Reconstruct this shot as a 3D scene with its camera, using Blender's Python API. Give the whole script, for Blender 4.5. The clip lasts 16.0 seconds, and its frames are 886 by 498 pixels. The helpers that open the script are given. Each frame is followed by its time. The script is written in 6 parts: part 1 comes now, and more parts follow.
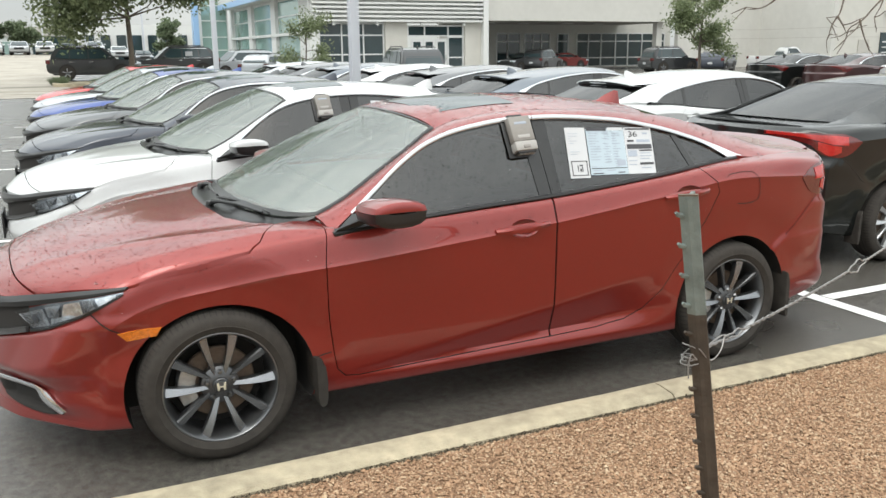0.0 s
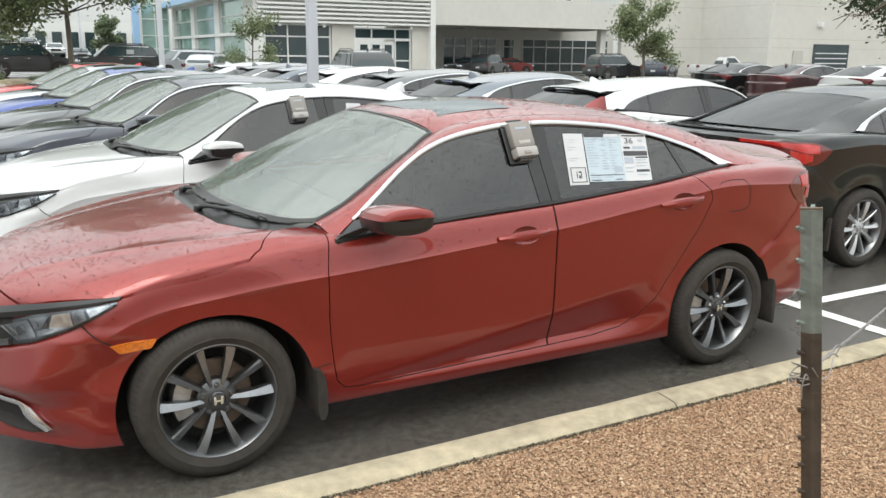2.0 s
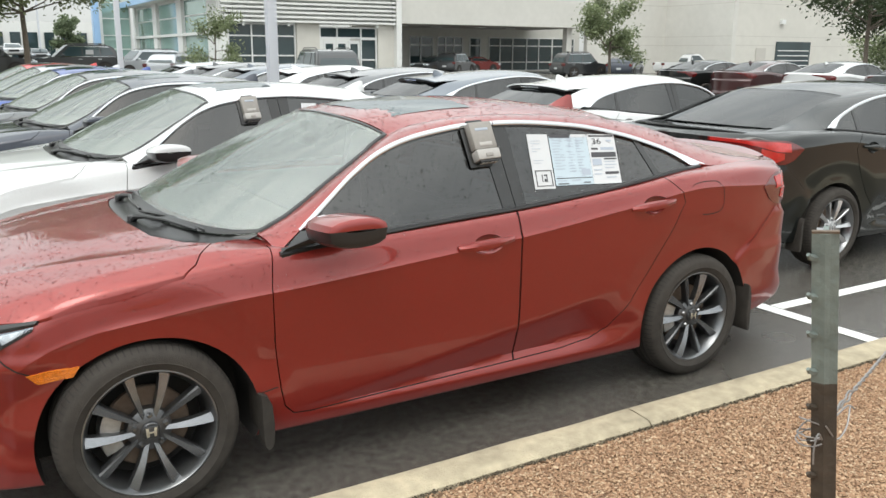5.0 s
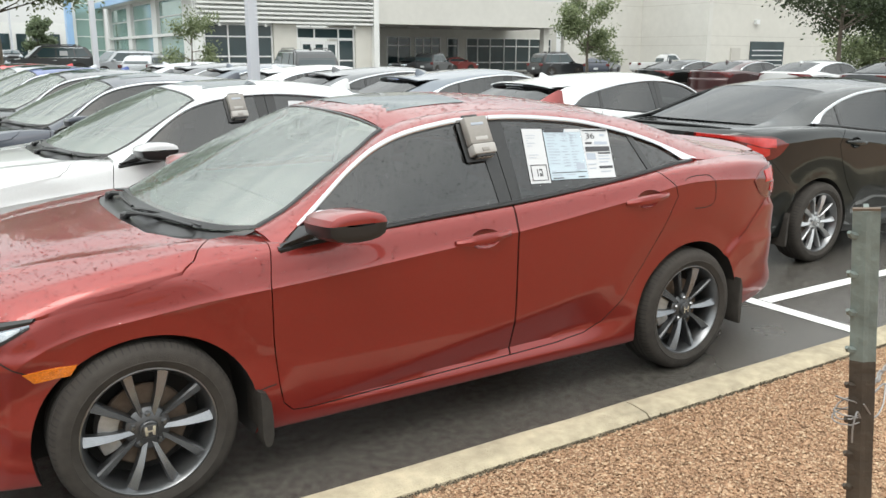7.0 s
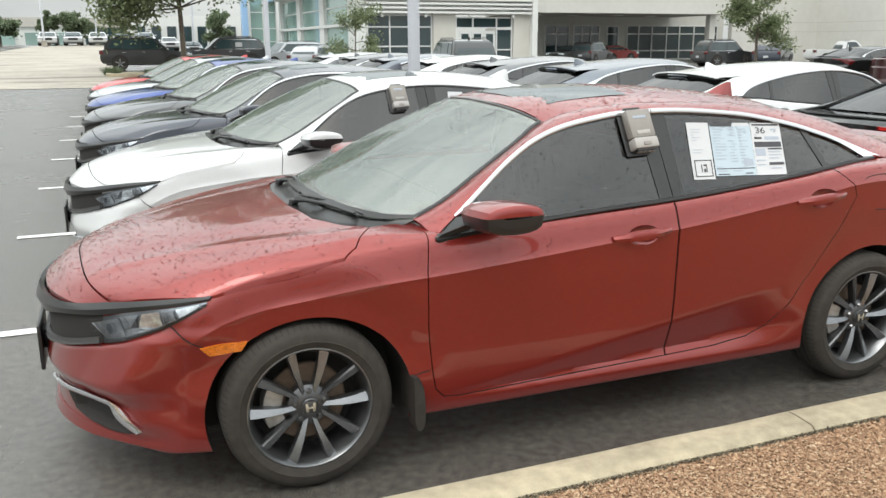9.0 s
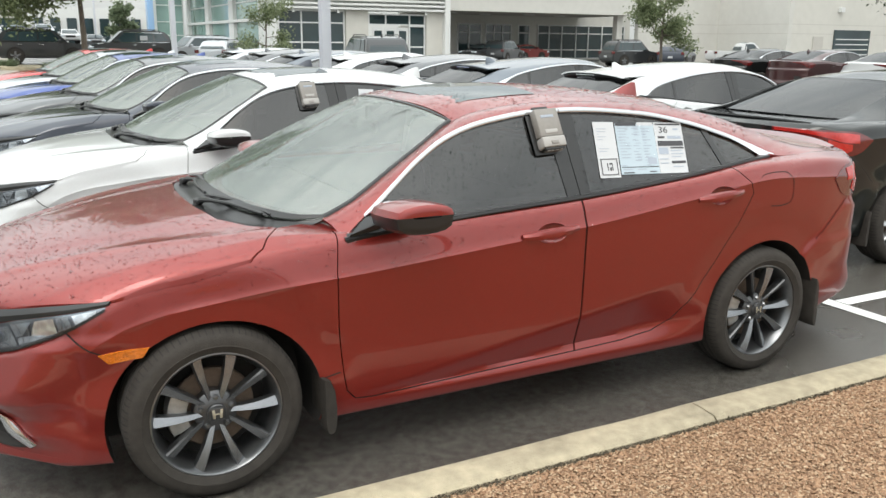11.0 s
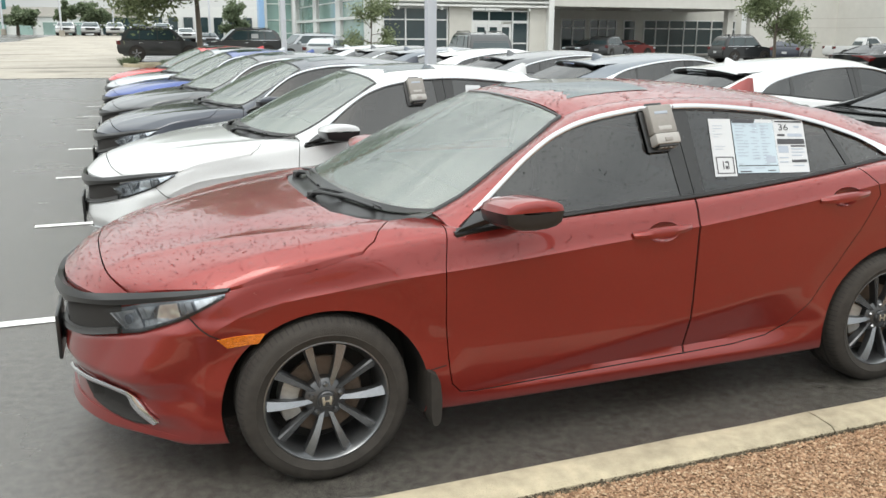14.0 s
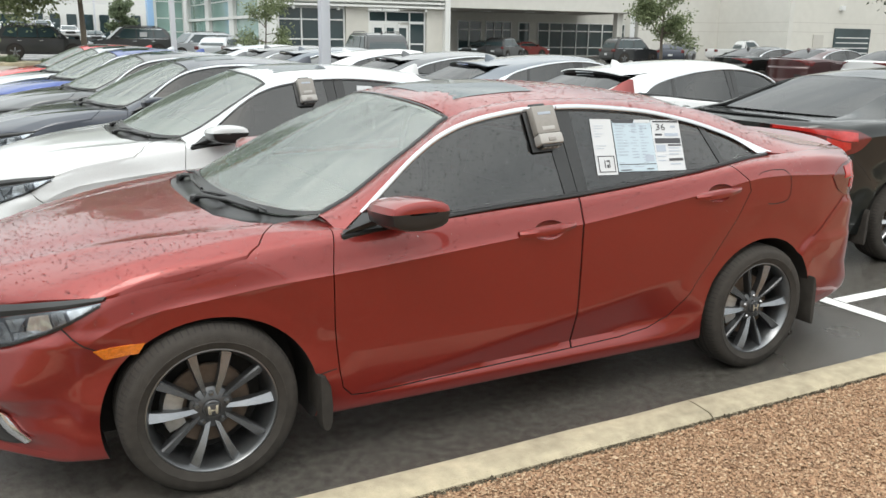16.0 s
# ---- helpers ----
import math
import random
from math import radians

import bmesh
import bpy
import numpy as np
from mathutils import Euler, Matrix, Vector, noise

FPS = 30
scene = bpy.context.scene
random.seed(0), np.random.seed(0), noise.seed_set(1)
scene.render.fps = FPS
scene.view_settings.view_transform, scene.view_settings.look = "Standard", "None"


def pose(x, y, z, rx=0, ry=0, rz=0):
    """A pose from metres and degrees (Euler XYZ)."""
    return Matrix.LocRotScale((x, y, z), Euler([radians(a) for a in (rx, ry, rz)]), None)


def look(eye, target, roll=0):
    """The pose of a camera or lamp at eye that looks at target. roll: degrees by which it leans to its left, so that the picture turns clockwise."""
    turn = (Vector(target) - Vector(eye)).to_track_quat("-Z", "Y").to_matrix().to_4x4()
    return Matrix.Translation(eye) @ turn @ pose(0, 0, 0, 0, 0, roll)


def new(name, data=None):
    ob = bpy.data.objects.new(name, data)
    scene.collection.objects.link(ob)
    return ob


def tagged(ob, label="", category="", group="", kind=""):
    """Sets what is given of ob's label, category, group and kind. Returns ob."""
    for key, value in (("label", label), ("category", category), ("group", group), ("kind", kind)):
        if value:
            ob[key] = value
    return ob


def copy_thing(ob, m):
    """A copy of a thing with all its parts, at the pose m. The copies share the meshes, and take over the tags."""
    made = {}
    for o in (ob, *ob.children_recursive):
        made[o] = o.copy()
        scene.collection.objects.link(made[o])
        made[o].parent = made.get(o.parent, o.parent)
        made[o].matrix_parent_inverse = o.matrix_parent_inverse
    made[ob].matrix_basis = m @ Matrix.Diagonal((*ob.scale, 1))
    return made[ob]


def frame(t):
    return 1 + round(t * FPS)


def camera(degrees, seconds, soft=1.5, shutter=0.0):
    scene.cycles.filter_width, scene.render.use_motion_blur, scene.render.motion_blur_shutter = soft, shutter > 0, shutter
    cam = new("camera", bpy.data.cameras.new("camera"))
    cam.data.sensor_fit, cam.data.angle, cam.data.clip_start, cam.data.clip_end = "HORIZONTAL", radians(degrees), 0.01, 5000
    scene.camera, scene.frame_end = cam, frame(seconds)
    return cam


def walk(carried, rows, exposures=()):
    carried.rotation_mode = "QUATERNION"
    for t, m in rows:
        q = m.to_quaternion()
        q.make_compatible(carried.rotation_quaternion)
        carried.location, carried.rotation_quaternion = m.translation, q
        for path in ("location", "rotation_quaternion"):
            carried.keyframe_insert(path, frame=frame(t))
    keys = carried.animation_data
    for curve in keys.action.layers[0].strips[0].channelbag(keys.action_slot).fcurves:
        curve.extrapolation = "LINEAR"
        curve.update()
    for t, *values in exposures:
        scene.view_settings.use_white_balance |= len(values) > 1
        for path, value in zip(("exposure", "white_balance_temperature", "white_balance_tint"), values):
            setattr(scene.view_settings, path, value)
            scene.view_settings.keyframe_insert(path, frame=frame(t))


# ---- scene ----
# camera and its walk: seconds, eye, then tilt up, lean and turn in degrees
cam = camera(56.16, 16.0)
ROWS = [
    (0.0, -0.498, -3.255, 1.641, -13.36, 0.53, -24.68),
    (0.5, -0.519, -3.212, 1.645, -13.64, 0.50, -24.30),
    (1.0, -0.558, -3.150, 1.641, -14.23, -0.11, -25.87),
    (1.5, -0.625, -3.089, 1.635, -13.16, -0.32, -28.29),
    (2.0, -0.686, -3.056, 1.637, -13.12, -0.54, -28.70),
    (2.5, -0.688, -3.022, 1.634, -13.12, -0.50, -28.68),
    (3.0, -0.647, -2.959, 1.630, -13.11, -0.48, -28.58),
    (3.5, -0.580, -2.887, 1.620, -13.16, -0.46, -28.42),
    (4.0, -0.514, -2.859, 1.623, -13.33, -0.52, -28.05),
    (4.5, -0.488, -2.847, 1.616, -13.39, -0.49, -28.36),
    (5.0, -0.508, -2.846, 1.624, -13.17, -0.29, -30.85),
    (5.2, -0.508, -2.846, 1.624, -13.09, -0.08, -32.59),
    (7.3, -0.576, -2.799, 1.596, -13.13, -0.19, -32.25),
    (7.5, -0.576, -2.799, 1.596, -13.23, 0.06, -30.26),
    (8.0, -0.596, -2.807, 1.607, -13.40, 0.32, -24.21),
    (8.2, -0.596, -2.807, 1.607, -13.61, 0.43, -21.84),
    (10.3, -0.583, -2.775, 1.620, -14.18, -0.05, -22.02),
    (10.5, -0.583, -2.775, 1.620, -14.07, -0.20, -23.59),
    (11.0, -0.564, -2.784, 1.615, -14.01, -0.52, -27.74),
    (11.5, -0.553, -2.790, 1.616, -14.03, -0.60, -29.04),
    (12.0, -0.570, -2.784, 1.616, -13.92, -0.38, -27.88),
    (12.5, -0.588, -2.779, 1.614, -13.93, -0.08, -24.53),
    (13.0, -0.603, -2.774, 1.613, -14.01, 0.03, -21.12),
    (13.5, -0.605, -2.767, 1.613, -14.13, 0.01, -20.26),
    (14.0, -0.605, -2.773, 1.611, -14.28, -0.19, -20.83),
    (14.5, -0.594, -2.781, 1.609, -14.49, -0.71, -23.86),
    (15.0, -0.581, -2.781, 1.610, -14.32, -0.92, -26.44),
    (15.5, -0.569, -2.780, 1.611, -14.28, -0.95, -26.83),
    (16.0, -0.552, -2.788, 1.612, -14.19, -0.69, -27.77),
]
walk(cam, [(t, pose(x, y, z, 0, 0, yaw) @ pose(0, 0, 0, 90 + tilt) @ pose(0, 0, 0, 0, 0, -lean)) for t, x, y, z, tilt, lean, yaw in ROWS],
     [(0.0, 0.08), (1.5, 0.06), (3.0, 0.04), (4.5, 0.03), (5.0, 0.11), (7.5, 0.18), (8.0, 0.14), (10.5, 0.08), (11.5, 0.10), (12.0, 0.12), (13.0, 0.04), (14.0, 0.06), (15.0, 0.06), (16.0, 0.04)])

# ---- overcast sky, one very soft sun ----
world = bpy.data.worlds.new("overcast_sky")
scene.world = world
world.use_nodes = True
wn, wl = world.node_tree.nodes, world.node_tree.links
wn.clear()
w_out = wn.new("ShaderNodeOutputWorld")
w_bg = wn.new("ShaderNodeBackground")
w_sky = wn.new("ShaderNodeTexSky")
w_sky.sky_type = "NISHITA"
w_sky.sun_disc = False
w_sky.sun_elevation, w_sky.sun_rotation = radians(55), radians(200)
w_sky.air_density, w_sky.dust_density = 1.0, 3.0
w_co = wn.new("ShaderNodeTexCoord")
w_map = wn.new("ShaderNodeMapping")
w_map.inputs["Scale"].default_value = (1.2, 1.2, 3.5)
w_noise = wn.new("ShaderNodeTexNoise")
w_noise.inputs["Scale"].default_value = 2.2
w_noise.inputs["Detail"].default_value = 6
w_ramp = wn.new("ShaderNodeValToRGB")
w_ramp.color_ramp.elements[0].position, w_ramp.color_ramp.elements[0].color = 0.35, (6.75, 7.15, 7.1, 1)
w_ramp.color_ramp.elements[1].position, w_ramp.color_ramp.elements[1].color = 0.68, (10.3, 10.6, 10.2, 1)
w_mix = wn.new("ShaderNodeMix")
w_mix.data_type = "RGBA"
w_mix.inputs[0].default_value = 0.85
wl.new(w_co.outputs["Generated"], w_map.inputs["Vector"])
wl.new(w_map.outputs["Vector"], w_noise.inputs["Vector"])
wl.new(w_noise.outputs["Fac"], w_ramp.inputs["Fac"])
wl.new(w_sky.outputs["Color"], w_mix.inputs[6])
wl.new(w_ramp.outputs["Color"], w_mix.inputs[7])
# an overcast vault is about three times as bright overhead as at the horizon
w_sep = wn.new("ShaderNodeSeparateXYZ")
w_rise = wn.new("ShaderNodeMapRange")
w_rise.inputs["To Min"].default_value, w_rise.inputs["To Max"].default_value = 0.62, 2.6
w_gain = wn.new("ShaderNodeVectorMath")
w_gain.operation = "SCALE"
wl.new(w_co.outputs["Generated"], w_sep.inputs[0])
wl.new(w_sep.outputs["Z"], w_rise.inputs["Value"])
wl.new(w_mix.outputs[2], w_gain.inputs[0])
wl.new(w_rise.outputs[0], w_gain.inputs["Scale"])
wl.new(w_gain.outputs[0], w_bg.inputs["Color"])
w_bg.inputs["Strength"].default_value = 0.125
wl.new(w_bg.outputs["Background"], w_out.inputs["Surface"])
sun_data = bpy.data.lights.new("sun", "SUN")
sun_data.energy, sun_data.angle, sun_data.color = 0.8, radians(25), (1.0, 0.98, 0.92)
sun = new("sun", sun_data)
sun.matrix_world = look((-6, -4, 14), (0, 1, 0))

# ---- materials ----
def material(name, base, rough=0.5, metal=0.0, vary=0.0, scale=20.0, bump=0.0, bump_scale=80.0, coat=0.0, **extra):
    """A principled material whose colour wanders by vary at two scales, with a fine relief."""
    m = bpy.data.materials.new(name)
    m.use_nodes = True
    n, l = m.node_tree.nodes, m.node_tree.links
    b = n["Principled BSDF"]
    b.inputs["Base Color"].default_value = (*base, 1)
    b.inputs["Roughness"].default_value = rough
    b.inputs["Metallic"].default_value = metal
    b.inputs["Coat Weight"].default_value = coat
    b.inputs["Coat Roughness"].default_value = 0.03
    for k, v in extra.items():
        b.inputs[k.replace("_", " ")].default_value = v
    if vary or bump:
        co = n.new("ShaderNodeTexCoord")
    if vary:
        big, small = n.new("ShaderNodeTexNoise"), n.new("ShaderNodeTexNoise")
        big.inputs["Scale"].default_value, small.inputs["Scale"].default_value = scale * 0.12, scale
        big.inputs["Detail"].default_value = small.inputs["Detail"].default_value = 5
        add = n.new("ShaderNodeMath")
        add.operation = "ADD"
        rng = n.new("ShaderNodeMapRange")
        rng.inputs["From Min"].default_value, rng.inputs["From Max"].default_value = 0.6, 1.4
        rng.inputs["To Min"].default_value, rng.inputs["To Max"].default_value = 1 - vary, 1 + vary
        mul = n.new("ShaderNodeVectorMath")
        mul.operation = "SCALE"
        mul.inputs[0].default_value = base
        for t in (big, small):
            l.new(co.outputs["Object"], t.inputs["Vector"])
        l.new(big.outputs["Fac"], add.inputs[0])
        l.new(small.outputs["Fac"], add.inputs[1])
        l.new(add.outputs[0], rng.inputs["Value"])
        l.new(rng.outputs[0], mul.inputs["Scale"])
        l.new(mul.outputs[0], b.inputs["Base Color"])
    if bump:
        t = n.new("ShaderNodeTexNoise")
        t.inputs["Scale"].default_value = bump_scale
        t.inputs["Detail"].default_value = 4
        bp = n.new("ShaderNodeBump")
        bp.inputs["Strength"].default_value = bump
        bp.inputs["Distance"].default_value = 0.02
        l.new(co.outputs["Object"], t.inputs["Vector"])
        l.new(t.outputs["Fac"], bp.inputs["Height"])
        l.new(bp.outputs["Normal"], b.inputs["Normal"])
    return m


def paint(name, base, metal=0.35, rough=0.35):
    return material(name, base, rough, metal, 0.05, 900.0, coat=1.0)


def tinted_glass(name, tint, ior=1.5, glare=0.0):
    """Thin glass: what is behind it shows through the tint, gloss grows with the angle; an optional pale diffuse layer
    stands in for mirrored sky brightness.
    """
    m = bpy.data.materials.new(name)
    m.use_nodes = True
    n, l = m.node_tree.nodes, m.node_tree.links
    n.clear()
    out, mix = n.new("ShaderNodeOutputMaterial"), n.new("ShaderNodeMixShader")
    clear, gloss, fr = n.new("ShaderNodeBsdfTransparent"), n.new("ShaderNodeBsdfGlossy"), n.new("ShaderNodeFresnel")
    clear.inputs["Color"].default_value = (*tint, 1)
    gloss.inputs["Roughness"].default_value = 0.02
    fr.inputs["IOR"].default_value = ior
    l.new(fr.outputs[0], mix.inputs[0])
    l.new(clear.outputs[0], mix.inputs[1])
    l.new(gloss.outputs[0], mix.inputs[2])
    last = mix
    if glare:
        # greenish white diffuse colour paints in sky brightness, uneven by noise
        pale_layer, over = n.new("ShaderNodeBsdfDiffuse"), n.new("ShaderNodeMixShader")
        pale_layer.inputs["Color"].default_value = (0.66, 0.77, 0.68, 1)
        co, wet, rng = n.new("ShaderNodeTexCoord"), n.new("ShaderNodeTexNoise"), n.new("ShaderNodeMapRange")
        wet.inputs["Scale"].default_value, wet.inputs["Detail"].default_value = 3.0, 6
        rng.inputs["To Min"].default_value, rng.inputs["To Max"].default_value = glare * 0.6, glare * 1.4
        l.new(co.outputs["Object"], wet.inputs["Vector"])
        l.new(wet.outputs["Fac"], rng.inputs["Value"])
        l.new(rng.outputs[0], over.inputs[0])
        l.new(mix.outputs[0], over.inputs[1])
        l.new(pale_layer.outputs[0], over.inputs[2])
        last = over
    l.new(last.outputs[0], out.inputs["Surface"])
    return m


M_RED = paint("paint_red", (0.232, 0.019, 0.0138), 0.45, 0.3)
M_WHITE = paint("paint_white", (0.61, 0.62, 0.62), 0.0, 0.3)
M_NAVY = paint("paint_navy", (0.02, 0.026, 0.042))
M_GREY = paint("paint_grey", (0.09, 0.095, 0.10))
M_BLUE = paint("paint_blue", (0.03, 0.065, 0.25))
M_SILVER = paint("paint_silver", (0.48, 0.50, 0.52), 0.6)
M_BRIGHTRED = paint("paint_bright_red", (0.5, 0.02, 0.02), 0.1)
M_BLACK = paint("paint_black", (0.008, 0.0095, 0.009), 0.0, 0.45)
M_BLACK.node_tree.nodes["Principled BSDF"].inputs["Specular IOR Level"].default_value = 0.08
M_BLUEGREY = paint("paint_blue_grey", (0.10, 0.12, 0.145), 0.4)
M_CHARCOAL = paint("paint_charcoal", (0.03, 0.032, 0.034), 0.2)
M_MAROON = paint("paint_maroon", (0.05, 0.013, 0.013))
M_SMOKE = tinted_glass("smoked_glass", (0.075, 0.08, 0.072), 1.85)
# last value: share of painted sky brightness in the pane
M_CLEAR = tinted_glass("windshield_glass", (0.80, 0.87, 0.80), 2.65, 0.11)
M_LENS = tinted_glass("lamp_glass", (0.92, 0.93, 0.94), 1.4)
M_CHROME = material("chrome", (0.75, 0.76, 0.78), 0.12, 1.0)
M_TRIM = material("black_trim", (0.018, 0.018, 0.018), 0.28, 0.0, 0.1, 60.0)
M_RUBBER = material("tyre_rubber", (0.042, 0.037, 0.032), 0.7, 0.0, 0.3, 30.0, 0.25, 200.0, Specular_IOR_Level=0.25)
M_ALLOY = material("grey_alloy", (0.11, 0.112, 0.115), 0.36, 0.8, 0.1, 60.0)
M_CALIPER = material("cast_caliper", (0.42, 0.42, 0.41), 0.45, 0.8, 0.25, 50.0)
# paler copy of the grey alloy, with the sky's sheen put into its colour
M_SHEENALLOY = material("sheen_alloy", (0.26, 0.268, 0.28), 0.27, 0.9, 0.08, 120.0)
M_SILVERALLOY = material("silver_alloy", (0.55, 0.555, 0.56), 0.3, 0.85, 0.08, 100.0)
M_RIM = material("rim_grey", (0.21, 0.215, 0.22), 0.3, 0.9, 0.1, 80.0)
M_LINER = material("dark_liner", (0.022, 0.020, 0.018), 0.9)
M_IRON = material("rusty_brake_iron", (0.16, 0.12, 0.09), 0.6, 0.6, 0.3, 60.0)
M_INTERIOR = material("interior_grey", (0.22, 0.23, 0.22), 0.8, 0.0, 0.15, 40.0)
M_HEADLINER = material("pale_headliner", (0.42, 0.42, 0.40), 0.9, 0.0, 0.06, 60.0)
M_AMBER = material("amber_lens", (0.66, 0.17, 0.008), 0.25, 0.0, 0.35, 90.0, 0.4, 160.0, coat=1.0)
M_TAIL = material("dark_red_lens", (0.11, 0.008, 0.008), 0.15, 0.0, 0.2, 40.0, coat=1.0)
M_TAILLIT = material("bright_red_lens", (0.45, 0.022, 0.018), 0.2, 0.0, 0.25, 60.0, coat=1.0)
M_LAMPDARK = material("lamp_housing", (0.22, 0.24, 0.27), 0.25, 0.5, 0.3, 30.0, coat=1.0)
M_LAMP = material("lamp_lens", (0.7, 0.74, 0.78), 0.12, 0.75, 0.55, 34.0, coat=1.0)
M_CONCRETE = material("concrete_paving", (0.36, 0.33, 0.28), 0.85, 0.0, 0.25, 3.0, 0.2, 60.0)
M_KERB = material("kerb_concrete", (0.385, 0.332, 0.232), 0.85, 0.0, 0.38, 16.0, 0.5, 140.0)
M_GRAVEL = material("gravel_brown", (0.285, 0.172, 0.10), 0.9, 0.0, 0.5, 160.0, 0.9, 120.0)
M_SOIL = material("dark_soil", (0.07, 0.055, 0.035), 0.95, 0.0, 0.5, 90.0)
M_PLASTIC = material("grey_bumper_plastic", (0.055, 0.055, 0.055), 0.5, 0.0, 0.15, 200.0)
M_TEAL = material("teal_sign", (0.06, 0.22, 0.22), 0.4, 0.0, 0.1, 3.0)
M_LINE = material("white_line_paint", (0.75, 0.75, 0.73), 0.6, 0.0, 0.12, 20.0)
M_WALL = material("white_stucco", (0.60, 0.59, 0.55), 0.9, 0.0, 0.06, 2.0)
M_WALL2 = material("white_metal_wall", (0.72, 0.73, 0.71), 0.6, 0.0, 0.04, 2.0)
M_BGLASS = material("window_glass", (0.03, 0.05, 0.055), 0.05, 0.0, 0.3, 0.6, Specular_IOR_Level=0.8)
# mirrored sky is partly put into this glass's pale base colour
M_SKYGLASS = material("pale_reflecting_glass", (0.40, 0.56, 0.52), 0.08, 0.5, 0.15, 0.5)
M_FRAME = material("white_window_frame", (0.7, 0.71, 0.7), 0.4)
M_BLUEPANEL = material("blue_panel", (0.33, 0.52, 0.78), 0.3, 0.0, 0.05, 1.0)
M_POLE = material("pale_pole_paint", (0.62, 0.64, 0.68), 0.5, 0.0, 0.06, 4.0)
M_BARK = material("bark", (0.15, 0.125, 0.1), 0.9, 0.0, 0.3, 20.0, 0.6, 60.0)
M_GALV = material("worn_green_steel", (0.16, 0.19, 0.175), 0.6, 0.3, 0.4, 30.0, 0.2, 60.0)
M_POSTDARK = material("dark_brown_steel", (0.06, 0.047, 0.035), 0.65, 0.2, 0.4, 30.0, 0.2, 60.0)
M_WIRE = material("galvanised_wire", (0.3, 0.29, 0.28), 0.5, 0.7, 0.2, 60.0)
M_PAPER = material("sticker_paper", (0.52, 0.53, 0.54), 0.6)
M_PAPERBLUE = material("sticker_blue", (0.41, 0.49, 0.54), 0.6)
M_INK = material("dark_print", (0.05, 0.05, 0.055), 0.7)
M_INKPALE = material("pale_print", (0.34, 0.38, 0.44), 0.7)
M_BOXPALE = material("pale_grey_plastic", (0.36, 0.345, 0.325), 0.5, 0.0, 0.1, 60.0)
M_BOX = material("grey_plastic", (0.25, 0.235, 0.215), 0.55, 0.0, 0.1, 60.0)


def stone_material():
    """Crushed stone whose tint differs from piece to piece."""
    m = material("crushed_stone", (0.45, 0.28, 0.18), 0.9, bump=0.4, bump_scale=200.0)
    n, l = m.node_tree.nodes, m.node_tree.links
    g, r = n.new("ShaderNodeNewGeometry"), n.new("ShaderNodeValToRGB")
    e = r.color_ramp.elements
    e[0].position, e[0].color = 0.0, (0.29, 0.18, 0.112, 1)
    e[1].position, e[1].color = 1.0, (0.56, 0.43, 0.29, 1)
    for p, c in ((0.2, (0.32, 0.19, 0.112, 1)), (0.5, (0.41, 0.25, 0.147, 1)), (0.8, (0.49, 0.33, 0.205, 1))):
        k = e.new(p)
        k.color = c
    l.new(g.outputs["Random Per Island"], r.inputs["Fac"])
    l.new(r.outputs["Color"], n["Principled BSDF"].inputs["Base Color"])
    return m


M_STONE = stone_material()
M_DROP = material("water_drop", (0.9, 0.9, 0.9), 0.02, Transmission_Weight=1.0, IOR=1.33)


def leaf_material(name, dark, light):
    m = material(name, dark, 0.55)
    n, l = m.node_tree.nodes, m.node_tree.links
    g, r = n.new("ShaderNodeNewGeometry"), n.new("ShaderNodeValToRGB")
    r.color_ramp.elements[0].color, r.color_ramp.elements[1].color = (*dark, 1), (*light, 1)
    l.new(g.outputs["Random Per Island"], r.inputs["Fac"])
    l.new(r.outputs["Color"], n["Principled BSDF"].inputs["Base Color"])
    thin, mix = n.new("ShaderNodeBsdfTranslucent"), n.new("ShaderNodeMixShader")
    mix.inputs[0].default_value = 0.45
    l.new(r.outputs["Color"], thin.inputs["Color"])
    l.new(n["Principled BSDF"].outputs[0], mix.inputs[1])
    l.new(thin.outputs[0], mix.inputs[2])
    l.new(mix.outputs[0], n["Material Output"].inputs["Surface"])
    return m


M_LEAF = leaf_material("leaf_green", (0.11, 0.145, 0.07), (0.30, 0.345, 0.19))
M_LEAFFAR = leaf_material("leaf_pale_green", (0.10, 0.135, 0.075), (0.22, 0.27, 0.16))
M_LEAFDARK = leaf_material("leaf_dark_green", (0.04, 0.058, 0.028), (0.09, 0.12, 0.058))
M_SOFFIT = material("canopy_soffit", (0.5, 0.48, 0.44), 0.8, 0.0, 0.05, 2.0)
M_TILE = material("beige_stone_panel", (0.60, 0.585, 0.535), 0.8, 0.0, 0.06, 1.5)


def wet_asphalt():
    """Asphalt with fine grit and damp patches that shine more than the rest."""
    m = material("asphalt", (0.087, 0.080, 0.070), 0.25, 0.0, 0.5, 190.0, 0.25, 260.0, Specular_IOR_Level=1.0)
    n, l = m.node_tree.nodes, m.node_tree.links
    co, t, r = n.new("ShaderNodeTexCoord"), n.new("ShaderNodeTexNoise"), n.new("ShaderNodeMapRange")
    t.inputs["Scale"].default_value, t.inputs["Detail"].default_value = 0.45, 7
    r.inputs["From Min"].default_value, r.inputs["From Max"].default_value = 0.35, 0.65
    r.inputs["To Min"].default_value, r.inputs["To Max"].default_value = 0.17, 0.31
    l.new(co.outputs["Object"], t.inputs["Vector"])
    l.new(t.outputs["Fac"], r.inputs["Value"])
    l.new(r.outputs[0], n["Principled BSDF"].inputs["Roughness"])
    return m


M_ASPHALT = wet_asphalt()


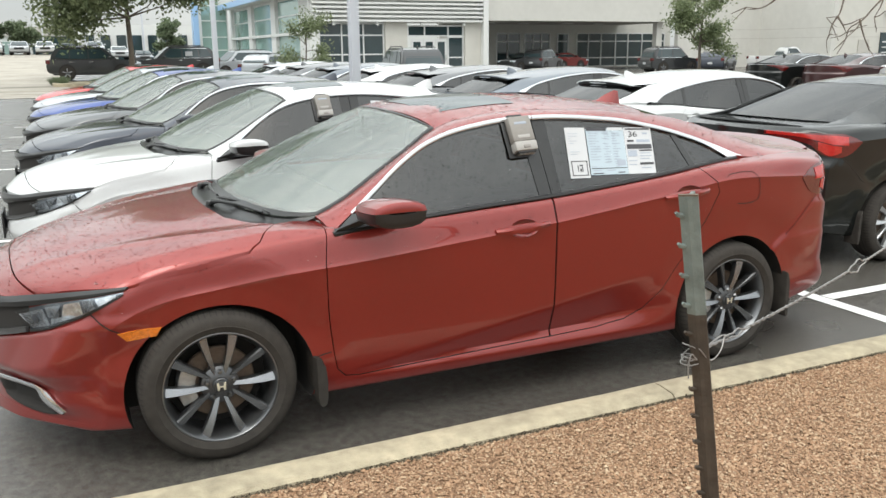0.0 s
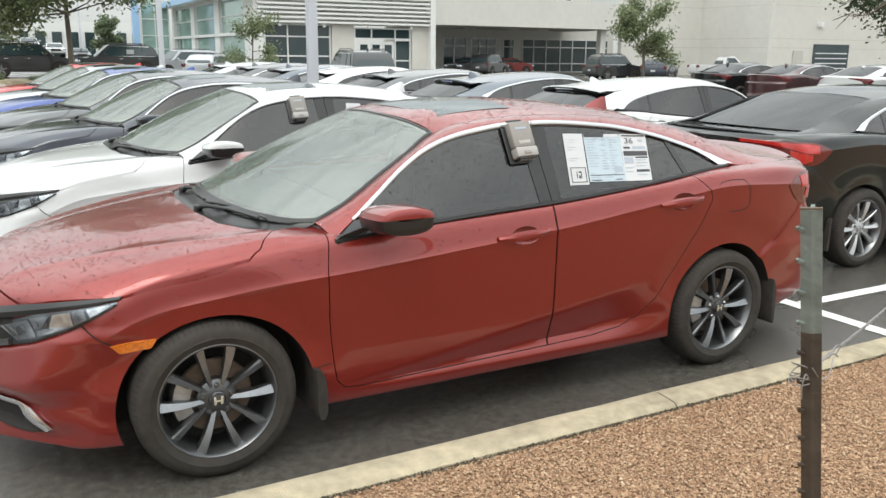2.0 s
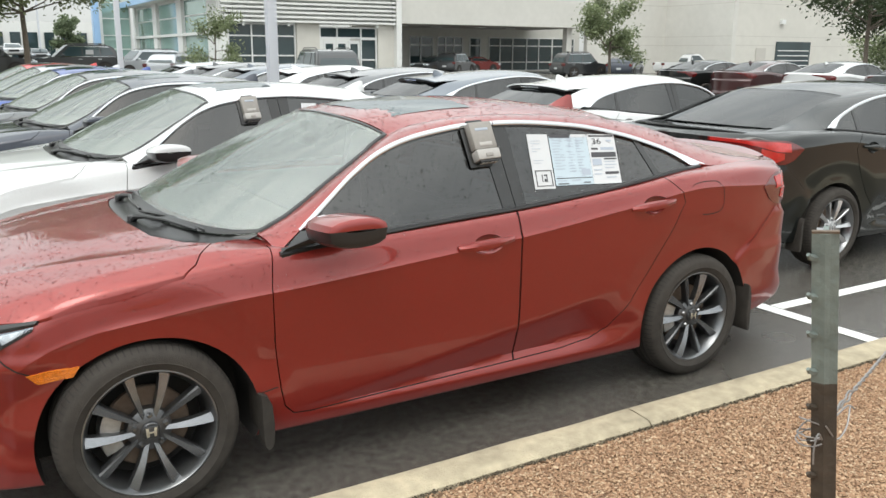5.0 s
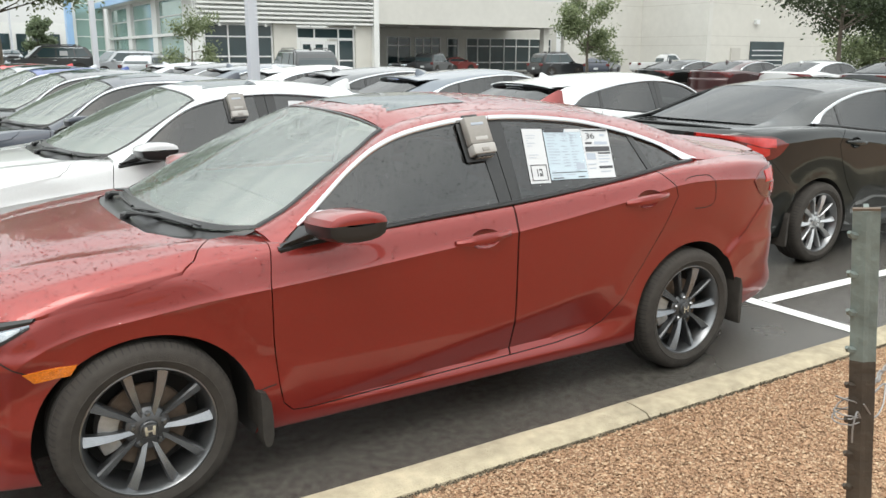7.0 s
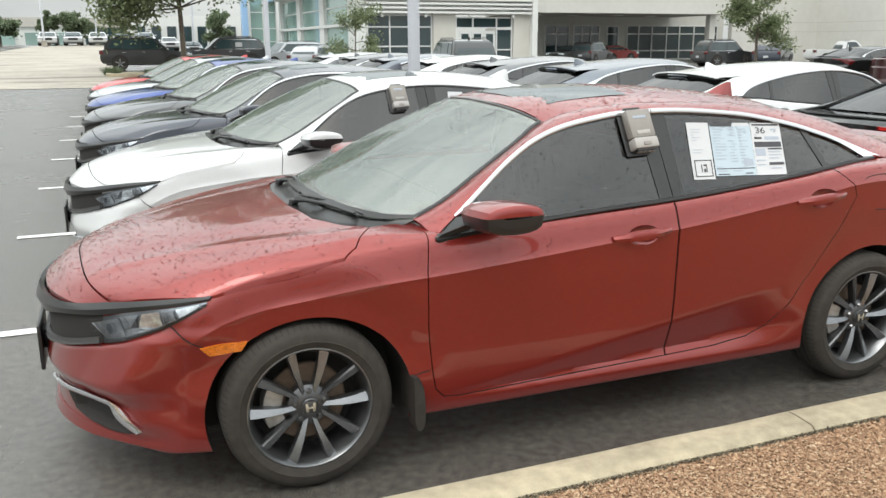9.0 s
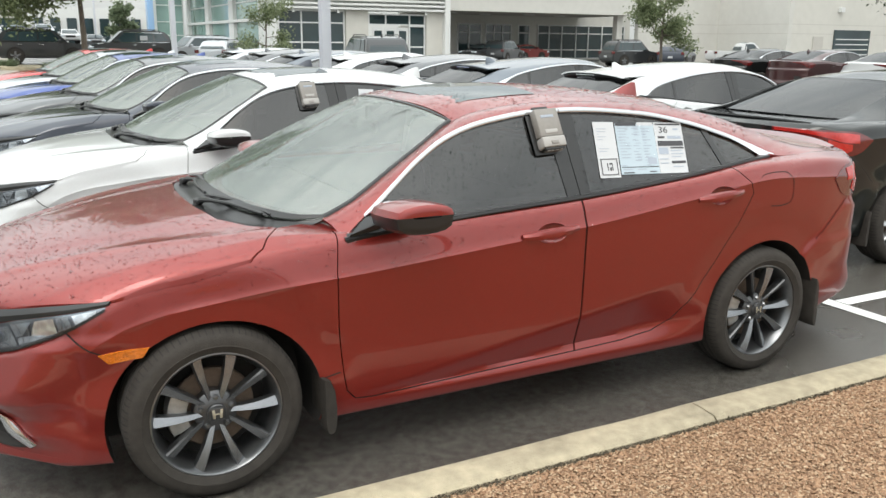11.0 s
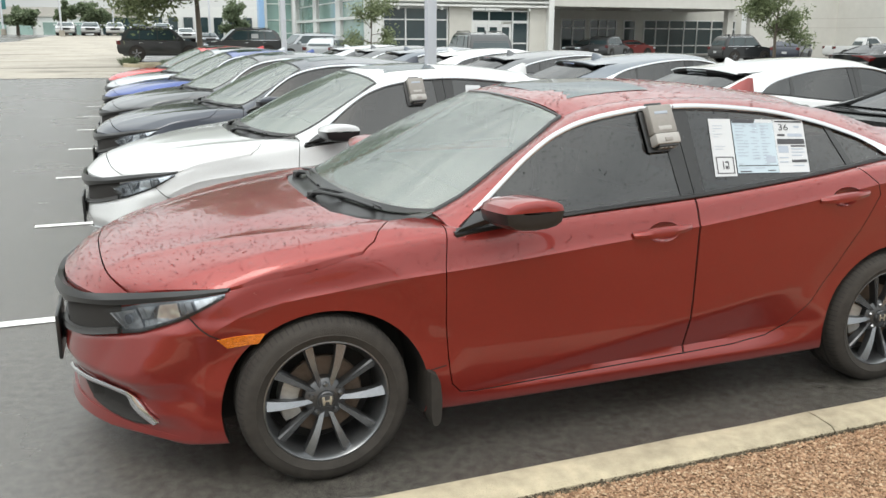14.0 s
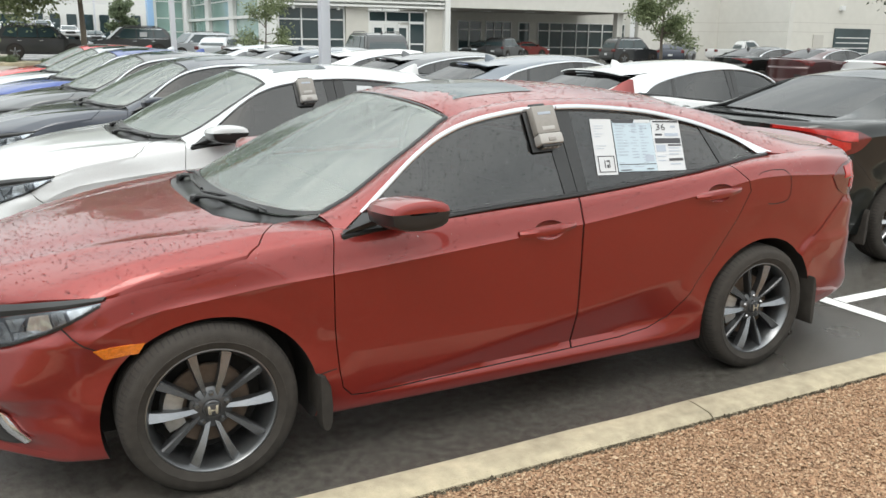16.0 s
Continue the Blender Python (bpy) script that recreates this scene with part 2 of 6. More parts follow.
def damp_concrete():
    """Pale concrete with long dark damp patches."""
    m = M_CONCRETE
    n, l = m.node_tree.nodes, m.node_tree.links
    b = n["Principled BSDF"]
    old = b.inputs["Base Color"].links[0].from_socket
    co, mp, t, r = n.new("ShaderNodeTexCoord"), n.new("ShaderNodeMapping"), n.new("ShaderNodeTexNoise"), n.new("ShaderNodeMapRange")
    mp.inputs["Scale"].default_value = (0.12, 0.5, 1.0)
    t.inputs["Scale"].default_value, t.inputs["Detail"].default_value = 1.6, 8
    r.inputs["From Min"].default_value, r.inputs["From Max"].default_value = 0.56, 0.66
    r.inputs["To Min"].default_value, r.inputs["To Max"].default_value = 1.0, 0.55
    sc = n.new("ShaderNodeVectorMath")
    sc.operation = "SCALE"
    l.new(co.outputs["Object"], mp.inputs["Vector"])
    l.new(mp.outputs[0], t.inputs["Vector"])
    l.new(t.outputs["Fac"], r.inputs["Value"])
    l.new(old, sc.inputs[0])
    l.new(r.outputs[0], sc.inputs["Scale"])
    l.new(sc.outputs[0], b.inputs["Base Color"])


damp_concrete()

# ---- mesh tools ----
def obj(name, bm, mats, parent=None, smooth=True, sharp=35.0):
    me = bpy.data.meshes.new(name)
    bmesh.ops.recalc_face_normals(bm, faces=bm.faces)
    bm.to_mesh(me)
    bm.free()
    for m in mats if isinstance(mats, (list, tuple)) else [mats]:
        me.materials.append(m)
    if smooth:
        me.polygons.foreach_set("use_smooth", [True] * len(me.polygons))
        me.set_sharp_from_angle(angle=radians(sharp))
    ob = new(name, me)
    if parent:
        ob.parent = parent
    return ob


def part(name, bm, mats, parent, label="", smooth=True, sharp=35.0):
    ob = obj(name, bm, mats, parent, smooth, sharp)
    if label:
        ob["label"] = label
    return ob


def thing(name, label, category, group="", at=None):
    e = new(name)
    e.empty_display_size = 0.2
    if at:
        e.matrix_world = at
    return tagged(e, label, category, group)


def grid(bm, rows, flip=False, mat=0):
    vs = [[bm.verts.new(p) for p in r] for r in rows]
    for a, b in zip(vs, vs[1:]):
        for i in range(len(a) - 1):
            q = (a[i], a[i + 1], b[i + 1], b[i])
            if len({tuple(v.co) for v in q}) < 3:
                continue
            try:
                f = bm.faces.new(q[::-1] if flip else q)
                f.material_index = mat
            except ValueError:
                pass
    return vs


def box(bm, x0, y0, z0, x1, y1, z1, bevel=0.0, mat=0, seg=2):
    r = bmesh.ops.create_cube(bm, size=1.0, matrix=Matrix.Translation(((x0 + x1) / 2, (y0 + y1) / 2, (z0 + z1) / 2)) @ Matrix.Diagonal((abs(x1 - x0), abs(y1 - y0), abs(z1 - z0), 1)))
    fs = {f for v in r["verts"] for f in v.link_faces}
    for f in fs:
        f.material_index = mat
    if bevel:
        es = list({e for v in r["verts"] for e in v.link_edges})
        bmesh.ops.bevel(bm, geom=es, offset=bevel, segments=seg, affect="EDGES", profile=0.5)
    return bm


def boxed(*a, **k):
    return box(bmesh.new(), *a, **k)


def tube(bm, pts, rad, n=6, closed=False, mat=0, ry=None):
    """A tube along points, with a radius for each or one for all."""
    pts = [Vector(p) for p in pts]
    rads = rad if isinstance(rad, (list, tuple)) else [rad] * len(pts)
    rows = []
    last = None
    for i, p in enumerate(pts):
        t = (pts[min(i + 1, len(pts) - 1)] - pts[max(i - 1, 0)]).normalized()
        if last is None:
            u = t.orthogonal().normalized()
        else:
            u = (last - t * last.dot(t)).normalized()
        last = u
        v = t.cross(u)
        rows.append([p + rads[i] * (math.cos(a) * u + math.sin(a) * v) for a in [2 * math.pi * k / n for k in range(n + 1)]])
    grid(bm, rows, mat=mat)
    for r in (rows[0], rows[-1]):
        f = bm.faces.new([bm.verts.new(p) for p in r[:-1]])
        f.material_index = mat
    bmesh.ops.remove_doubles(bm, verts=bm.verts, dist=1e-6)
    return bm


def hermite(xs, ys, x):
    """A smooth curve through the knots that does not overshoot much."""
    xs, ys = np.asarray(xs, float), np.asarray(ys, float)
    d = np.diff(ys) / np.diff(xs)
    m = np.zeros(len(xs))
    m[0], m[-1] = d[0], d[-1]
    for i in range(1, len(xs) - 1):
        m[i] = 0 if d[i - 1] * d[i] <= 0 else 2 * d[i - 1] * d[i] / (d[i - 1] + d[i])
    x = np.clip(np.asarray(x, float), xs[0], xs[-1])
    k = np.clip(np.searchsorted(xs, x) - 1, 0, len(xs) - 2)
    h = xs[k + 1] - xs[k]
    t = (x - xs[k]) / h
    return (2 * t**3 - 3 * t**2 + 1) * ys[k] + (t**3 - 2 * t**2 + t) * h * m[k] + (-2 * t**3 + 3 * t**2) * ys[k + 1] + (t**3 - t**2) * h * m[k + 1]


def curve3(pts, n):
    """n points along a smooth curve through the given points."""
    p = np.asarray(pts, float)
    s = np.concatenate([[0], np.cumsum(np.linalg.norm(np.diff(p, axis=0), axis=1))])
    q = np.linspace(0, s[-1], n)
    return np.stack([hermite(s, p[:, k], q) for k in range(3)], 1)


def prism(poly, y0, y1, axis="y"):
    """A closed prism over a polygon in x, z (axis y) or x, y (axis z)."""
    bm = bmesh.new()
    def put(a, b, d):
        return (a, d, b) if axis == "y" else (a, b, d)
    lo = [bm.verts.new(put(a, b, y0)) for a, b in poly]
    hi = [bm.verts.new(put(a, b, y1)) for a, b in poly]
    n = len(poly)
    bm.faces.new(lo)
    bm.faces.new(hi[::-1])
    for i in range(n):
        bm.faces.new((lo[i], hi[i], hi[(i + 1) % n], lo[(i + 1) % n]))
    return bm


def boolean(ob, cutter_bm, op="DIFFERENCE", mats=()):
    """Cut ob's mesh by a closed bmesh and keep the result as plain mesh."""
    bmesh.ops.recalc_face_normals(cutter_bm, faces=cutter_bm.faces)
    me = bpy.data.meshes.new("cutter")
    cutter_bm.to_mesh(me)
    cutter_bm.free()
    for m in mats:
        me.materials.append(m)
    c = new("cutter", me)
    mod = ob.modifiers.new("cut", "BOOLEAN")
    mod.operation, mod.object, mod.solver = op, c, "EXACT"
    if mats:
        mod.material_mode = "TRANSFER"
    dg = bpy.context.evaluated_depsgraph_get()
    done = bpy.data.meshes.new_from_object(ob.evaluated_get(dg))
    ob.modifiers.clear()
    ob.data = done
    bpy.data.objects.remove(c)
    return ob


def inset_poly(poly, d):
    """The polygon moved inward (d > 0) or outward along its corners' bisectors."""
    n = len(poly)
    area = sum(poly[i][0] * poly[(i + 1) % n][1] - poly[(i + 1) % n][0] * poly[i][1] for i in range(n))
    s = 1 if area > 0 else -1
    out = []
    for i in range(n):
        p, a, b = (Vector(poly[j]) for j in (i, i - 1, (i + 1) % n))
        e, f = (p - a).normalized(), (b - p).normalized()
        n1, n2 = Vector((-e.y, e.x)) * s, Vector((-f.y, f.x)) * s
        m = (n1 + n2)
        m = m / max(m.length_squared, 0.2) * 2
        out.append(tuple(p + m * d))
    return out

# ---- sedan: x to the rear from the front axle, y across, z up from the ground ----
WHEELBASE, TYRE_R, RIM_R = 2.70, 0.320, 0.232
ARCHES = ((0.013, 0.300, 0.385, 0.362, 0.437), (2.722, 0.302, 0.385, 0.374, 0.457))  # x, z, half width, height, crest of the flare
STATIONS = [  # x, bow, w, floor, crease z, shoulder z, top edge y, top edge z, top centre z
    (-0.885, 0.455, 0.8, 0.185, 0.57, 0.65, 0.62, 0.69, 0.705),
    (-0.8, 0.41, 0.83, 0.17, 0.61, 0.71, 0.66, 0.75, 0.775),
    (-0.6, 0.32, 0.855, 0.165, 0.67, 0.765, 0.71, 0.815, 0.845),
    (-0.3, 0.15, 0.875, 0.17, 0.708, 0.82, 0.75, 0.87, 0.905),
    (0.0, 0.05, 0.885, 0.18, 0.733, 0.855, 0.77, 0.905, 0.945),
    (0.3, 0.0, 0.893, 0.19, 0.763, 0.885, 0.79, 0.93, 0.965),
    (0.55, 0.0, 0.897, 0.19, 0.778, 0.908, 0.83, 0.923, 0.95),
    (1.0, 0.0, 0.9, 0.19, 0.813, 0.933, 0.83, 0.948, 0.94),
    (1.6, 0.0, 0.9, 0.19, 0.863, 0.968, 0.83, 0.978, 0.97),
    (2.2, 0.0, 0.9, 0.19, 0.933, 1.018, 0.82, 1.028, 1.02),
    (2.7, 0.0, 0.895, 0.2, 0.990, 1.06, 0.79, 1.075, 1.07),
    (3.1, -0.03, 0.875, 0.22, 0.972, 1.058, 0.75, 1.08, 1.08),
    (3.4, -0.12, 0.845, 0.26, 0.957, 1.04, 0.7, 1.07, 1.085),
    (3.62, -0.25, 0.82, 0.29, 0.935, 1.01, 0.66, 1.058, 1.088),
    (3.74, -0.36, 0.8, 0.31, 0.8, 0.9, 0.66, 1.02, 1.05),
]


def shaped(x, y, z):
    """Pull the skin in under the rising crease of the doors and push it out round the wheels."""
    side = min(1.0, max(0.0, (abs(y) - 0.6) / 0.2))
    line = 0.285 + 0.165 * (x - 0.59)
    inset = 0.0
    if 0.40 < x < 2.40 and 0.255 < z < line:
        # a wedge below the rising crease: it falls back to a valley, then comes out again to the sill
        ends = max(0.0, min(1.0, (x - 0.40) / 0.2, (2.34 - x) / 0.42))
        valley = max(0.27, 0.262 + 0.050 * (x - 0.59))
        if line > valley:
            deep = 0.23 * (line - valley)
            inset = ends * deep * ((line - z) / (line - valley) if z > valley else (z - 0.255) / (valley - 0.255))
    for cx, cz, _, _, crest in ARCHES:
        r = math.hypot(x - cx, z - cz)
        rise_up = min(1.0, max(0.0, (z - 0.36) / 0.14))
        inset -= (0.017 if cx < 1 else 0.011) * rise_up * min(1.0, max(0.0, (crest + 0.115 - r) / 0.115))
    if -0.78 < x < 0.32 and z > 0.7 and abs(y) < 0.8:
        ridge = float(np.interp(x, (-0.78, -0.606, -0.413, -0.123, 0.15, 0.32), (0.38, 0.43, 0.507, 0.611, 0.707, 0.74)))
        fade = min(1.0, (x + 0.78) / 0.15, (0.32 - x) / 0.12)
        d = abs(y) - ridge
        z += fade * (0.005 * math.exp(-(d / 0.028) ** 2) - 0.004 * math.exp(-((d + 0.11) / 0.06) ** 2))
    y -= math.copysign(inset * side, y)
    if x > 3.0 and 0.3 < z < 0.83:
        # the bumper stands proud behind its joint, with a ledge across it
        behind = min(1.0, max(0.0, (x - (3.032 + 1.18 * (z - 0.62))) / 0.03))
        out = behind * (0.006 + 0.009 * min(1.0, max(0.0, (0.655 - z) / 0.03)) * min(1.0, (z - 0.3) / 0.2))
        y += math.copysign(out * side, y)
        if x > 3.15:
            x += 0.03 * min(1.0, (0.83 - z) / 0.04, (z - 0.3) / 0.15, (x - 3.15) / 0.2)
    if x > 3.10 and z < 0.46:
        x += 0.055 * min(1.0, (0.46 - z) / 0.09) * min(1.0, (x - 3.10) / 0.2)
    if x < -0.25 and 0.2 < z < 0.70:
        # bumper: a shelf below the lamps, a folded corner edge, a hollow round the fog lamp
        ay = abs(y)
        shelf = float(np.interp(ay, (0.0, 0.38, 0.568, 0.645, 0.702, 0.772, 0.80), (0.475, 0.525, 0.572, 0.596, 0.626, 0.668, 0.69)))
        push = (0.012 * min(1.0, max(0.0, (shelf - z) / 0.016)) + 0.030 * min(1.0, max(0.0, (shelf - z) / 0.15))) * min(1.0, max(0.0, (z - 0.345) / 0.07)) * min(1.0, max(0.0, (0.79 - ay) / 0.10))
        if ay > 0.40:
            edge = float(np.interp(z, (0.20, 0.254, 0.335, 0.40, 0.43, 0.51, 0.585, 0.65), (0.745, 0.70, 0.675, 0.642, 0.655, 0.698, 0.735, 0.78)))
            fade = max(0.0, min(1.0, (z - 0.23) / 0.06, (0.66 - z) / 0.05))
            d = ay - edge
            push += fade * (0.024 * max(0.0, 1 - abs(d) / (0.11 if d > 0 else 0.16)) - 0.008 * math.exp(-((d - 0.12) / 0.05) ** 2))
        top = float(np.interp(ay, (0.34, 0.46, 0.57, 0.66), (0.318, 0.326, 0.328, 0.24)))
        low = float(np.interp(ay, (0.34, 0.46, 0.60, 0.66), (0.275, 0.252, 0.238, 0.245)))
        push -= 0.03 * max(0.0, min(1.0, (top - z) / 0.012, (z - low) / 0.012, (ay - 0.38) / 0.03, (0.635 - ay) / 0.02))
        r = math.hypot(x - 0.15, y)
        x, y = x + (x - 0.15) / r * push, y + y / r * push
    return (x, y, z)


def section(st, side, fine=1):
    """Points of one half of a cross section, from the floor's middle up to the top's middle."""
    x, bow, w, zb, zc, zs, wt, zt, ztc = st
    pts = [(0, zb), (w * 0.5, zb), (w - 0.11, zb), (w - 0.055, zb + 0.015), (w - 0.04, zb + 0.07), (w - 0.03, 0.36), (w - 0.022, 0.48), (w - 0.012, 0.60),
           (w - 0.0015, zc - 0.007), (w, zc), (w - 0.003, zc + 0.006), (w - 0.042, zs), ((w - 0.042) * 0.35 + wt * 0.65, zs * 0.25 + zt * 0.75), (wt, zt), (wt * 0.75, zt + (ztc - zt) * 0.45), (wt * 0.4, zt + (ztc - zt) * 0.85), (0, ztc)]
    lo = zb + 0.07
    fix = []
    for i, (y, z) in enumerate(pts):
        if 5 <= i <= 7:
            z = lo + (zc - 0.007 - lo) * (0.25, 0.5, 0.75)[i - 5]
        fix.append((y, z))
    s = np.concatenate([[0], np.cumsum([math.dist(a, b) for a, b in zip(fix, fix[1:])])])
    t = np.concatenate([np.linspace(s[i], s[i + 1], m * fine, endpoint=False) for i, m in zip(range(len(fix) - 1), (1, 1, 2, 3, 4, 4, 4, 4, 1, 1, 5, 4, 3, 6, 7, 4))] + [[s[-1]]])
    ys, zs_ = hermite(s, [p[0] for p in fix], t), hermite(s, [p[1] for p in fix], t)
    return [shaped(x + bow * (y / w) ** 2.4, side * y, z) for y, z in zip(ys, zs_)]


def body_mesh(fine=1):
    bm = bmesh.new()
    tab = np.array(STATIONS)
    xs = np.concatenate([np.linspace(-0.885, -0.3, 20 * fine, endpoint=False), np.linspace(-0.3, 3.4, 84 * fine, endpoint=False), np.linspace(3.4, 3.74, 12 * fine)])
    rows_l, rows_r = [], []
    for x in xs:
        st = [x] + [float(hermite(tab[:, 0], tab[:, k], x)) for k in range(1, 9)]
        rows_l.append(section(st, -1, fine))
        rows_r.append(section(st, 1, fine))
    grid(bm, rows_l)
    grid(bm, rows_r)
    for rl, rr, push in ((rows_l[0], rows_r[0], -1), (rows_l[-1], rows_r[-1], 1)):
        n = len(rl)
        rows = []
        for i in range(n):
            a, b = Vector(rl[i]), Vector(rr[i])
            half = max(abs(a.y), 1e-6)
            xc = (tab[0, 0] if push < 0 else tab[-1, 0])
            row = []
            for k in range(48 * fine + 1):
                f = -1 + k / (24 * fine)
                y = f * half
                w = 0.8
                bow = tab[0, 1] if push < 0 else tab[-1, 1]
                p = (xc + bow * (abs(y) / w) ** 2.4, y, a.z)
                row.append(shaped(*p))
            row[0], row[-1] = tuple(a), tuple(b)
            rows.append(row)
        grid(bm, rows)
    bmesh.ops.remove_doubles(bm, verts=bm.verts, dist=0.0004)
    bmesh.ops.recalc_face_normals(bm, faces=bm.faces)
    return bm


# lines of the cabin on the near side (y < 0); the far side mirrors them
L_EDGE = [(0.47, -0.695, 0.956), (0.58, -0.688, 1.004), (0.68, -0.66, 1.055), (0.766, -0.638, 1.105), (0.95, -0.592, 1.208), (1.10, -0.555, 1.293), (1.25, -0.55, 1.335), (1.55, -0.55, 1.36), (1.9, -0.545, 1.355), (2.2, -0.55, 1.33), (2.5, -0.56, 1.285), (2.85, -0.585, 1.185), (3.12, -0.61, 1.105), (3.30, -0.625, 1.080), (3.45, -0.63, 1.05)]
L_TOP = [(0.50, -0.835, 0.905), (0.62, -0.79, 0.985), (0.74, -0.755, 1.075), (0.86, -0.725, 1.165), (0.99, -0.70, 1.24), (1.12, -0.685, 1.285), (1.25, -0.677, 1.31), (1.42, -0.67, 1.33), (1.62, -0.67, 1.335), (1.98, -0.675, 1.312), (2.28, -0.69, 1.26), (2.49, -0.715, 1.20), (2.67, -0.745, 1.135), (2.80, -0.778, 1.084), (3.0, -0.775, 1.072), (3.2, -0.755, 1.055), (3.40, -0.71, 1.03)]
L_BELT = [(0.50, -0.855, 0.90), (0.95, -0.855, 0.938), (1.20, -0.855, 0.955), (1.57, -0.855, 0.975), (1.90, -0.85, 1.0), (2.22, -0.84, 1.03), (2.44, -0.825, 1.053), (2.65, -0.80, 1.072), (2.80, -0.781, 1.081)]
C_COWL = [(0.47, -0.695, 0.956), (0.365, -0.655, 0.953), (0.275, -0.545, 0.958), (0.215, -0.37, 0.962), (0.188, -0.17, 0.964), (0.182, 0.0, 0.965)]
C_HEAD = [(1.10, -0.555, 1.293), (1.05, -0.40, 1.335), (1.02, -0.2, 1.355), (1.01, 0.0, 1.362)]
C_REAR = [(2.32, -0.553, 1.314), (2.37, -0.35, 1.34), (2.39, 0.0, 1.35)]
C_DECK = [(3.12, -0.60, 1.085), (3.22, -0.35, 1.092), (3.25, 0.0, 1.094)]


SEDAN = {"edge": L_EDGE, "top": L_TOP, "belt": L_BELT, "rear": C_REAR, "deck": C_DECK, "ridge": ([1.01, 1.3, 1.6, 1.9, 2.39], [1.362, 1.402, 1.413, 1.403, 1.35]), "fin": (2.36, 1.354), "tip": 2.80}
HATCH = {"edge": L_EDGE[:9] + [(2.2, -0.545, 1.335), (2.5, -0.55, 1.30), (2.75, -0.56, 1.262), (3.0, -0.585, 1.18), (3.30, -0.62, 1.09)],
         "top": L_TOP[:10] + [(2.28, -0.69, 1.27), (2.55, -0.715, 1.215), (2.75, -0.745, 1.15), (2.92, -0.785, 1.10)],
         "belt": L_BELT[:7] + [(2.65, -0.805, 1.075), (2.92, -0.79, 1.096)],
         "rear": [(2.75, -0.56, 1.262), (2.84, -0.35, 1.30), (2.87, 0.0, 1.315)], "deck": [(3.30, -0.62, 1.09), (3.42, -0.35, 1.09), (3.46, 0.0, 1.09)],
         "ridge": ([1.01, 1.3, 1.6, 1.9, 2.4, 2.87], [1.362, 1.402, 1.413, 1.403, 1.365, 1.315]), "fin": (2.45, 1.36), "tip": 2.92}


def mirrored(p):
    return [(a, -b, c) for a, b, c in p]


def across(half, n):
    """A curve from the near edge to the far edge through its mirrored half."""
    full = list(half) + mirrored(half[-2::-1])
    return curve3(full, n)


def cut(line, x0, x1, n):
    p = np.asarray(line)
    xs = np.linspace(x0, x1, n)
    return np.stack([xs, hermite(p[:, 0], p[:, 1], xs), hermite(p[:, 0], p[:, 2], xs)], 1)


def ruled(bm, a, b, n=8, bulge=0.0, mat=0):
    a, b = np.asarray(a), np.asarray(b)
    rows = []
    for i in range(n + 1):
        t = i / n
        r = a * (1 - t) + b * t
        if bulge:
            r = r + np.array([0, 0, bulge * 4 * t * (1 - t)])
        rows.append([tuple(q) for q in r])
    grid(bm, rows, mat=mat)


def shield(t0, t1, n, edge, lift=0.0):
    """Rows of the windshield from cowl to roof, whose ends follow the pillars."""
    lo, hi = across(C_COWL, 33), across(C_HEAD, 33)
    f = np.abs(np.linspace(-1, 1, 33))[:, None] ** 4
    rows = []
    for i in range(n + 1):
        t = t0 + (t1 - t0) * i / n
        r = lo * (1 - t) + hi * t + np.array([0, 0, 0.03 * 4 * t * (1 - t) + lift])
        e = cut(edge, edge[0][0] + (1.10 - edge[0][0]) * t, 2.0, 2)[0] + np.array([0, 0, lift])
        near, far = e - r[0], e * np.array([1, -1, 1]) - r[-1]
        half = (np.arange(33) < 16)[:, None]
        rows.append([tuple(q) for q in r + f * np.where(half, near, far)])
    return rows


def solid(bm, depth):
    """Give an open skin a thickness, inward."""
    bmesh.ops.recalc_face_normals(bm, faces=bm.faces)
    bmesh.ops.solidify(bm, geom=list(bm.faces), thickness=depth)
    return bm


def both(bm_make, side):
    bm = bm_make()
    if side > 0:
        bmesh.ops.scale(bm, vec=(1, -1, 1), verts=bm.verts)
    return bm


DOOR_F = [(0.475, 0.93), (0.455, 0.78), (0.462, 0.58), (0.482, 0.38), (0.495, 0.31), (0.53, 0.272), (0.60, 0.265), (1.10, 0.275), (1.578, 0.285), (1.582, 0.54), (1.572, 0.84), (1.565, 1.02)]
DOOR_R = [(1.570, 1.02), (1.577, 0.84), (1.587, 0.54), (1.583, 0.285), (1.85, 0.292), (2.02, 0.31), (2.13, 0.35), (2.22, 0.43), (2.36, 0.60), (2.48, 0.78), (2.555, 0.93), (2.53, 0.985), (2.44, 1.06), (2.44, 1.10)]
HOOD = [(-0.745, 0.0), (-0.735, -0.2), (-0.715, -0.40), (-0.645, -0.578), (-0.49, -0.715), (-0.30, -0.815), (-0.166, -0.838), (0.03, -0.848), (0.15, -0.850), (0.20, -0.828), (0.295, -0.70), (0.22, -0.63), (0.125, -0.47), (0.09, -0.21), (0.085, 0.0)]


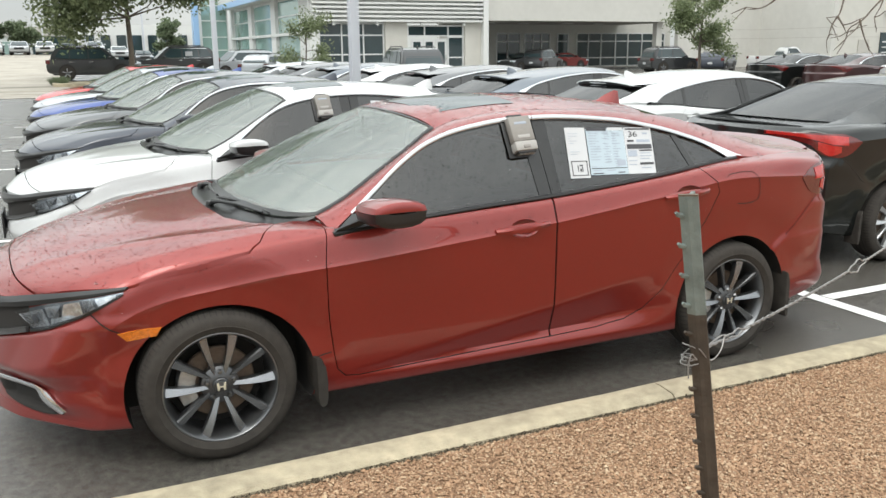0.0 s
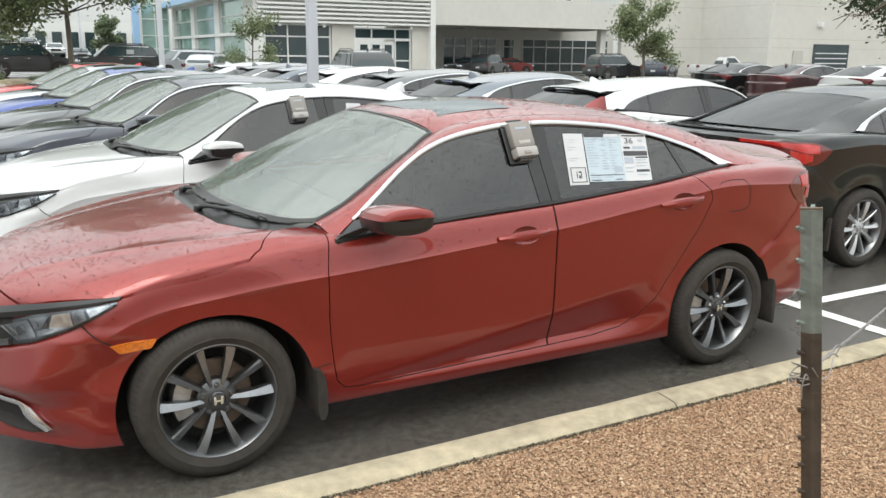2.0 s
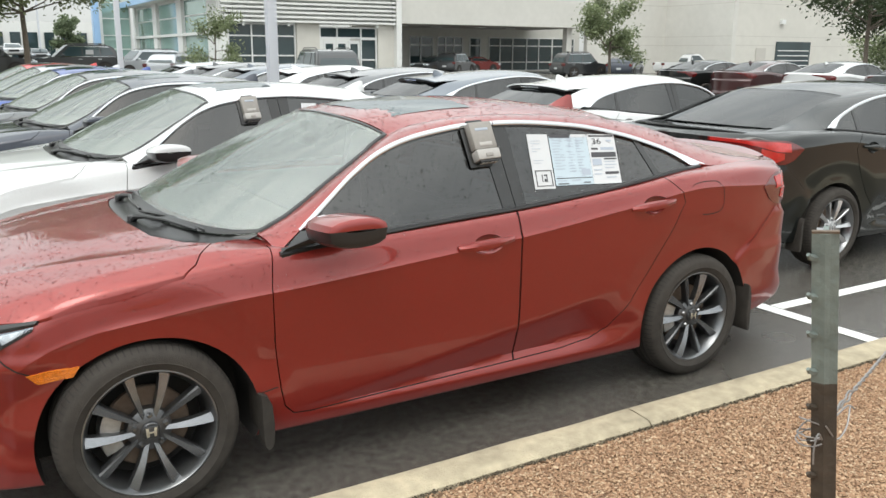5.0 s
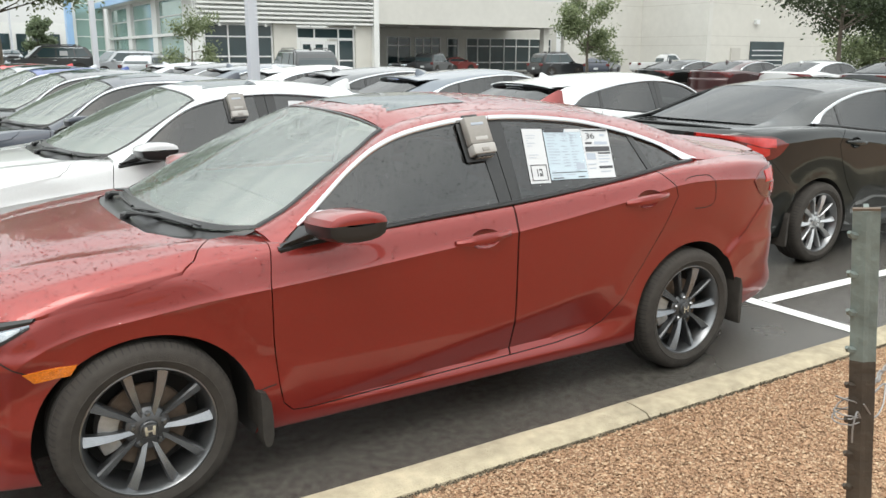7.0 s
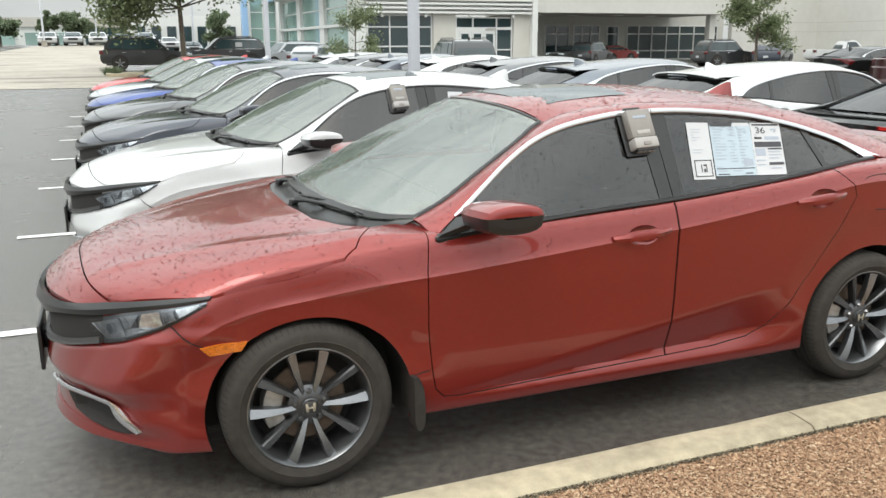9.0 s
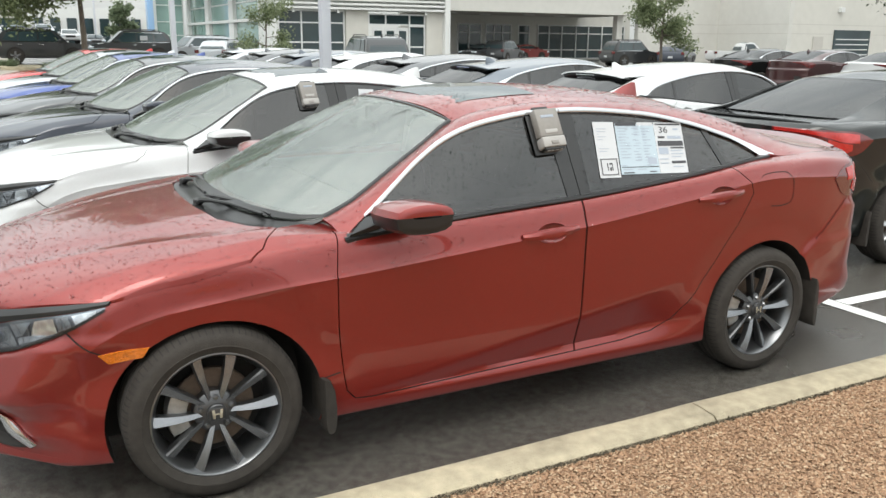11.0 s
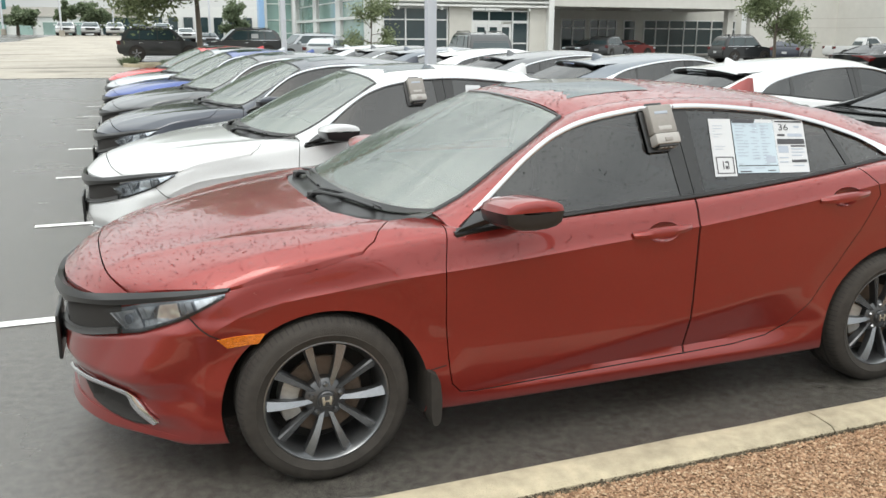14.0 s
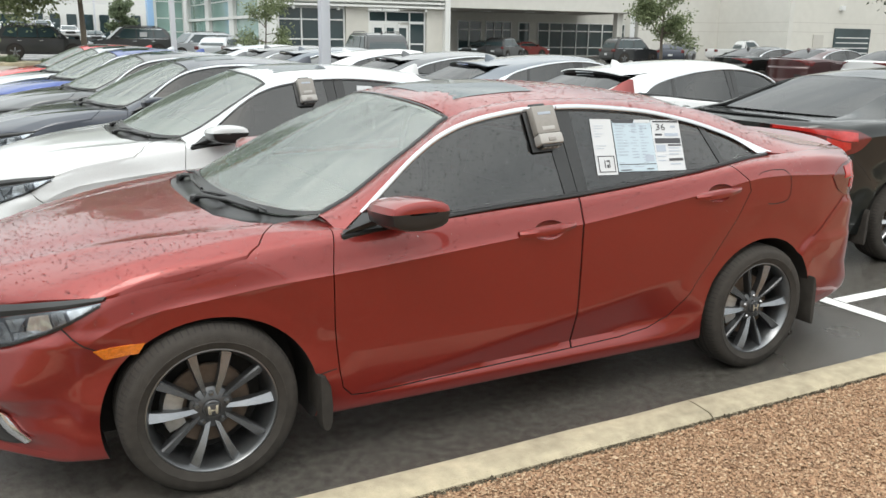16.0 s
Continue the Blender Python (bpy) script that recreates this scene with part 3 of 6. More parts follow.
def wheel(parent, x, y, side, steer=0.0):
    """A tyre on a ten-spoke alloy rim; side -1 faces the near side."""
    w = part("wheel", bmesh.new(), M_LINER, parent)
    w.location, w.rotation_euler = (x, y, TYRE_R), (0, 0, steer)
    def ring(bm, prof, n=56, mat=0):
        rows = []
        for k in range(n + 1):
            a = 2 * math.pi * k / n
            rows.append([(r * math.cos(a), side * d, r * math.sin(a)) for r, d in prof])
        grid(bm, rows, mat=mat)
        bmesh.ops.remove_doubles(bm, verts=bm.verts, dist=1e-5)
    tyre = bmesh.new()
    ring(tyre, [(RIM_R - 0.012, -0.19), (RIM_R, 0.0), (RIM_R + 0.004, 0.012), (0.262, 0.024), (0.264, 0.022), (0.285, 0.020), (0.303, 0.010), (0.314, -0.006), (0.319, -0.03), (0.3195, -0.1), (0.319, -0.16), (0.31, -0.19), (0.28, -0.205), (RIM_R, -0.19)])
    t = part("tyre", tyre, M_RUBBER, w)
    for d in (-0.055, -0.095, -0.135):
        groove = bmesh.new()
        ring(groove, [(0.3193, d - 0.006), (0.3202, d - 0.005), (0.3202, d + 0.005), (0.3193, d + 0.006)])
        part("tread_groove", groove, M_LINER, t)
    for k in range(84):
        a = 2 * math.pi * k / 84
        c, n_ = math.cos(a), math.sin(a)
        b = bmesh.new() if k == 0 else b
        q = [b.verts.new((r * c - w_ * n_, side * d, r * n_ + w_ * c)) for r, d, w_ in ((0.3055, 0.0095, 0.0022), (0.3055, 0.0095, -0.0022), (0.3152, -0.005, -0.0022), (0.3202, -0.03, -0.0022), (0.3202, -0.03, 0.0022), (0.3152, -0.005, 0.0022))]
        b.faces.new((q[0], q[1], q[2], q[5]))
        b.faces.new((q[5], q[2], q[3], q[4]))
    part("tread_pattern", b, M_LINER, t, "fine shoulder grooves of the tread")["kind"] = "stuff"
    rim = bmesh.new()
    ring(rim, [(RIM_R - 0.002, 0.004), (RIM_R + 0.002, 0.008), (RIM_R - 0.003, 0.009), (RIM_R - 0.007, 0.004), (RIM_R - 0.012, -0.008), (RIM_R - 0.024, -0.034), (RIM_R - 0.028, -0.10), (RIM_R - 0.024, -0.19)])
    m = part("rim", rim, M_RIM, w)
    for k in range(10):
        bm = bmesh.new()
        turn = 1 if k % 2 else -1
        mid = math.pi / 2 + (k // 2) * 2 * math.pi / 5
        def P(r, a, d):
            return (r * math.cos(a), side * d, r * math.sin(a))
        rows = []
        for i in range(8):
            f = i / 7
            r = 0.046 + (RIM_R - 0.012 - 0.046) * f
            a = mid + turn * (0.36 - 0.075 * f)
            d = -0.024 + 0.022 * f + 0.006 * math.sin(math.pi * f)
            wide = 0.0085 + 0.0115 * f ** 1.3
            fall = 0.006 + 0.010 * f
            # the ridge runs along the side away from the pair's middle; the broad facet falls towards it
            edge = [(-1.05, -0.040), (-1.0, -fall - 0.004), (-0.92, -fall), (0.70, 0.0), (1.0, -0.007), (1.05, -0.040)]
            rows.append([P(r, a + turn * q * wide / r, d + h) for q, h in edge])
        grid(bm, rows)
        # the broad facet gets the paler alloy: sky sheen painted on dark grey spokes
        for n_, f in enumerate(bm.faces):
            f.material_index = 1 if n_ % 5 == 2 else 0
        part("spoke", bm, [M_ALLOY, M_SHEENALLOY], m, sharp=20)
    hub = bmesh.new()
    ring(hub, [(0.0, -0.008), (0.030, -0.008), (0.034, -0.011), (0.036, -0.02), (0.070, -0.028), (0.078, -0.036), (0.080, -0.07)], 40)
    part("hub", hub, M_ALLOY, w)
    cap = part("centre_cap", box(bmesh.new(), -0.027, side * -0.009, -0.024, 0.027, side * -0.004, 0.024, 0.006), M_ALLOY, w)
    emblem = [(-0.017, -0.017), (-0.008, -0.017), (-0.007, -0.004), (0.007, -0.004), (0.008, -0.017), (0.017, -0.017), (0.019, 0.017), (0.010, 0.017), (0.008, 0.003), (-0.008, 0.003), (-0.010, 0.017), (-0.019, 0.017)]
    badge = prism(emblem, side * -0.005, side * -0.002)
    part("cap_badge", badge, M_CHROME, cap, "small bright metal emblem", False)
    for k in range(5):
        a = math.pi / 2 + k * 2 * math.pi / 5
        nut = bmesh.new()
        c = Vector((0.057 * math.cos(a), side * -0.022, 0.057 * math.sin(a)))
        tube(nut, [c - Vector((0, side * 0.02, 0)), c, c + Vector((0, side * 0.008, 0))], [0.012, 0.0115, 0.006], 6)
        part("lug_nut", nut, M_RIM, w, smooth=False)
    disc = bmesh.new()
    ring(disc, [(0.06, -0.075), (0.145, -0.075), (0.15, -0.08), (0.15, -0.095), (0.06, -0.095)], 40)
    part("brake_disc", disc, M_IRON, w)
    cal = bmesh.new()
    rows = []
    for k in range(9):
        a = math.pi + (k - 4) * 0.12
        rows.append([(r * math.cos(a), side * d, r * math.sin(a)) for r, d in ((0.10, -0.07), (0.10, -0.045), (0.125, -0.04), (0.165, -0.05), (0.17, -0.10), (0.10, -0.10))])
    grid(cal, rows)
    part("brake_caliper", cal, M_CALIPER, w, "bare cast metal caliper")
    back = bmesh.new()
    ring(back, [(0.0, -0.15), (0.15, -0.15), (RIM_R - 0.021, -0.15)], 32)
    part("back_plate", back, M_LINER, w)
    return w


def sedan(name, label, colour, sh=None, fine=1):
    sh = sh or SEDAN
    L_EDGE, L_TOP, L_BELT, C_REAR, C_DECK = sh["edge"], sh["top"], sh["belt"], sh["rear"], sh["deck"]
    x_roof, x_edge, x_top, x_tail = sh["rear"][0][0], sh["edge"][-1][0], sh["tip"], sh["top"][-1][0]
    car = thing(name, label, "car", "parked cars")
    body = obj("body", body_mesh(fine), [colour, M_LINER], car)
    for cx, cz, half, high, _ in ARCHES:
        for s in (-1, 1):
            bm = bmesh.new()
            n = 56
            ring0 = [bm.verts.new((cx + half * math.cos(2 * math.pi * k / n), s * 0.55, cz + high * math.sin(2 * math.pi * k / n))) for k in range(n)]
            ring1 = [bm.verts.new((v.co.x, s * 1.2, v.co.z)) for v in ring0]
            bm.faces.new(ring0)
            bm.faces.new(ring1)
            for k in range(n):
                bm.faces.new((ring0[k], ring0[(k + 1) % n], ring1[(k + 1) % n], ring1[k]))
            for f in bm.faces:
                f.material_index = 0
            boolean(body, bm, "DIFFERENCE", [M_LINER])
    doors = []
    for poly, nm in ((DOOR_F, "front_door"), (DOOR_R, "rear_door")):
        for s in (-1, 1):
            d = obj(nm, bmesh.new(), colour, car)
            d.data = body.data.copy()
            d.data.name = nm
            boolean(d, prism(inset_poly(poly, 0.0022), s * 0.70, s * 1.1), "INTERSECT")
            hx, hz = (1.39, 0.853) if nm == "front_door" else (2.34, 0.935)
            dish = bmesh.new()
            bmesh.ops.create_uvsphere(dish, u_segments=24, v_segments=14, radius=1.0, matrix=Matrix.Translation((hx + 0.01, s * 0.912, hz)) @ Matrix.Diagonal((0.085, 0.042, 0.05, 1)))
            boolean(d, dish, "DIFFERENCE")
            boolean(body, prism(inset_poly(poly, -0.0022), s * 0.78, s * 1.1), "DIFFERENCE", [M_LINER])
            doors.append((d, s, nm))
    hood_poly = HOOD + [(a, -b) for a, b in HOOD[-2:0:-1]]
    hood = obj("hood", bmesh.new(), colour, car)
    hood.data = body.data.copy()
    hood.data.name = "hood"
    boolean(hood, prism(inset_poly(hood_poly, 0.0025), 0.62, 1.3, "z"), "INTERSECT")
    well = HOOD[:-4] + [(0.415, -0.672), (0.30, -0.545), (0.235, -0.37), (0.207, -0.17), (0.20, 0.0)]
    well = well + [(a, -b) for a, b in well[-2:0:-1]]
    boolean(body, prism(inset_poly(well, -0.0025), 0.66, 1.3, "z"), "DIFFERENCE", [M_LINER])
    for o in (body, hood, *[d[0] for d in doors]):
        o.data.polygons.foreach_set("use_smooth", [True] * len(o.data.polygons))
        o.data.set_sharp_from_angle(angle=radians(28))
    # cabin
    bm = bmesh.new()
    head, rear = across(C_HEAD, 21), across(C_REAR, 21)
    rows = []
    for i in range(25):
        t = i / 24
        x0 = 1.10 + (x_roof - 1.10) * t
        e = cut(L_EDGE, x0, x0 + 1e-4, 2)[0]
        row = []
        for k in range(21):
            f = abs(k / 10 - 1)
            xm = head[k][0] * (1 - t) + rear[k][0] * t
            zc = float(hermite(*sh["ridge"], xm + (x0 - xm) * f**2))
            row.append((xm * (1 - f**4) + x0 * f**4, e[1] * (1 if k < 10 else -1) * f, e[2] + (zc - e[2]) * (1 - f**2.6)))
        rows.append(row)
    grid(bm, rows)
    inner = [[(x, y * 0.985, z - 0.028) for x, y, z in row] for row in rows]
    part("roof", solid(bm, 0.02), colour, car)
    bm = bmesh.new()
    grid(bm, inner)
    part("headliner", bm, M_HEADLINER, car)
    bm = bmesh.new()
    grid(bm, shield(0.0, 1.0, 24, L_EDGE))
    part("windshield", bm, M_CLEAR, car, "clear windshield with water drops")
    bm = bmesh.new()
    grid(bm, shield(0.986, 1.0, 2, L_EDGE, 0.004))
    part("windshield_band", bm, M_TRIM, car, "dark printed band along the top edge")
    bm = bmesh.new()
    ruled(bm, across(C_REAR, 21), across(C_DECK, 21), 12, 0.006)
    part("rear_windshield", bm, M_SMOKE, car)
    for s in (-1, 1):
        def rail():
            b = bmesh.new()
            ts = np.linspace(0, 1, 48)
            e, d = np.array(L_EDGE), np.array(L_TOP)
            ex = L_EDGE[0][0] + (x_edge - L_EDGE[0][0]) * ts
            dx = 0.50 + (x_tail - 0.50) * ts
            A = np.stack([ex, hermite(e[:, 0], e[:, 1], ex), hermite(e[:, 0], e[:, 2], ex)], 1)
            B = np.stack([dx, hermite(d[:, 0], d[:, 1], dx), hermite(d[:, 0], d[:, 2], dx)], 1)
            rows = []
            for j in range(7):
                t = j / 6
                r = A * (1 - t) + B * t
                r[:, 2] += 0.010 * 4 * t * (1 - t)
                r[:, 1] -= 0.006 * 4 * t * (1 - t)
                rows.append([tuple(q) for q in r])
            grid(b, rows)
            # shoulder behind the side window
            tail = [[tuple(A[-1]), tuple(A[-1] * 0.5 + B[-1] * 0.5 + np.array([0, -0.004, 0.008])), tuple(B[-1])], [(A[-1][0] + 0.02, -0.62, 1.06), (A[-1][0] * 0.5 + B[-1][0] * 0.5, -0.70, 1.05), (B[-1][0] + 0.02, -0.775, 1.05)]]
            if sh is HATCH:
                grid(b, tail)
            bmesh.ops.remove_doubles(b, verts=b.verts, dist=0.0005)
            return solid(b, 0.015)
        part("side_pillar", both(rail, s), colour, car)
        def lining():
            b = rail()
            for v in b.verts:
                v.co.y, v.co.z = v.co.y + 0.022, v.co.z - 0.02
            bmesh.ops.bisect_plane(b, geom=list(b.verts) + list(b.edges) + list(b.faces), plane_co=(2.7, 0, 0), plane_no=(1, 0, 0), clear_outer=True)
            return b
        part("pillar_lining", both(lining, s), M_HEADLINER, car)
        def pane(x0, x1, slant0=0.0, slant1=0.0):
            def make():
                b = bmesh.new()
                n = 16
                lo = cut(L_BELT, x0 + slant0, x1 + slant1, n)
                hi = cut(L_TOP, max(x0, 0.505), x1, n)
                ruled(b, lo, hi, 8)
                for v in b.verts:
                    v.co.y += 0.012
                return b
            return make
        part("front_side_window", both(pane(0.505, 1.48, 0.0, 0.03), s), M_SMOKE, car)
        part("rear_side_window", both(pane(1.63, 2.36, 0.0, 0.06), s), M_SMOKE, car)
        part("quarter_window", both(pane(2.40, x_top - 0.01, 0.055, 0.0), s), M_SMOKE, car)
        for x0, x1, c0, c1, nm in ((1.48, 1.553, 0.03, 0.02, "pillar_cover"), (1.557, 1.63, 0.02, 0.0, "pillar_cover"), (2.36, 2.40, 0.06, 0.055, "window_divider")):
            def strip():
                b = pane(x0, x1, c0, c1)()
                for v in b.verts:
                    v.co.y -= 0.004
                return solid(b, 0.006)
            part(nm, both(strip, s), M_TRIM, car, "glossy black strip")
        def chrome():
            b = bmesh.new()
            for xa, xb in ((0.60, 1.553), (1.557, x_top - 0.015)):
                top = cut(L_TOP, xa, xb, 40)
                low = cut(L_BELT, xa, xb, 40)
                rows = []
                for f, dy in ((0.0, 0.004), (0.08, -0.006), (0.45, -0.010), (0.85, -0.006), (1.0, 0.004)):
                    row = []
                    for p, q in zip(top, low):
                        g = min(1.0, max(0.0, (p[0] - x_top + 0.27) / 0.20))
                        drop = min(f * (0.022 + 0.05 * g * g), max(0.008, p[2] + 0.012 - q[2] - 0.012) * max(f, 0.02))
                        k = min(1.0, max(0.0, (drop - 0.012) / max(0.01, p[2] - q[2])))
                        row.append((p[0], p[1] * (1 - k) + q[1] * k + dy, p[2] + 0.008 - drop))
                    rows.append(row)
                grid(b, rows)
            return b
        def seal():
            b = bmesh.new()
            e = cut(L_EDGE, L_EDGE[0][0] + 0.01, 1.09, 30)
            grid(b, [[(p[0] + dx, p[1] + dy, p[2] + dz) for p in e] for dx, dy, dz in ((-0.004, 0.020, 0.004), (-0.003, 0.010, 0.010), (0.0, -0.002, 0.008), (0.002, -0.006, 0.0))])
            return b
        part("windshield_seal", both(seal, s), M_TRIM, car, "thin black rubber seal")
        def corner():
            b = bmesh.new()
            ruled(b, cut(L_BELT, 0.505, 0.80, 14) + np.array([0, -0.008, 0.0]), cut(L_TOP, 0.512, 0.70, 14) + np.array([0, 0.002, -0.008]), 6)
            return solid(b, 0.012)
        part("corner_panel", both(corner, s), M_TRIM, car, "black triangular panel at the mirror")
        part("chrome_window_trim", both(chrome, s), M_CHROME, car, "bright chrome strip")
        def beltstrip():
            b = bmesh.new()
            lo = cut(L_BELT, 0.50, x_top - 0.05, 40)
            rows = [[(p[0], p[1] + dy, p[2] + dz) for p in lo] for dy, dz in ((0.01, 0.013), (-0.004, 0.011), (-0.007, 0.003), (-0.003, -0.004), (0.02, -0.007))]
            grid(b, rows)
            return b
        part("belt_moulding", both(beltstrip, s), M_TRIM, car)
    for d, s, nm in doors:
        if nm == "front_door":
            mirror(d, s, colour)
        x0, z0, x1, z1 = (1.25, 0.845, 1.53, 0.862) if nm == "front_door" else (2.20, 0.925, 2.48, 0.945)
        handle(d, s, x0, z0, x1, z1, colour)
    for ax in (0.0, WHEELBASE):
        for s in (-1, 1):
            wheel(car, ax, s * 0.87, s)
    for ax in (0.388, WHEELBASE + 0.388):
        for s in (-1, 1):
            bm = bmesh.new()
            out = 0.896 if ax < 1 else 0.884
            rows = []
            thin, lift = (1.0, 0.0) if ax < 1 else (0.6, 0.05)
            for z, a, w in ((0.385, 0.0, 0.006), (0.375, 0.0, 0.026), (0.33, 0.002, 0.044), (0.26, 0.002, 0.05), (0.20, 0.004, 0.046), (0.172, 0.010, 0.034), (0.162, 0.018, 0.016)):
                w, z = w * thin, z + lift * (1 if z > 0.3 else 0.3)
                rows.append([(ax + a, s * 0.75, z), (ax + a, s * (out - 0.012), z), (ax + a + 0.006, s * out, z), (ax + a + w, s * out, z), (ax + a + w + 0.006, s * (out - 0.02), z), (ax + a + 0.012, s * 0.75, z), (ax + a, s * 0.75, z)])
            grid(bm, rows)
            bm.faces.new([bm.verts.new(p) for p in rows[0][:6]])
            bm.faces.new([bm.verts.new(p) for p in rows[-1][:6]])
            bmesh.ops.remove_doubles(bm, verts=bm.verts, dist=1e-5)
            bmesh.ops.recalc_face_normals(bm, faces=bm.faces)
            part("mud_flap", bm, M_RUBBER, car, "black plastic mud flap", sharp=35)
    front_details(car, colour)
    rear_details(car, colour)
    roof_details(car, colour, sh)
    cabin_inside(car)
    return car


def mirror(door, s, colour):
    """A door mirror with a painted cap, a dark lower half and a foot."""
    m = part("door_mirror", bmesh.new(), M_TRIM, door)
    for lower in (0, 1):
        bm = bmesh.new()
        rows = []
        prof = [(0.0, 0.2), (0.04, 0.62), (0.15, 0.9), (0.4, 1.0), (0.7, 1.0), (0.9, 0.95), (0.97, 0.86), (1.0, 0.68), (1.01, 0.35), (1.012, 0.02)]
        for f, g in prof:
            y = -(0.875 + 0.225 * f)
            row = []
            for k in range(9):
                a = math.pi * k / 8
                hz = (0.048 if not lower else -0.070) * g ** (1.0 if not lower else 0.6)
                xr = 0.060 + 0.068 * g
                row.append((0.70 + 0.02 * f - xr * math.cos(a) * (1.0 if math.cos(a) > 0 else 0.9), y, 1.006 + 0.012 * f + hz * math.sin(a) ** (0.75 if not lower else 0.5)))
            rows.append(row)
        grid(bm, rows)
        if s > 0:
            bmesh.ops.scale(bm, vec=(1, -1, 1), verts=bm.verts)
        part("mirror_cap" if not lower else "mirror_housing", bm, colour if not lower else M_TRIM, m)
    bm = bmesh.new()
    grid(bm, [[(0.505, -0.872, 0.915), (0.66, -0.868, 0.94), (0.72, -0.862, 0.955)], [(0.52, -0.868, 0.925), (0.655, -0.90, 0.975), (0.70, -0.90, 0.975)], [(0.60, -0.815, 0.975), (0.68, -0.9, 0.995), (0.72, -0.9, 0.995)]])
    solid(bm, 0.02)
    if s > 0:
        bmesh.ops.scale(bm, vec=(1, -1, 1), verts=bm.verts)
    part("mirror_foot", bm, M_TRIM, m)


def handle(door, s, x0, z0, x1, z1, colour):
    """A pull handle in front of a rounded dish."""
    h = part("door_handle", bmesh.new(), colour, door)
    bm = bmesh.new()
    n = 14
    rows = []
    for i in range(n + 1):
        f = i / n
        x, z = x0 + (x1 - x0) * f, z0 + (z1 - z0) * f
        out = 0.018 + 0.025 * math.sin(math.pi * f) ** 0.6
        hh = 0.0125 + 0.0095 * math.sin(math.pi * min(1, f * 1.1))
        y = -0.884
        rows.append([(x, y - out + 0.016, z - hh), (x, y - out, z - hh * 0.8), (x, y - out - 0.004, z + 0.002), (x, y - out + 0.002, z + hh * 0.8), (x, y - out + 0.018, z + hh), (x, y - out + 0.018, z - hh * 0.2), (x, y - out + 0.016, z - hh)])
    grid(bm, rows)
    if s > 0:
        bmesh.ops.scale(bm, vec=(1, -1, 1), verts=bm.verts)
    part("grip", bm, colour, h)
    return h




# ---- smaller parts laid on the skin ----
from mathutils.bvhtree import BVHTree
_skin_bm = body_mesh(2)
SKIN = BVHTree.FromBMesh(_skin_bm)
_skin_bm.free()
HOOD = [tuple(p[:2]) for p in curve3([(a - 0.008 * min(1.0, max(0.0, (0.0 - a) / 0.3)), b, 0.0) for a, b in HOOD[:9]], 44)] + HOOD[9:]


def laid(p, out=0.0, pivot=(0.15, 0.0)):
    """The point of the skin seen from outside towards an upright axis, moved out by so much."""
    p = Vector(p)
    c = Vector((pivot[0], pivot[1], p.z))
    d = (p - c).normalized()
    hit, normal, _, _ = SKIN.ray_cast(c + d * 2.5, -d)
    if hit is None:
        return p + d * out
    return hit + d * out


def patch(upper, lower, out, n=20, m=6, pivot=(0.15, 0.0), thick=0.0):
    """A skin-hugging patch between an upper and a lower line, each from the inner to the outer end."""
    a, b = curve3(upper, n), curve3(lower, n)
    bm = bmesh.new()
    rows = []
    for j in range(m + 1):
        t = j / m
        rows.append([tuple(laid(p * (1 - t) + q * t, out if not callable(out) else out(i / (n - 1), t), pivot)) for i, (p, q) in enumerate(zip(a, b))])
    grid(bm, rows)
    if thick:
        solid(bm, thick)
    return bm


def flipped(bm, s):
    if s > 0:
        bmesh.ops.scale(bm, vec=(1, -1, 1), verts=bm.verts)
    return bm


def ribbon(line, width, out, n=30, pivot=(0.15, 0.0)):
    """A narrow dark joint along a line of the skin."""
    bm = bmesh.new()
    pts = [laid(p, out, pivot) for p in curve3(line, n)]
    rows = [[], []]
    for i, p in enumerate(pts):
        t = (pts[min(i + 1, n - 1)] - pts[max(i - 1, 0)]).normalized()
        c = Vector((pivot[0], pivot[1], p.z))
        w = t.cross((p - c).normalized()) * width / 2
        rows[0].append(tuple(p + w))
        rows[1].append(tuple(p - w))
    grid(bm, rows)
    return bm


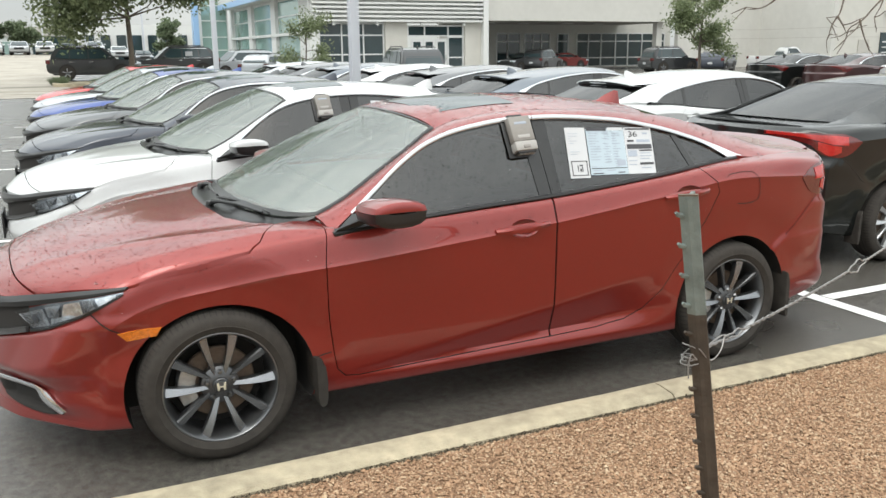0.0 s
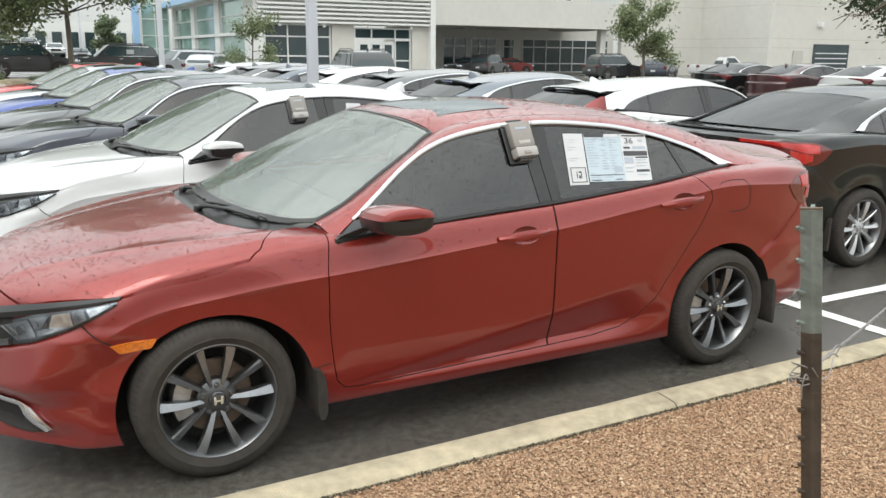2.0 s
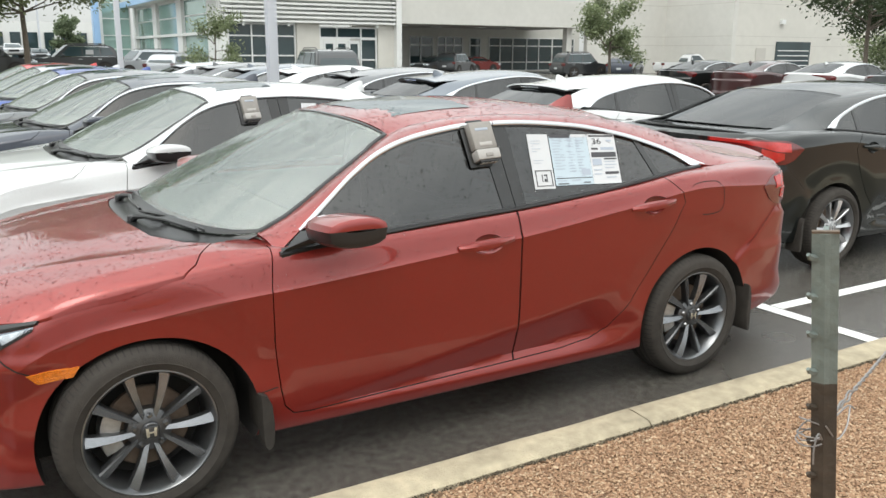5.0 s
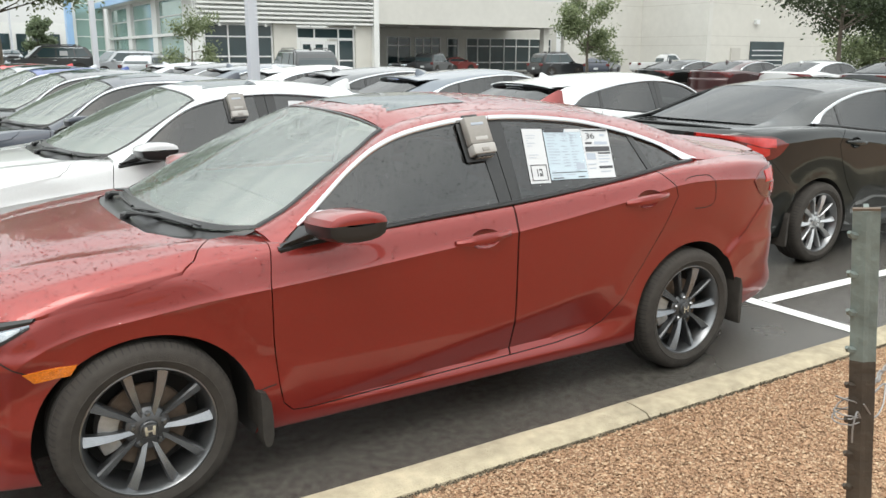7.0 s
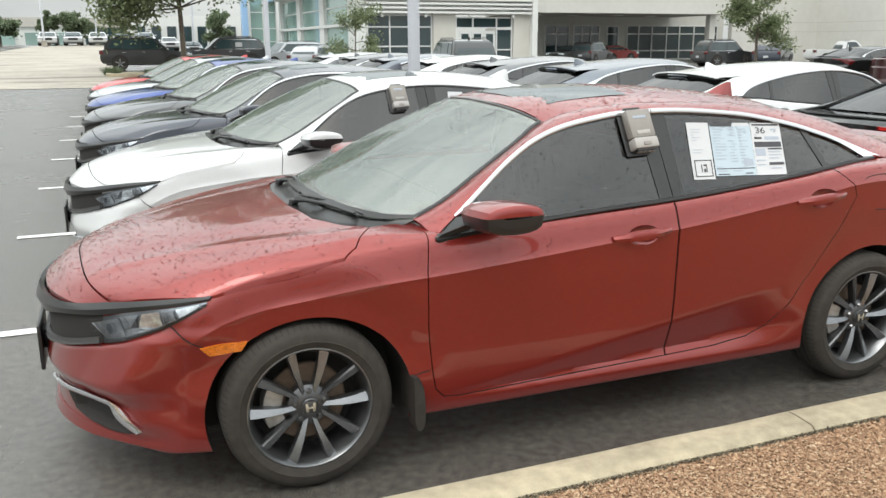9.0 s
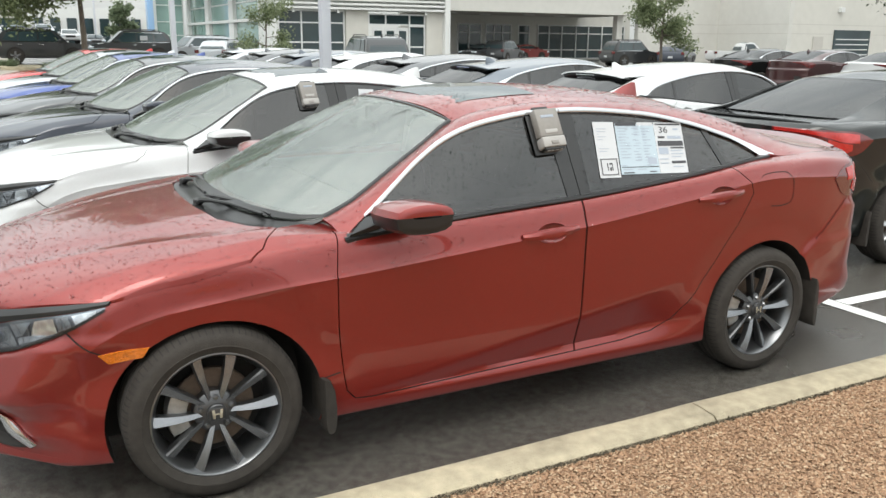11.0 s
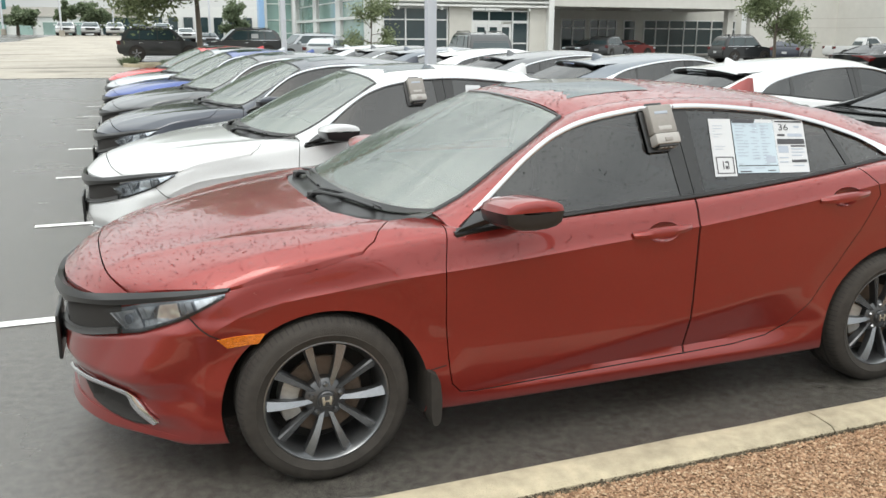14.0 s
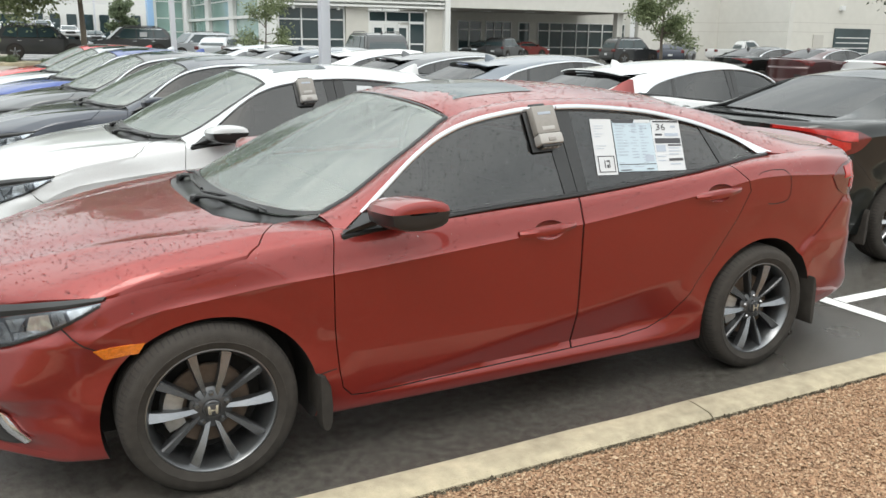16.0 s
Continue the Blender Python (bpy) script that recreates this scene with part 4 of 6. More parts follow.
def front_details(car, colour):
    for s in (-1, 1):
        up = [(-0.70, -0.52, 0.652), (-0.60, -0.64, 0.694), (-0.53, -0.703, 0.712), (-0.43, -0.77, 0.734), (-0.335, -0.82, 0.752)]
        lo = [(-0.66, -0.575, 0.578), (-0.60, -0.645, 0.600), (-0.537, -0.702, 0.630), (-0.456, -0.772, 0.672), (-0.335, -0.82, 0.744)]
        lamp = part("headlight", flipped(patch(up, lo, 0.003, 24, 8), s), M_LAMPDARK, car, "clear headlight in a dark housing")
        A, B = curve3(up, 61), curve3(lo, 61)
        def field(i0, i1, j0, j1, t0, t1):
            """The four-sided field between two slanting edges of the lamp, as upper and lower lines."""
            u = [tuple(A[round(i)] * (1 - t0) + B[round(i)] * t0) for i in (i0, (i0 + i1) / 2, i1)]
            l = [tuple(A[round(i)] * (1 - t1) + B[round(i)] * t1) for i in (j0, (j0 + j1) / 2, j1)]
            return u, l
        for i0, i1, j0, j1, t0, t1, tilt in ((0, 17, 3, 16, 0.16, 0.9, 0.003), (18, 29, 17, 22, 0.12, 0.6, 0.008), (30, 39, 23, 37, 0.12, 0.88, 0.002), (18, 24, 17, 31, 0.66, 0.9, 0.006), (40, 46, 38, 46, 0.12, 0.86, 0.010), (47, 57, 47, 56, 0.15, 0.85, 0.003)):
            u, l = field(i0, i1, j0, j1, t0, t1)
            part("reflector", flipped(patch(u, l, lambda a, b: 0.006 + tilt * (a if tilt > 0.005 else 1 - b), 10, 5), s), M_LAMP, lamp, "silvery reflector")
        for i in (9, 23):
            c = laid(tuple(A[i] * 0.5 + B[i] * 0.5), 0.010)
            d = (c - Vector((0.15, 0, c.z))).normalized()
            part("projector", flipped(tube(bmesh.new(), [c - d * 0.004, c, c + d * 0.001], [0.019, 0.019, 0.014], 18), s), M_LAMPDARK, lamp)
        part("lens", flipped(patch(up, lo, 0.018, 24, 8), s), M_LENS, lamp)
        part("lens_rim", flipped(ribbon(lo, 0.010, 0.008), s), M_TRIM, lamp)
        wu = [(-0.885, 0.0, 0.685), (-0.83, -0.22, 0.69), (-0.758, -0.431, 0.70), (-0.635, -0.589, 0.728), (-0.49, -0.714, 0.752), (-0.32, -0.823, 0.772)]
        wl = [(-0.885, 0.0, 0.605), (-0.84, -0.2, 0.615), (-0.79, -0.365, 0.645), (-0.657, -0.576, 0.682), (-0.494, -0.732, 0.724), (-0.33, -0.82, 0.756)]
        part("grille_bar", flipped(patch(wu, wl, lambda a, b: (0.045 - 0.032 * a) * (1 - 0.35 * abs(2 * b - 1)), 30, 6, thick=0.02), s), M_TRIM, car, "glossy black grille bar")
        gu = wl[:4]
        gl = [(-0.885, 0.0, 0.475), (-0.84, -0.22, 0.50), (-0.79, -0.38, 0.525), (-0.665, -0.568, 0.575)]
        part("grille", flipped(patch(gu, gl, 0.004, 24, 8), s), M_LINER, car, "dark mesh grille")
        part("grille_lip", flipped(patch([(p[0], p[1], p[2] + 0.022) for p in gl], gl, 0.022, 24, 3, thick=0.015), s), M_PLASTIC, car)
        ch = [(-0.85, -0.16, 0.335), (-0.83, -0.253, 0.345), (-0.744, -0.457, 0.362), (-0.655, -0.582, 0.366), (-0.622, -0.617, 0.342), (-0.559, -0.681, 0.258)]
        cl = [(p[0], p[1], p[2] - d) for p, d in zip(ch, (0.024, 0.027, 0.030, 0.036, 0.044, 0.022))]
        cu = list(ch)
        part("fog_trim", flipped(patch(cu, [(a + 0.012, b, c) if i < 4 else (a - 0.03, b + 0.03, c) for i, (a, b, c) in enumerate(cl)], lambda a, b: 0.004 + 0.018 * math.sin(math.pi * min(1, 0.15 + 0.75 * b)), 30, 5, thick=0.01), s), M_CHROME, car, "bright chrome strip")
        fu = [(-0.81, -0.32, 0.332), (-0.744, -0.457, 0.345), (-0.66, -0.578, 0.347), (-0.575, -0.665, 0.248)]
        fl = [(-0.78, -0.38, 0.262), (-0.73, -0.48, 0.238), (-0.65, -0.59, 0.226), (-0.58, -0.66, 0.236)]
        fog = part("fog_recess", flipped(patch(fu, fl, 0.006, 72, 26), s), M_LINER, car, "dark bumper recess")
        c = laid((-0.655, -0.585, 0.275), 0.006)
        bm = bmesh.new()
        d = (c - Vector((0.15, 0, c.z))).normalized()
        tube(bm, [c, c + d * 0.008, c + d * 0.004], [0.033, 0.031, 0.022], 20)
        part("fog_lamp", flipped(bm, s), M_TRIM, fog)
        au = [(-0.373, -0.83, 0.588), (-0.30, -0.838, 0.596), (-0.21, -0.85, 0.600)]
        al = [(-0.346, -0.83, 0.552), (-0.30, -0.838, 0.556), (-0.235, -0.85, 0.565)]
        part("side_marker", flipped(patch(au, al, 0.005, 12, 3, thick=0.006), s), M_AMBER, car, "amber side marker")
        part("bumper_joint", flipped(ribbon([(-0.457, -0.771, 0.672), (-0.416, -0.804, 0.632), (-0.362, -0.83, 0.588)], 0.006, 0.001), s), M_LINER, car)
        part("fender_joint", flipped(ribbon([(0.396, -0.88, 0.378), (0.43, -0.88, 0.385), (0.47, -0.88, 0.392)], 0.005, 0.001, 12, (0.4, 0.0)), s), M_LINER, car)
        # lower spoiler edge
        part("front_lip", flipped(patch([(-0.86, 0.0, 0.235), (-0.78, -0.38, 0.232), (-0.62, -0.62, 0.215), (-0.45, -0.77, 0.20)], [(-0.86, 0.0, 0.19), (-0.78, -0.38, 0.188), (-0.62, -0.62, 0.182), (-0.45, -0.77, 0.19)], lambda a, b: 0.022 * (1 - a) * (0.4 + 0.6 * b), 24, 4, thick=0.02), s), colour, car)
    bm = boxed(-0.935, -0.155, 0.345, -0.92, 0.155, 0.53, 0.004)
    plate = part("plate_holder", bm, M_TRIM, car, "empty black plate holder")
    bm = bmesh.new()
    box(bm, -0.922, -0.05, 0.40, -0.87, 0.05, 0.48, 0.004)
    part("plate_bracket", bm, M_TRIM, plate)
    rear_edge = [(0.295, -0.70, 0.945), (0.22, -0.63, 0.95), (0.125, -0.47, 0.953), (0.09, -0.21, 0.957), (0.085, 0.0, 0.957)]
    bm = bmesh.new()
    ruled(bm, across([(a + 0.006, b, c - 0.016) for a, b, c in rear_edge], 25), across([(a + 0.02, b, c + 0.004) for a, b, c in C_COWL], 25), 8, -0.016)
    part("cowl", bm, M_TRIM, car, "black plastic cowl below the windshield")
    bm = bmesh.new()
    grid(bm, shield(0.0, 0.04, 3, L_EDGE, 0.004))
    part("windshield_band", bm, M_TRIM, car, "dark printed band along the lower edge")
    for y0, x0, x1, y1 in ((-0.10, 0.125, 0.245, -0.56), (0.48, 0.175, 0.15, 0.0)):
        w = part("wiper", tube(bmesh.new(), [(x0, y0, 0.935), (x0 + 0.012, y0 - 0.04, 0.962), (x0 + 0.03, y0 - 0.12, 0.972), ((x0 + x1) / 2 + 0.025, (y0 + y1) / 2, 0.972), (x1 + 0.03, y1, 0.968)], [0.015, 0.013, 0.009, 0.007, 0.005], 8), M_TRIM, car, "black wiper arm")
        part("blade", tube(bmesh.new(), [(x0 + 0.045, y0 + 0.06, 0.964), (x0 + 0.06, y0 - 0.08, 0.980), ((x0 + x1) / 2 + 0.062, (y0 + y1) / 2, 0.980), (x1 + 0.055, y1 - 0.03, 0.970)], [0.004, 0.007, 0.007, 0.003], 6), M_PLASTIC, w)
        part("pivot_cap", tube(bmesh.new(), [(x0, y0, 0.925), (x0, y0, 0.958), (x0, y0, 0.963)], [0.018, 0.017, 0.010], 12), M_PLASTIC, w)


def rear_details(car, colour):
    pv = (2.6, 0.0)
    for s in (-1, 1):
        up = [(3.16, -0.863, 0.962), (3.24, -0.845, 1.0), (3.32, -0.82, 1.022), (3.44, -0.74, 1.026), (3.55, -0.62, 1.032), (3.66, -0.40, 1.042)]
        lo = [(3.16, -0.863, 0.952), (3.25, -0.845, 0.872), (3.33, -0.82, 0.848), (3.42, -0.755, 0.865), (3.50, -0.68, 0.945), (3.66, -0.40, 1.012)]
        tl = part("taillight", flipped(patch(up, lo, 0.005, 26, 8, pv, 0.004), s), M_TAIL, car, "dark red taillight wrapping the corner")
        A, B = curve3(up, 41), curve3(lo, 41)
        def lit(pairs, out):
            return flipped(patch([tuple(A[i] * (1 - t) + B[i] * t) for i, t, _ in pairs], [tuple(A[i] * (1 - t) + B[i] * t) for i, _, t in pairs], out, 20, 4, pv, 0.003), s)
        part("light_bar", lit(((7, 0.08, 0.5), (13, 0.07, 0.45), (20, 0.1, 0.42), (30, 0.12, 0.5), (39, 0.15, 0.8)), 0.009), M_TAILLIT, tl, "bright red light bar")
        part("light_bar", lit(((10, 0.52, 0.78), (14, 0.48, 0.95), (19, 0.46, 0.9)), 0.009), M_TAILLIT, tl, "bright red light bar")
        part("bumper_joint", flipped(ribbon([(3.31, -0.83, 0.845), (3.20, -0.85, 0.745), (3.09, -0.86, 0.645)], 0.006, 0.001, 20, pv), s), M_LINER, car)
        part("tailpipe", flipped(tube(bmesh.new(), [(3.3, -0.5, 0.27), (3.55, -0.5, 0.27)], 0.035, 12), s), M_CHROME, car)
        part("rear_recess", flipped(patch([(3.53, -0.68, 0.58), (3.58, -0.62, 0.60), (3.64, -0.5, 0.61)], [(3.53, -0.68, 0.50), (3.58, -0.62, 0.48), (3.64, -0.5, 0.48)], 0.003, 14, 4, pv), s), M_TRIM, car)
    part("fuel_flap", ribbon([(2.60, -0.89, 1.0), (2.62, -0.89, 1.012), (2.70, -0.885, 1.02), (2.77, -0.88, 1.017), (2.83, -0.886, 0.96), (2.84, -0.886, 0.90), (2.82, -0.886, 0.863), (2.75, -0.89, 0.852), (2.69, -0.89, 0.856)], 0.0045, 0.001, 50, pv), M_LINER, car)
    bm = bmesh.new()
    rows = []
    for y in np.linspace(-0.58, 0.58, 25):
        dx = -0.17 * (abs(y) / 0.58) ** 2.2
        dz = -0.022 * (abs(y) / 0.58) ** 3
        rows.append([(3.46 + dx, y, 1.078 + dz), (3.60 + dx, y, 1.09 + dz), (3.665 + dx, y, 1.097 + dz), (3.668 + dx, y, 1.088 + dz), (3.60 + dx, y, 1.045 + dz)])
    grid(bm, rows)
    part("trunk_spoiler", bm, colour, car)
    part("rear_plate", boxed(3.735, -0.16, 0.62, 3.745, 0.16, 0.77, 0.003), M_PAPER, car)


def roof_details(car, colour, sh):
    e = np.array(sh["edge"])
    def top(x, y):
        ey, ez = -float(hermite(e[:, 0], e[:, 1], x)), float(hermite(e[:, 0], e[:, 2], x))
        return ez + (float(hermite(*sh["ridge"], x)) - ez) * (1 - (abs(y) / ey) ** 2.6)
    if sh is SEDAN:
        bm = bmesh.new()
        grid(bm, [[(x, y, top(x, y) + 0.003) for y in np.linspace(-0.43, 0.43, 15)] for x in np.linspace(1.13, 1.60, 13)])
        part("sunroof", bm, M_BGLASS, car, "dark glass sunroof")
    else:
        bm = bmesh.new()
        rows = []
        for y in np.linspace(-0.55, 0.55, 21):
            dx, dz = -0.10 * (abs(y) / 0.55) ** 2, -0.045 * (abs(y) / 0.55) ** 2.4
            rows.append([(2.68 + dx, y, 1.338 + dz), (2.85 + dx, y, 1.325 + dz), (3.02 + dx, y, 1.318 + dz), (3.025 + dx, y, 1.305 + dz), (2.9 + dx, y, 1.298 + dz)])
        grid(bm, rows)
        sp = part("roof_spoiler", bm, colour, car)
        bm = bmesh.new()
        rows = []
        for y in np.linspace(-0.50, 0.50, 21):
            dx, dz = -0.10 * (abs(y) / 0.55) ** 2, -0.045 * (abs(y) / 0.55) ** 2.4
            rows.append([(3.015 + dx, y, 1.304 + dz), (2.99 + dx, y, 1.268 + dz), (2.90 + dx, y, 1.262 + dz)])
        grid(bm, rows)
        part("spoiler_face", bm, M_TRIM, sp, "glossy black spoiler face")
        part("brake_light", boxed(2.985, -0.16, 1.278, 3.006, 0.16, 1.29), M_LAMP, sp)
    fin(car, colour, *sh["fin"])


def fin(car, colour, x, z):
    bm = bmesh.new()
    rows = []
    for f, h, w in ((0.0, 0.0, 0.012), (0.25, 0.018, 0.022), (0.55, 0.045, 0.024), (0.85, 0.066, 0.018), (1.0, 0.062, 0.010), (1.06, 0.0, 0.008)):
        rows.append([(x + 0.19 * f, -w * 1.4, z - 0.012 - 0.03 * f), (x + 0.19 * f, -w * 0.5, z - 0.01 + h * 0.7), (x + 0.19 * f, 0, z - 0.01 + h), (x + 0.19 * f, w * 0.5, z - 0.01 + h * 0.7), (x + 0.19 * f, w * 1.4, z - 0.012 - 0.03 * f)])
    grid(bm, rows)
    part("antenna_fin", bm, colour, car)


def cabin_inside(car):
    bm = bmesh.new()
    ruled(bm, across([(0.62, -0.68, 0.955), (0.42, -0.56, 0.962), (0.28, 0.0, 0.97)], 17), across([(0.95, -0.70, 0.965), (0.92, -0.4, 0.99), (0.90, 0.0, 0.985)], 17), 6)
    part("dashboard", solid(bm, 0.12), M_INTERIOR, car)
    for x in (1.42, 2.28):
        for y in (-0.36, 0.36):
            seat = part("seat", bmesh.new(), M_INTERIOR, car)
            b = boxed(-0.06, -0.23, 0.0, 0.06, 0.23, 0.36, 0.05)
            part("backrest", b, M_INTERIOR, seat).matrix_local = pose(0, 0, 0, 0, 14, 0)
            b = boxed(0.05, -0.12, 0.37, 0.13, 0.12, 0.5 if x < 2 else 0.44, 0.035)
            part("headrest", b, M_INTERIOR, seat)
            seat.location = (x, y, 0.86)
    wheel_ring = [(0.98 + 0.05 * math.sin(a), -0.37 + 0.18 * math.cos(a), 0.96 + 0.17 * math.sin(a)) for a in [2 * math.pi * k / 24 for k in range(25)]]
    part("steering_wheel", tube(bmesh.new(), wheel_ring, 0.016, 8), M_TRIM, car)
    part("inside_mirror", boxed(0.935, -0.11, 1.205, 0.96, 0.11, 1.265, 0.01), M_TRIM, car)
    b = bmesh.new()
    tube(b, [(0.945, 0.0, 1.26), (0.95, 0.0, 1.325)], 0.012, 8)
    part("mirror_stem", b, M_TRIM, car)
    part("inner_panel", boxed(0.70, -0.775, 0.80, 3.0, 0.775, 0.99), M_INTERIOR, car)

# ---- ground ----
def rise(x, y):
    """The drive behind the rows climbs a little on one side."""
    return (0.35 * min(1.0, max(0.0, (y - 20.8) / 30)) + 1.42 * min(1.0, max(0.0, (y - 50.8) / 50))) * min(1.0, max(0.0, (12 - x) / 8))


def setting(name, bm, m, label, category, smooth=True):
    return tagged(obj(name, bm, m, None, smooth), label, category, "", "structure")


bm = bmesh.new()
xs_ = [-900, -200, -60, -20, -10, -5, 0, 4, 8, 12, 20, 40, 80, 200, 900]
ys_ = [-900, -100, -20, -5, 0, 5, 10, 20.8, 30, 40, 50.8, 60, 80, 100.8, 120, 300, 900]
grid(bm, [[(x, y, rise(x, y)) for x in xs_] for y in ys_])
setting("ground", bm, M_ASPHALT, "dark wet asphalt of the car park", "ground")
bm = bmesh.new()
grid(bm, [[(x0 + (0.2 - x0) * k / 6, y, 0.012 + rise(-1, y)) for k in range(7)] for y, x0 in ((31.0, -80), (40, -80), (50.8, -80), (58, -60), (62, -24), (66, -12.5), (80, -8.8), (100.8, -6.6), (112, -6.0))])
setting("pavement", bm, M_CONCRETE, "pale concrete drive with damp patches", "pavement")

bm = bmesh.new()
lines = [(-1.42, 2.3 + 2.74 * k, 4.0, 2.4 + 2.74 * k) for k in range(7)]
lines += [(4.1, 0.50 + 2.74 * k, 9.3, 0.60 + 2.74 * k) for k in range(8)]
lines += [(3.98, -0.40, 4.09, 22.0)]
for x0, y0, x1, y1 in lines:
    f = bm.faces.new([bm.verts.new(p) for p in ((x0, y0, 0.005), (x1, y0, 0.005), (x1, y1, 0.005), (x0, y1, 0.005))])
setting("parking_lines", bm, M_LINE, "white painted parking lines on asphalt", "line", False)


def kerb_piece(x0, x1):
    b = bmesh.new()
    rows = []
    for x in np.linspace(x0 + 0.004, x1 - 0.004, 16):
        w = 0.004 * noise.noise((x * 3, 0, 0))
        rows.append([(x, y + w, z + 0.004 * noise.noise((x * 4, y * 9, 3))) for y, z in ((-0.375, -0.05), (-0.38, 0.11), (-0.393, 0.138), (-0.415, 0.15), (-0.455, 0.153), (-0.50, 0.152), (-0.54, 0.149), (-0.557, 0.135), (-0.565, 0.03))])
    grid(b, rows)
    for r in (rows[0], rows[-1]):
        b.faces.new([b.verts.new(p) for p in r])
    bmesh.ops.remove_doubles(b, verts=b.verts, dist=1e-5)
    return b


kerb = tagged(new("kerb"), "yellowish worn concrete kerb beside the gravel bed", "kerb", "", "structure")
edges = [-14.0, -10.2, -6.4, -2.6, 1.87, 5.6, 9.4, 13.2, 17.0, 20.8]
for a, b in zip(edges, edges[1:]):
    part("kerb_stone", kerb_piece(a, b), M_KERB, kerb)

bm = bmesh.new()
rows = []
for x in np.linspace(-14, 22, 150):
    rows.append([(x, y, 0.118 + 0.006 * noise.noise((x * 2, y * 2, 0))) for y in np.concatenate([np.linspace(-0.565, -4, 30), [-8, -20]])])
grid(bm, rows)
setting("gravel_bed", bm, M_GRAVEL, "reddish brown crushed gravel bed", "gravel")


def stones(n, x0, x1, y0, y1, seed, zb=0.122, m=None, name="gravel_stones", label="loose reddish tan crushed gravel stones", mean=0.0049):
    """Many small angular stones in one mesh."""
    rng = np.random.default_rng(seed)
    base = np.array([(1, 0, 0), (-1, 0, 0), (0, 1, 0), (0, -1, 0), (0, 0, 1), (0, 0, -1)], float)
    tri = np.array([(0, 2, 4), (2, 1, 4), (1, 3, 4), (3, 0, 4), (2, 0, 5), (1, 2, 5), (3, 1, 5), (0, 3, 5)])
    c = np.stack([rng.uniform(x0, x1, n), rng.uniform(y0, y1, n), zb + rng.uniform(0, 0.008, n)], 1)
    size = rng.lognormal(math.log(mean), 0.35, n)
    a = rng.uniform(0, 2 * math.pi, n)
    v = base[None] * (0.65 + 0.7 * rng.random((n, 6, 1))) * size[:, None, None] * np.array([1.25, 0.9, 0.7])
    ca, sa = np.cos(a)[:, None], np.sin(a)[:, None]
    v = np.stack([v[..., 0] * ca - v[..., 1] * sa, v[..., 0] * sa + v[..., 1] * ca, v[..., 2]], -1) + c[:, None]
    me = bpy.data.meshes.new(name)
    me.from_pydata(v.reshape(-1, 3).tolist(), [], (tri[None] + 6 * np.arange(n)[:, None, None]).reshape(-1, 3).tolist())
    me.materials.append(m or M_STONE)
    return tagged(new(name, me), label, "gravel", "", "stuff")


stones(140000, -0.4, 4.4, -1.9, -0.568, 4, mean=0.0038)
stones(26000, -2.0, 6.0, -3.4, -0.568, 5, 0.119, None, "scattered_stones", "loose reddish tan gravel stones further out", 0.005)
stones(2600, -0.8, 4.6, -0.574, -0.556, 6, 0.126, M_SOIL, "soil_crumbs", "dark soil crumbs along the kerb's back edge", 0.0035)

# ---- dealership building ----
def wall_box(name, parent, m, *b, label=""):
    return part(name, boxed(*b), m, parent, label, False)


def glazing(parent, x0, x1, y, z0, z1, xs, zs, m=None, axis="x"):
    """A window: a pane for each field, and a frame of bars between the fields; faces towards -y (axis x) or -x (axis y)."""
    def P(a, d, z):
        return (a, y + d, z) if axis == "x" else (y + d, a, z)
    w = part("window", bmesh.new(), M_FRAME, parent)
    cx, cz = [x0, *xs, x1], [z0, *zs, z1]
    for a, b in zip(cx, cx[1:]):
        for c, d in zip(cz, cz[1:]):
            bm = bmesh.new()
            bm.faces.new([bm.verts.new(q) for q in (P(a, 0.06, c), P(b, 0.06, c), P(b, 0.06, d), P(a, 0.06, d))])
            part("pane", bm, m or M_BGLASS, w, smooth=False)
    bm = bmesh.new()
    t = 0.05
    for a in cx:
        p, q = P(a - t, -0.03, z0 - t), P(a + t, 0.08, z1 + t)
        box(bm, *p, *q)
    for c in cz:
        p, q = P(x0 - t, -0.028, c - t), P(x1 + t, 0.078, c + t)
        box(bm, *p, *q)
    part("window_frame", bm, M_FRAME, w, smooth=False)
    return w


FY = 57.3
bld = thing("dealership_building", "white dealership building with louvred front and glazed corner", "building")
wall_box("wall", bld, M_TILE, 22.7, FY, 0, 24.5, FY + 0.4, 3.9, label="beige stone panel wall")
wall_box("wall", bld, M_TILE, 29.4, FY, 0, 30.8, FY + 0.4, 3.9)
wall_box("wall", bld, M_WALL2, 17.4, FY + 0.3, 3.8, 31.0, FY + 0.7, 9.5)
wall_box("plinth", bld, M_TILE, 17.4, FY + 0.02, -0.3, 22.7, FY + 0.4, 0.35)
wall_box("corner_post", bld, M_WALL2, 16.9, FY - 0.1, 0, 17.5, FY + 0.5, 9.5)
wall_box("column", bld, M_WALL2, 30.8, FY - 0.5, 0, 31.25, FY + 0.3, 9.5)
glazing(bld, 17.6, 22.6, FY + 0.15, 0.4, 3.75, (19.3, 21.0), (1.5, 2.9))
glazing(bld, 24.6, 29.3, FY + 0.15, 2.85, 3.6, (26.0, 28.0), ())
glazing(bld, 28.0, 29.3, FY + 0.15, 0.1, 2.75, (), (1.2,))
